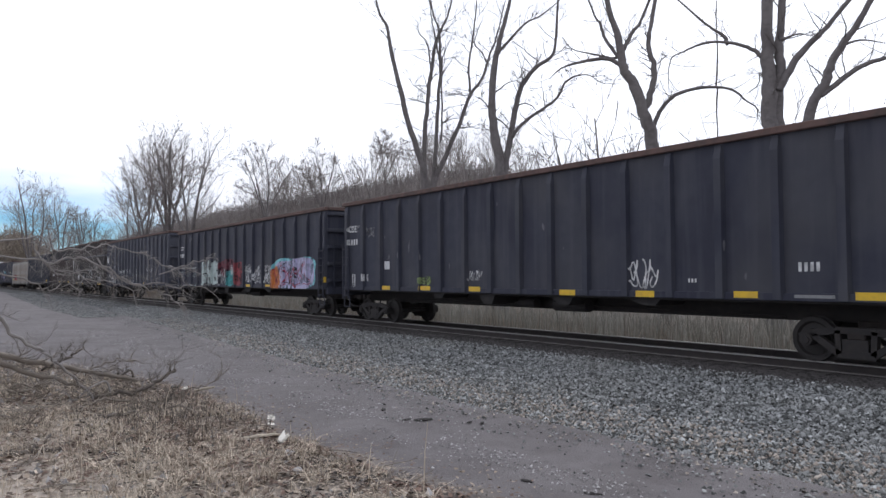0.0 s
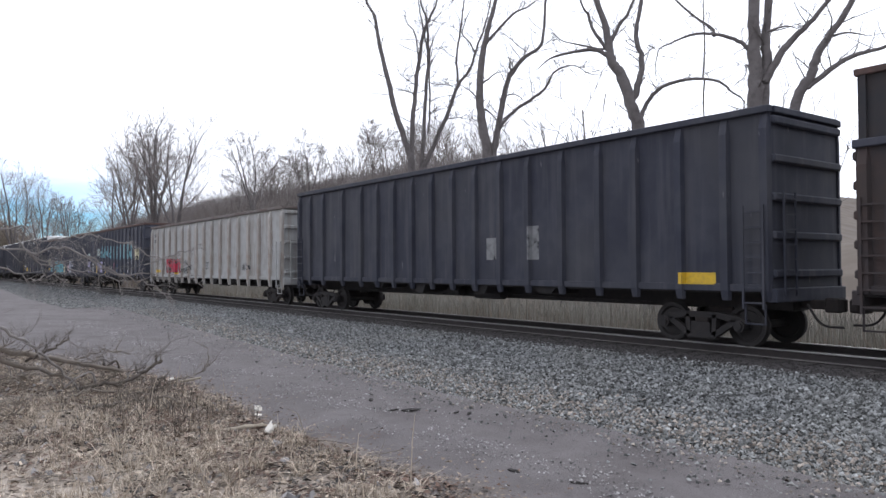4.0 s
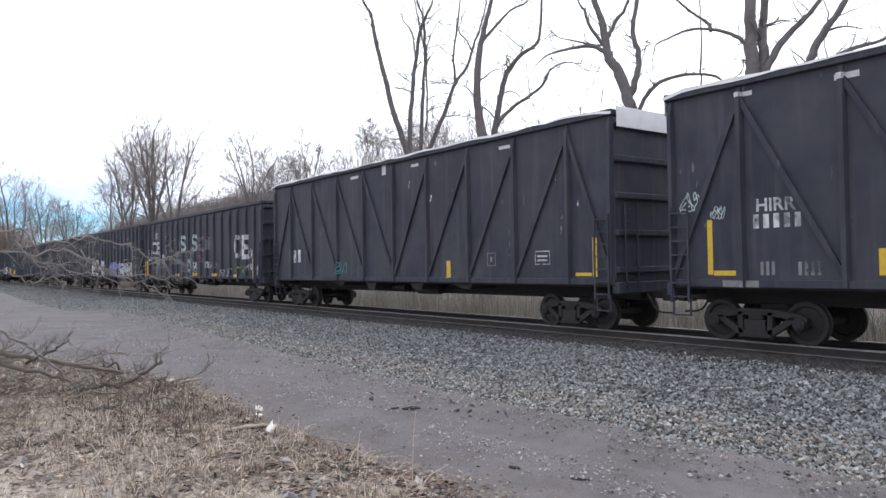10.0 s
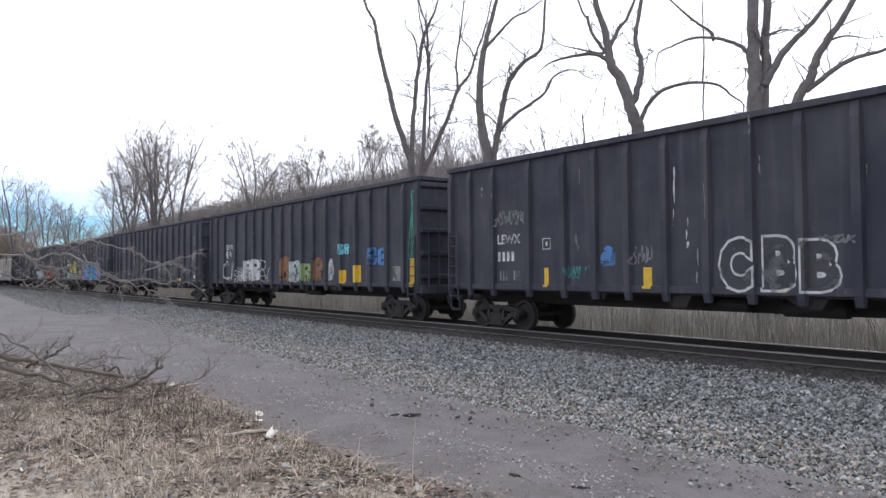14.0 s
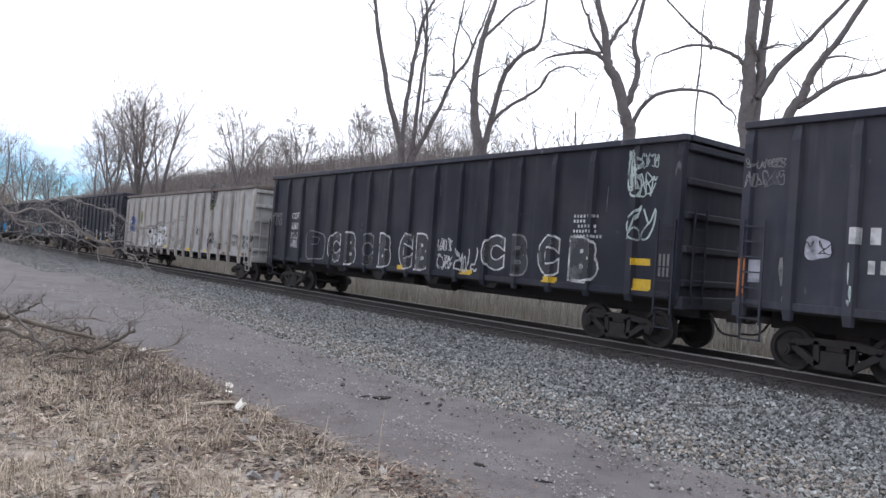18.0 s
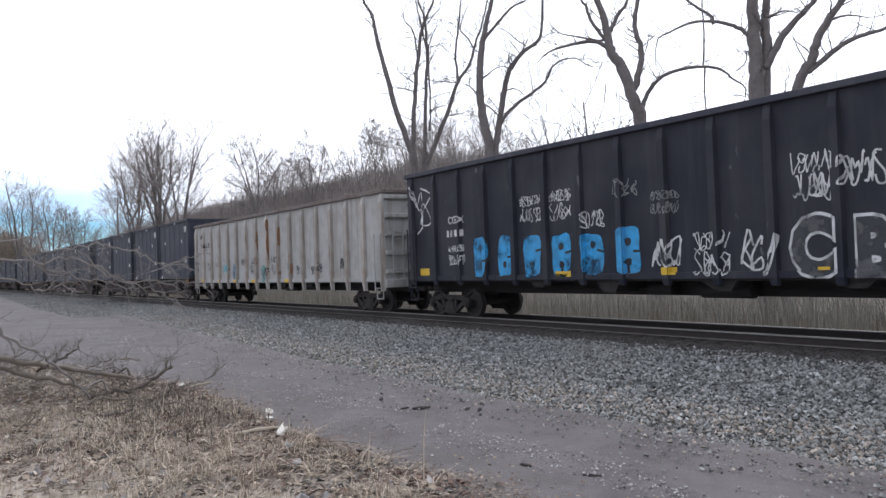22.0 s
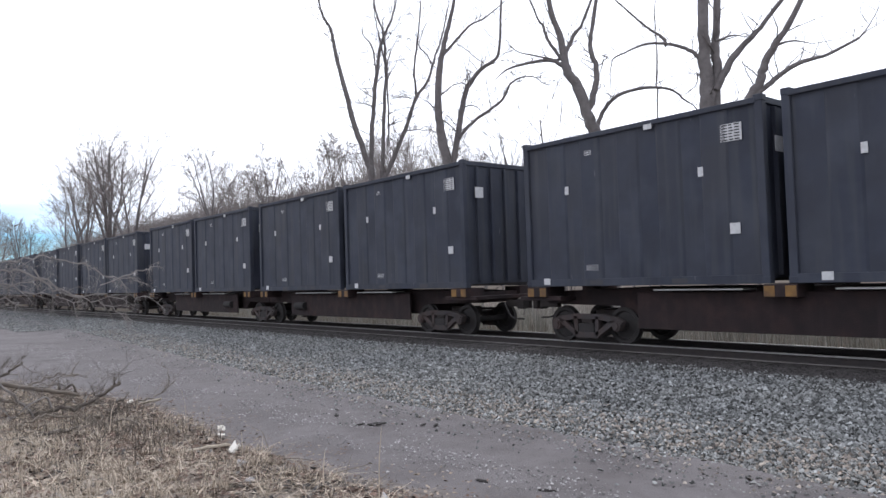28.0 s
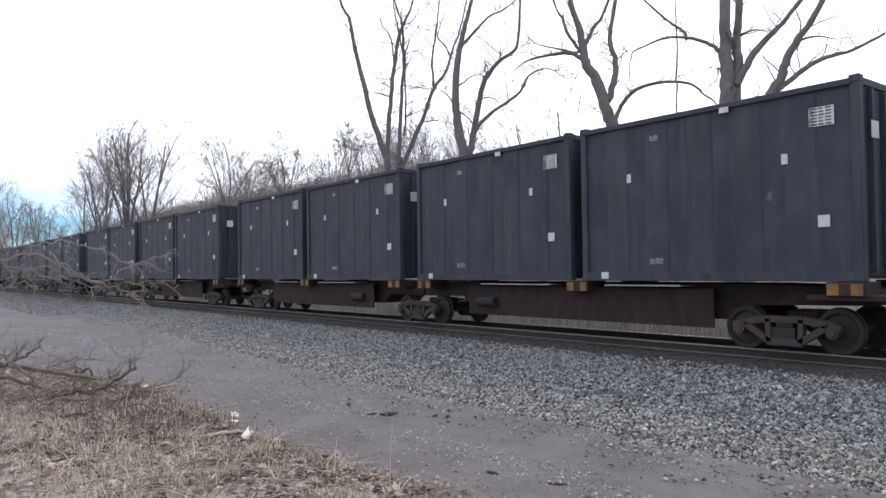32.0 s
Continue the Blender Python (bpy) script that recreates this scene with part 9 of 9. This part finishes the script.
# dark dead weed stems at the pile's foot and along the edge of the track
rw = np.random.default_rng(91)
spots = np.stack([rw.normal(-11.2, 1.2, 850), np.minimum(3.75, rw.normal(2.95, 0.5, 850))], -1)
blades("dark_weed_stems", spots.tolist(), ground_z, (0.06, 0.3), 0.006, 0.7, M["dead_dark"], "dark reddish-brown dead weed stems round the brush pile", 92, "weeds")
# upright leafless brush at the pile
for k, (x, y, h) in enumerate(((-14.2, 0.9, 1.2), (-15.6, 1.2, 1.5), (-13.4, 0.5, 1.1), (-16.8, 1.4, 1.0))):
    sh = thing("leafless_shrub", "thin leafless shrub growing through the brush pile", "shrub", "shrubs on the verge", (x, y, ground_z(x, y)))
    g = brush_tree(400 + k, h, 3, 0.4, (3, 5), 0.005)
    tagged(part("twig_growth", g, M["pale_twig"], sh), kind="stuff")


def litter(name, g, mat, label, at, cat="litter"):
    ob = part(name, g, mat, None, label, at)
    tagged(ob, label, cat)
    return ob


def crumple(sx, sy, sz, seed):
    rng = random.Random(seed)
    bm = bmesh.new()
    bmesh.ops.create_icosphere(bm, subdivisions=2, radius=1.0)
    for v in bm.verts:
        v.co = Vector((v.co.x * sx, v.co.y * sy, v.co.z * sz)) * rng.uniform(0.7, 1.15)
    me = bpy.data.meshes.new("crumpled")
    bm.to_mesh(me)
    bm.free()
    return me


def crushed_cup(r, h, seed):
    """A paper cup squashed flat on one side, its wall dented and its rim torn."""
    rng = random.Random(seed)
    n, rows, verts, faces = 14, 6, [], []
    for j in range(rows):
        for i in range(n):
            a = 6.2832 * i / n
            q = r * (0.7 + 0.3 * j / (rows - 1)) * rng.uniform(0.72, 1.12)
            z = h * j / (rows - 1) + (rng.uniform(-0.25, 0.1) * h if j == rows - 1 else 0)
            verts.append((math.cos(a) * q, max(-0.35 * r, math.sin(a) * q), z + 0.3 * q * math.sin(2 * a)))
    for j in range(rows - 1):
        for i in range(n):
            faces.append((j * n + i, j * n + (i + 1) % n, (j + 1) * n + (i + 1) % n, (j + 1) * n + i))
    faces.append(tuple(range(n - 1, -1, -1)))
    me = bpy.data.meshes.new("crushed_cup")
    me.from_pydata(verts, [], faces)
    return me


def torn_scrap(w, d, seed):
    """A creased thin sheet with a ragged outline."""
    rng = random.Random(seed)
    n, verts, faces = 6, [], []
    for j in range(n):
        for i in range(n):
            verts.append(((i / (n - 1) - 0.5) * w + rng.gauss(0, w * 0.05), (j / (n - 1) - 0.5) * d + rng.gauss(0, d * 0.06), rng.uniform(0, 0.35) * min(w, d)))
    for j in range(n - 1):
        for i in range(n - 1):
            if not (i in (0, n - 2) and j in (0, n - 2)):
                faces.append((j * n + i, j * n + i + 1, (j + 1) * n + i + 1, (j + 1) * n + i))
    me = bpy.data.meshes.new("torn_scrap")
    me.from_pydata(verts, [], faces)
    return me


gz = ground_z
litter("paper_cup", crushed_cup(0.055, 0.13, 12), M["paper"], "crushed white paper cup lying in the grass", pose(-8.36, 3.55, gz(-8.36, 3.55) + 0.07, -48, 10, 25))
litter("plastic_scrap", torn_scrap(0.1, 0.09, 3), M["paper"], "torn white plastic scrap at the road's edge", pose(-9.85, 4.05, -0.32, 50, 10, 70))
litter("plastic_scrap", torn_scrap(0.12, 0.08, 4), M["paper"], "flat white plastic scrap in the grass", (-9.6, 3.95, -0.36))
litter("peeled_stick", Geo().tube([(-0.16, 0, 0), (0.02, 0.02, 0.03), (0.19, 0.03, 0.06)], [0.022, 0.022, 0.018], 8), M["peeled"], "short peeled pale stick", pose(-13.02, 4.1, -0.33, 0, 0, 55))
litter("paper_scrap", torn_scrap(0.1, 0.08, 6), M["paper"], "white scrap beside the peeled stick", pose(-13.2, 3.85, -0.3, 55, 0, 60))
litter("bark_stick", Geo().tube([(-0.3, -0.1, 0), (-0.2, -0.09, 0.02), (-0.1, -0.02, 0.015), (0, 0, 0.03), (0.1, 0.06, 0.02), (0.19, 0.07, 0.03), (0.28, 0.12, 0.01)], [0.014, 0.024, 0.018, 0.027, 0.02, 0.022, 0.009], 7), M["peeled"], "pale weathered stick in the grass", pose(-8.8, 3.45, gz(-8.8, 3.45) + 0.03, 0, 0, 60))
for k, (x, y, s) in enumerate(((-8.84, 5.94, 0.09), (-9.0, 5.75, 0.05), (-8.3, 6.35, 0.05), (-8.15, 6.45, 0.06), (-9.9, 5.9, 0.07), (-10.3, 6.15, 0.05), (-5.6, 5.0, 0.05), (-4.9, 5.2, 0.06))):
    litter("mud_clod", crumple(s * 1.6, s * 0.5, s * 0.28, 30 + k), M["tie"], "dark clod of earth on the dirt track", pose(x, y, ROAD_Z + 0.015, 0, 0, 70 + 20 * k), "clod")
for k, (x, y) in enumerate(((-6.1, 3.1), (-5.4, 2.6), (-7.6, 2.2), (-5.0, 3.4), (-9.1, 1.6), (-4.3, 1.9), (-6.7, 1.2), (-8.0, 3.9))):
    litter("pale_stone", crumple(0.045 + 0.01 * (k % 3), 0.035, 0.025, 50 + k), M["peeled"], "pale stone half sunk in the dry grass", (x, y, gz(x, y) + 0.008), "stone")


def motions():
    # small changes of the train's speed towards its end: seconds, metres ahead of an even run
    drift = [(3.0 * i, 0.0) for i in range(8)] + [(22.0, 0.0), (23.0, 0.04), (24.0, 0.05), (27.0, -0.1), (28.0, -0.2), (30.0, -0.34), (31.0, -0.1), (32.0, 0.18)]
    for ob, x in MOVERS:
        z = ob["ride"] if "ride" in ob else 0.0
        walk(ob, [(t, pose(x + SPEED * t + d, YC, z)) for t, d in drift])


motions()
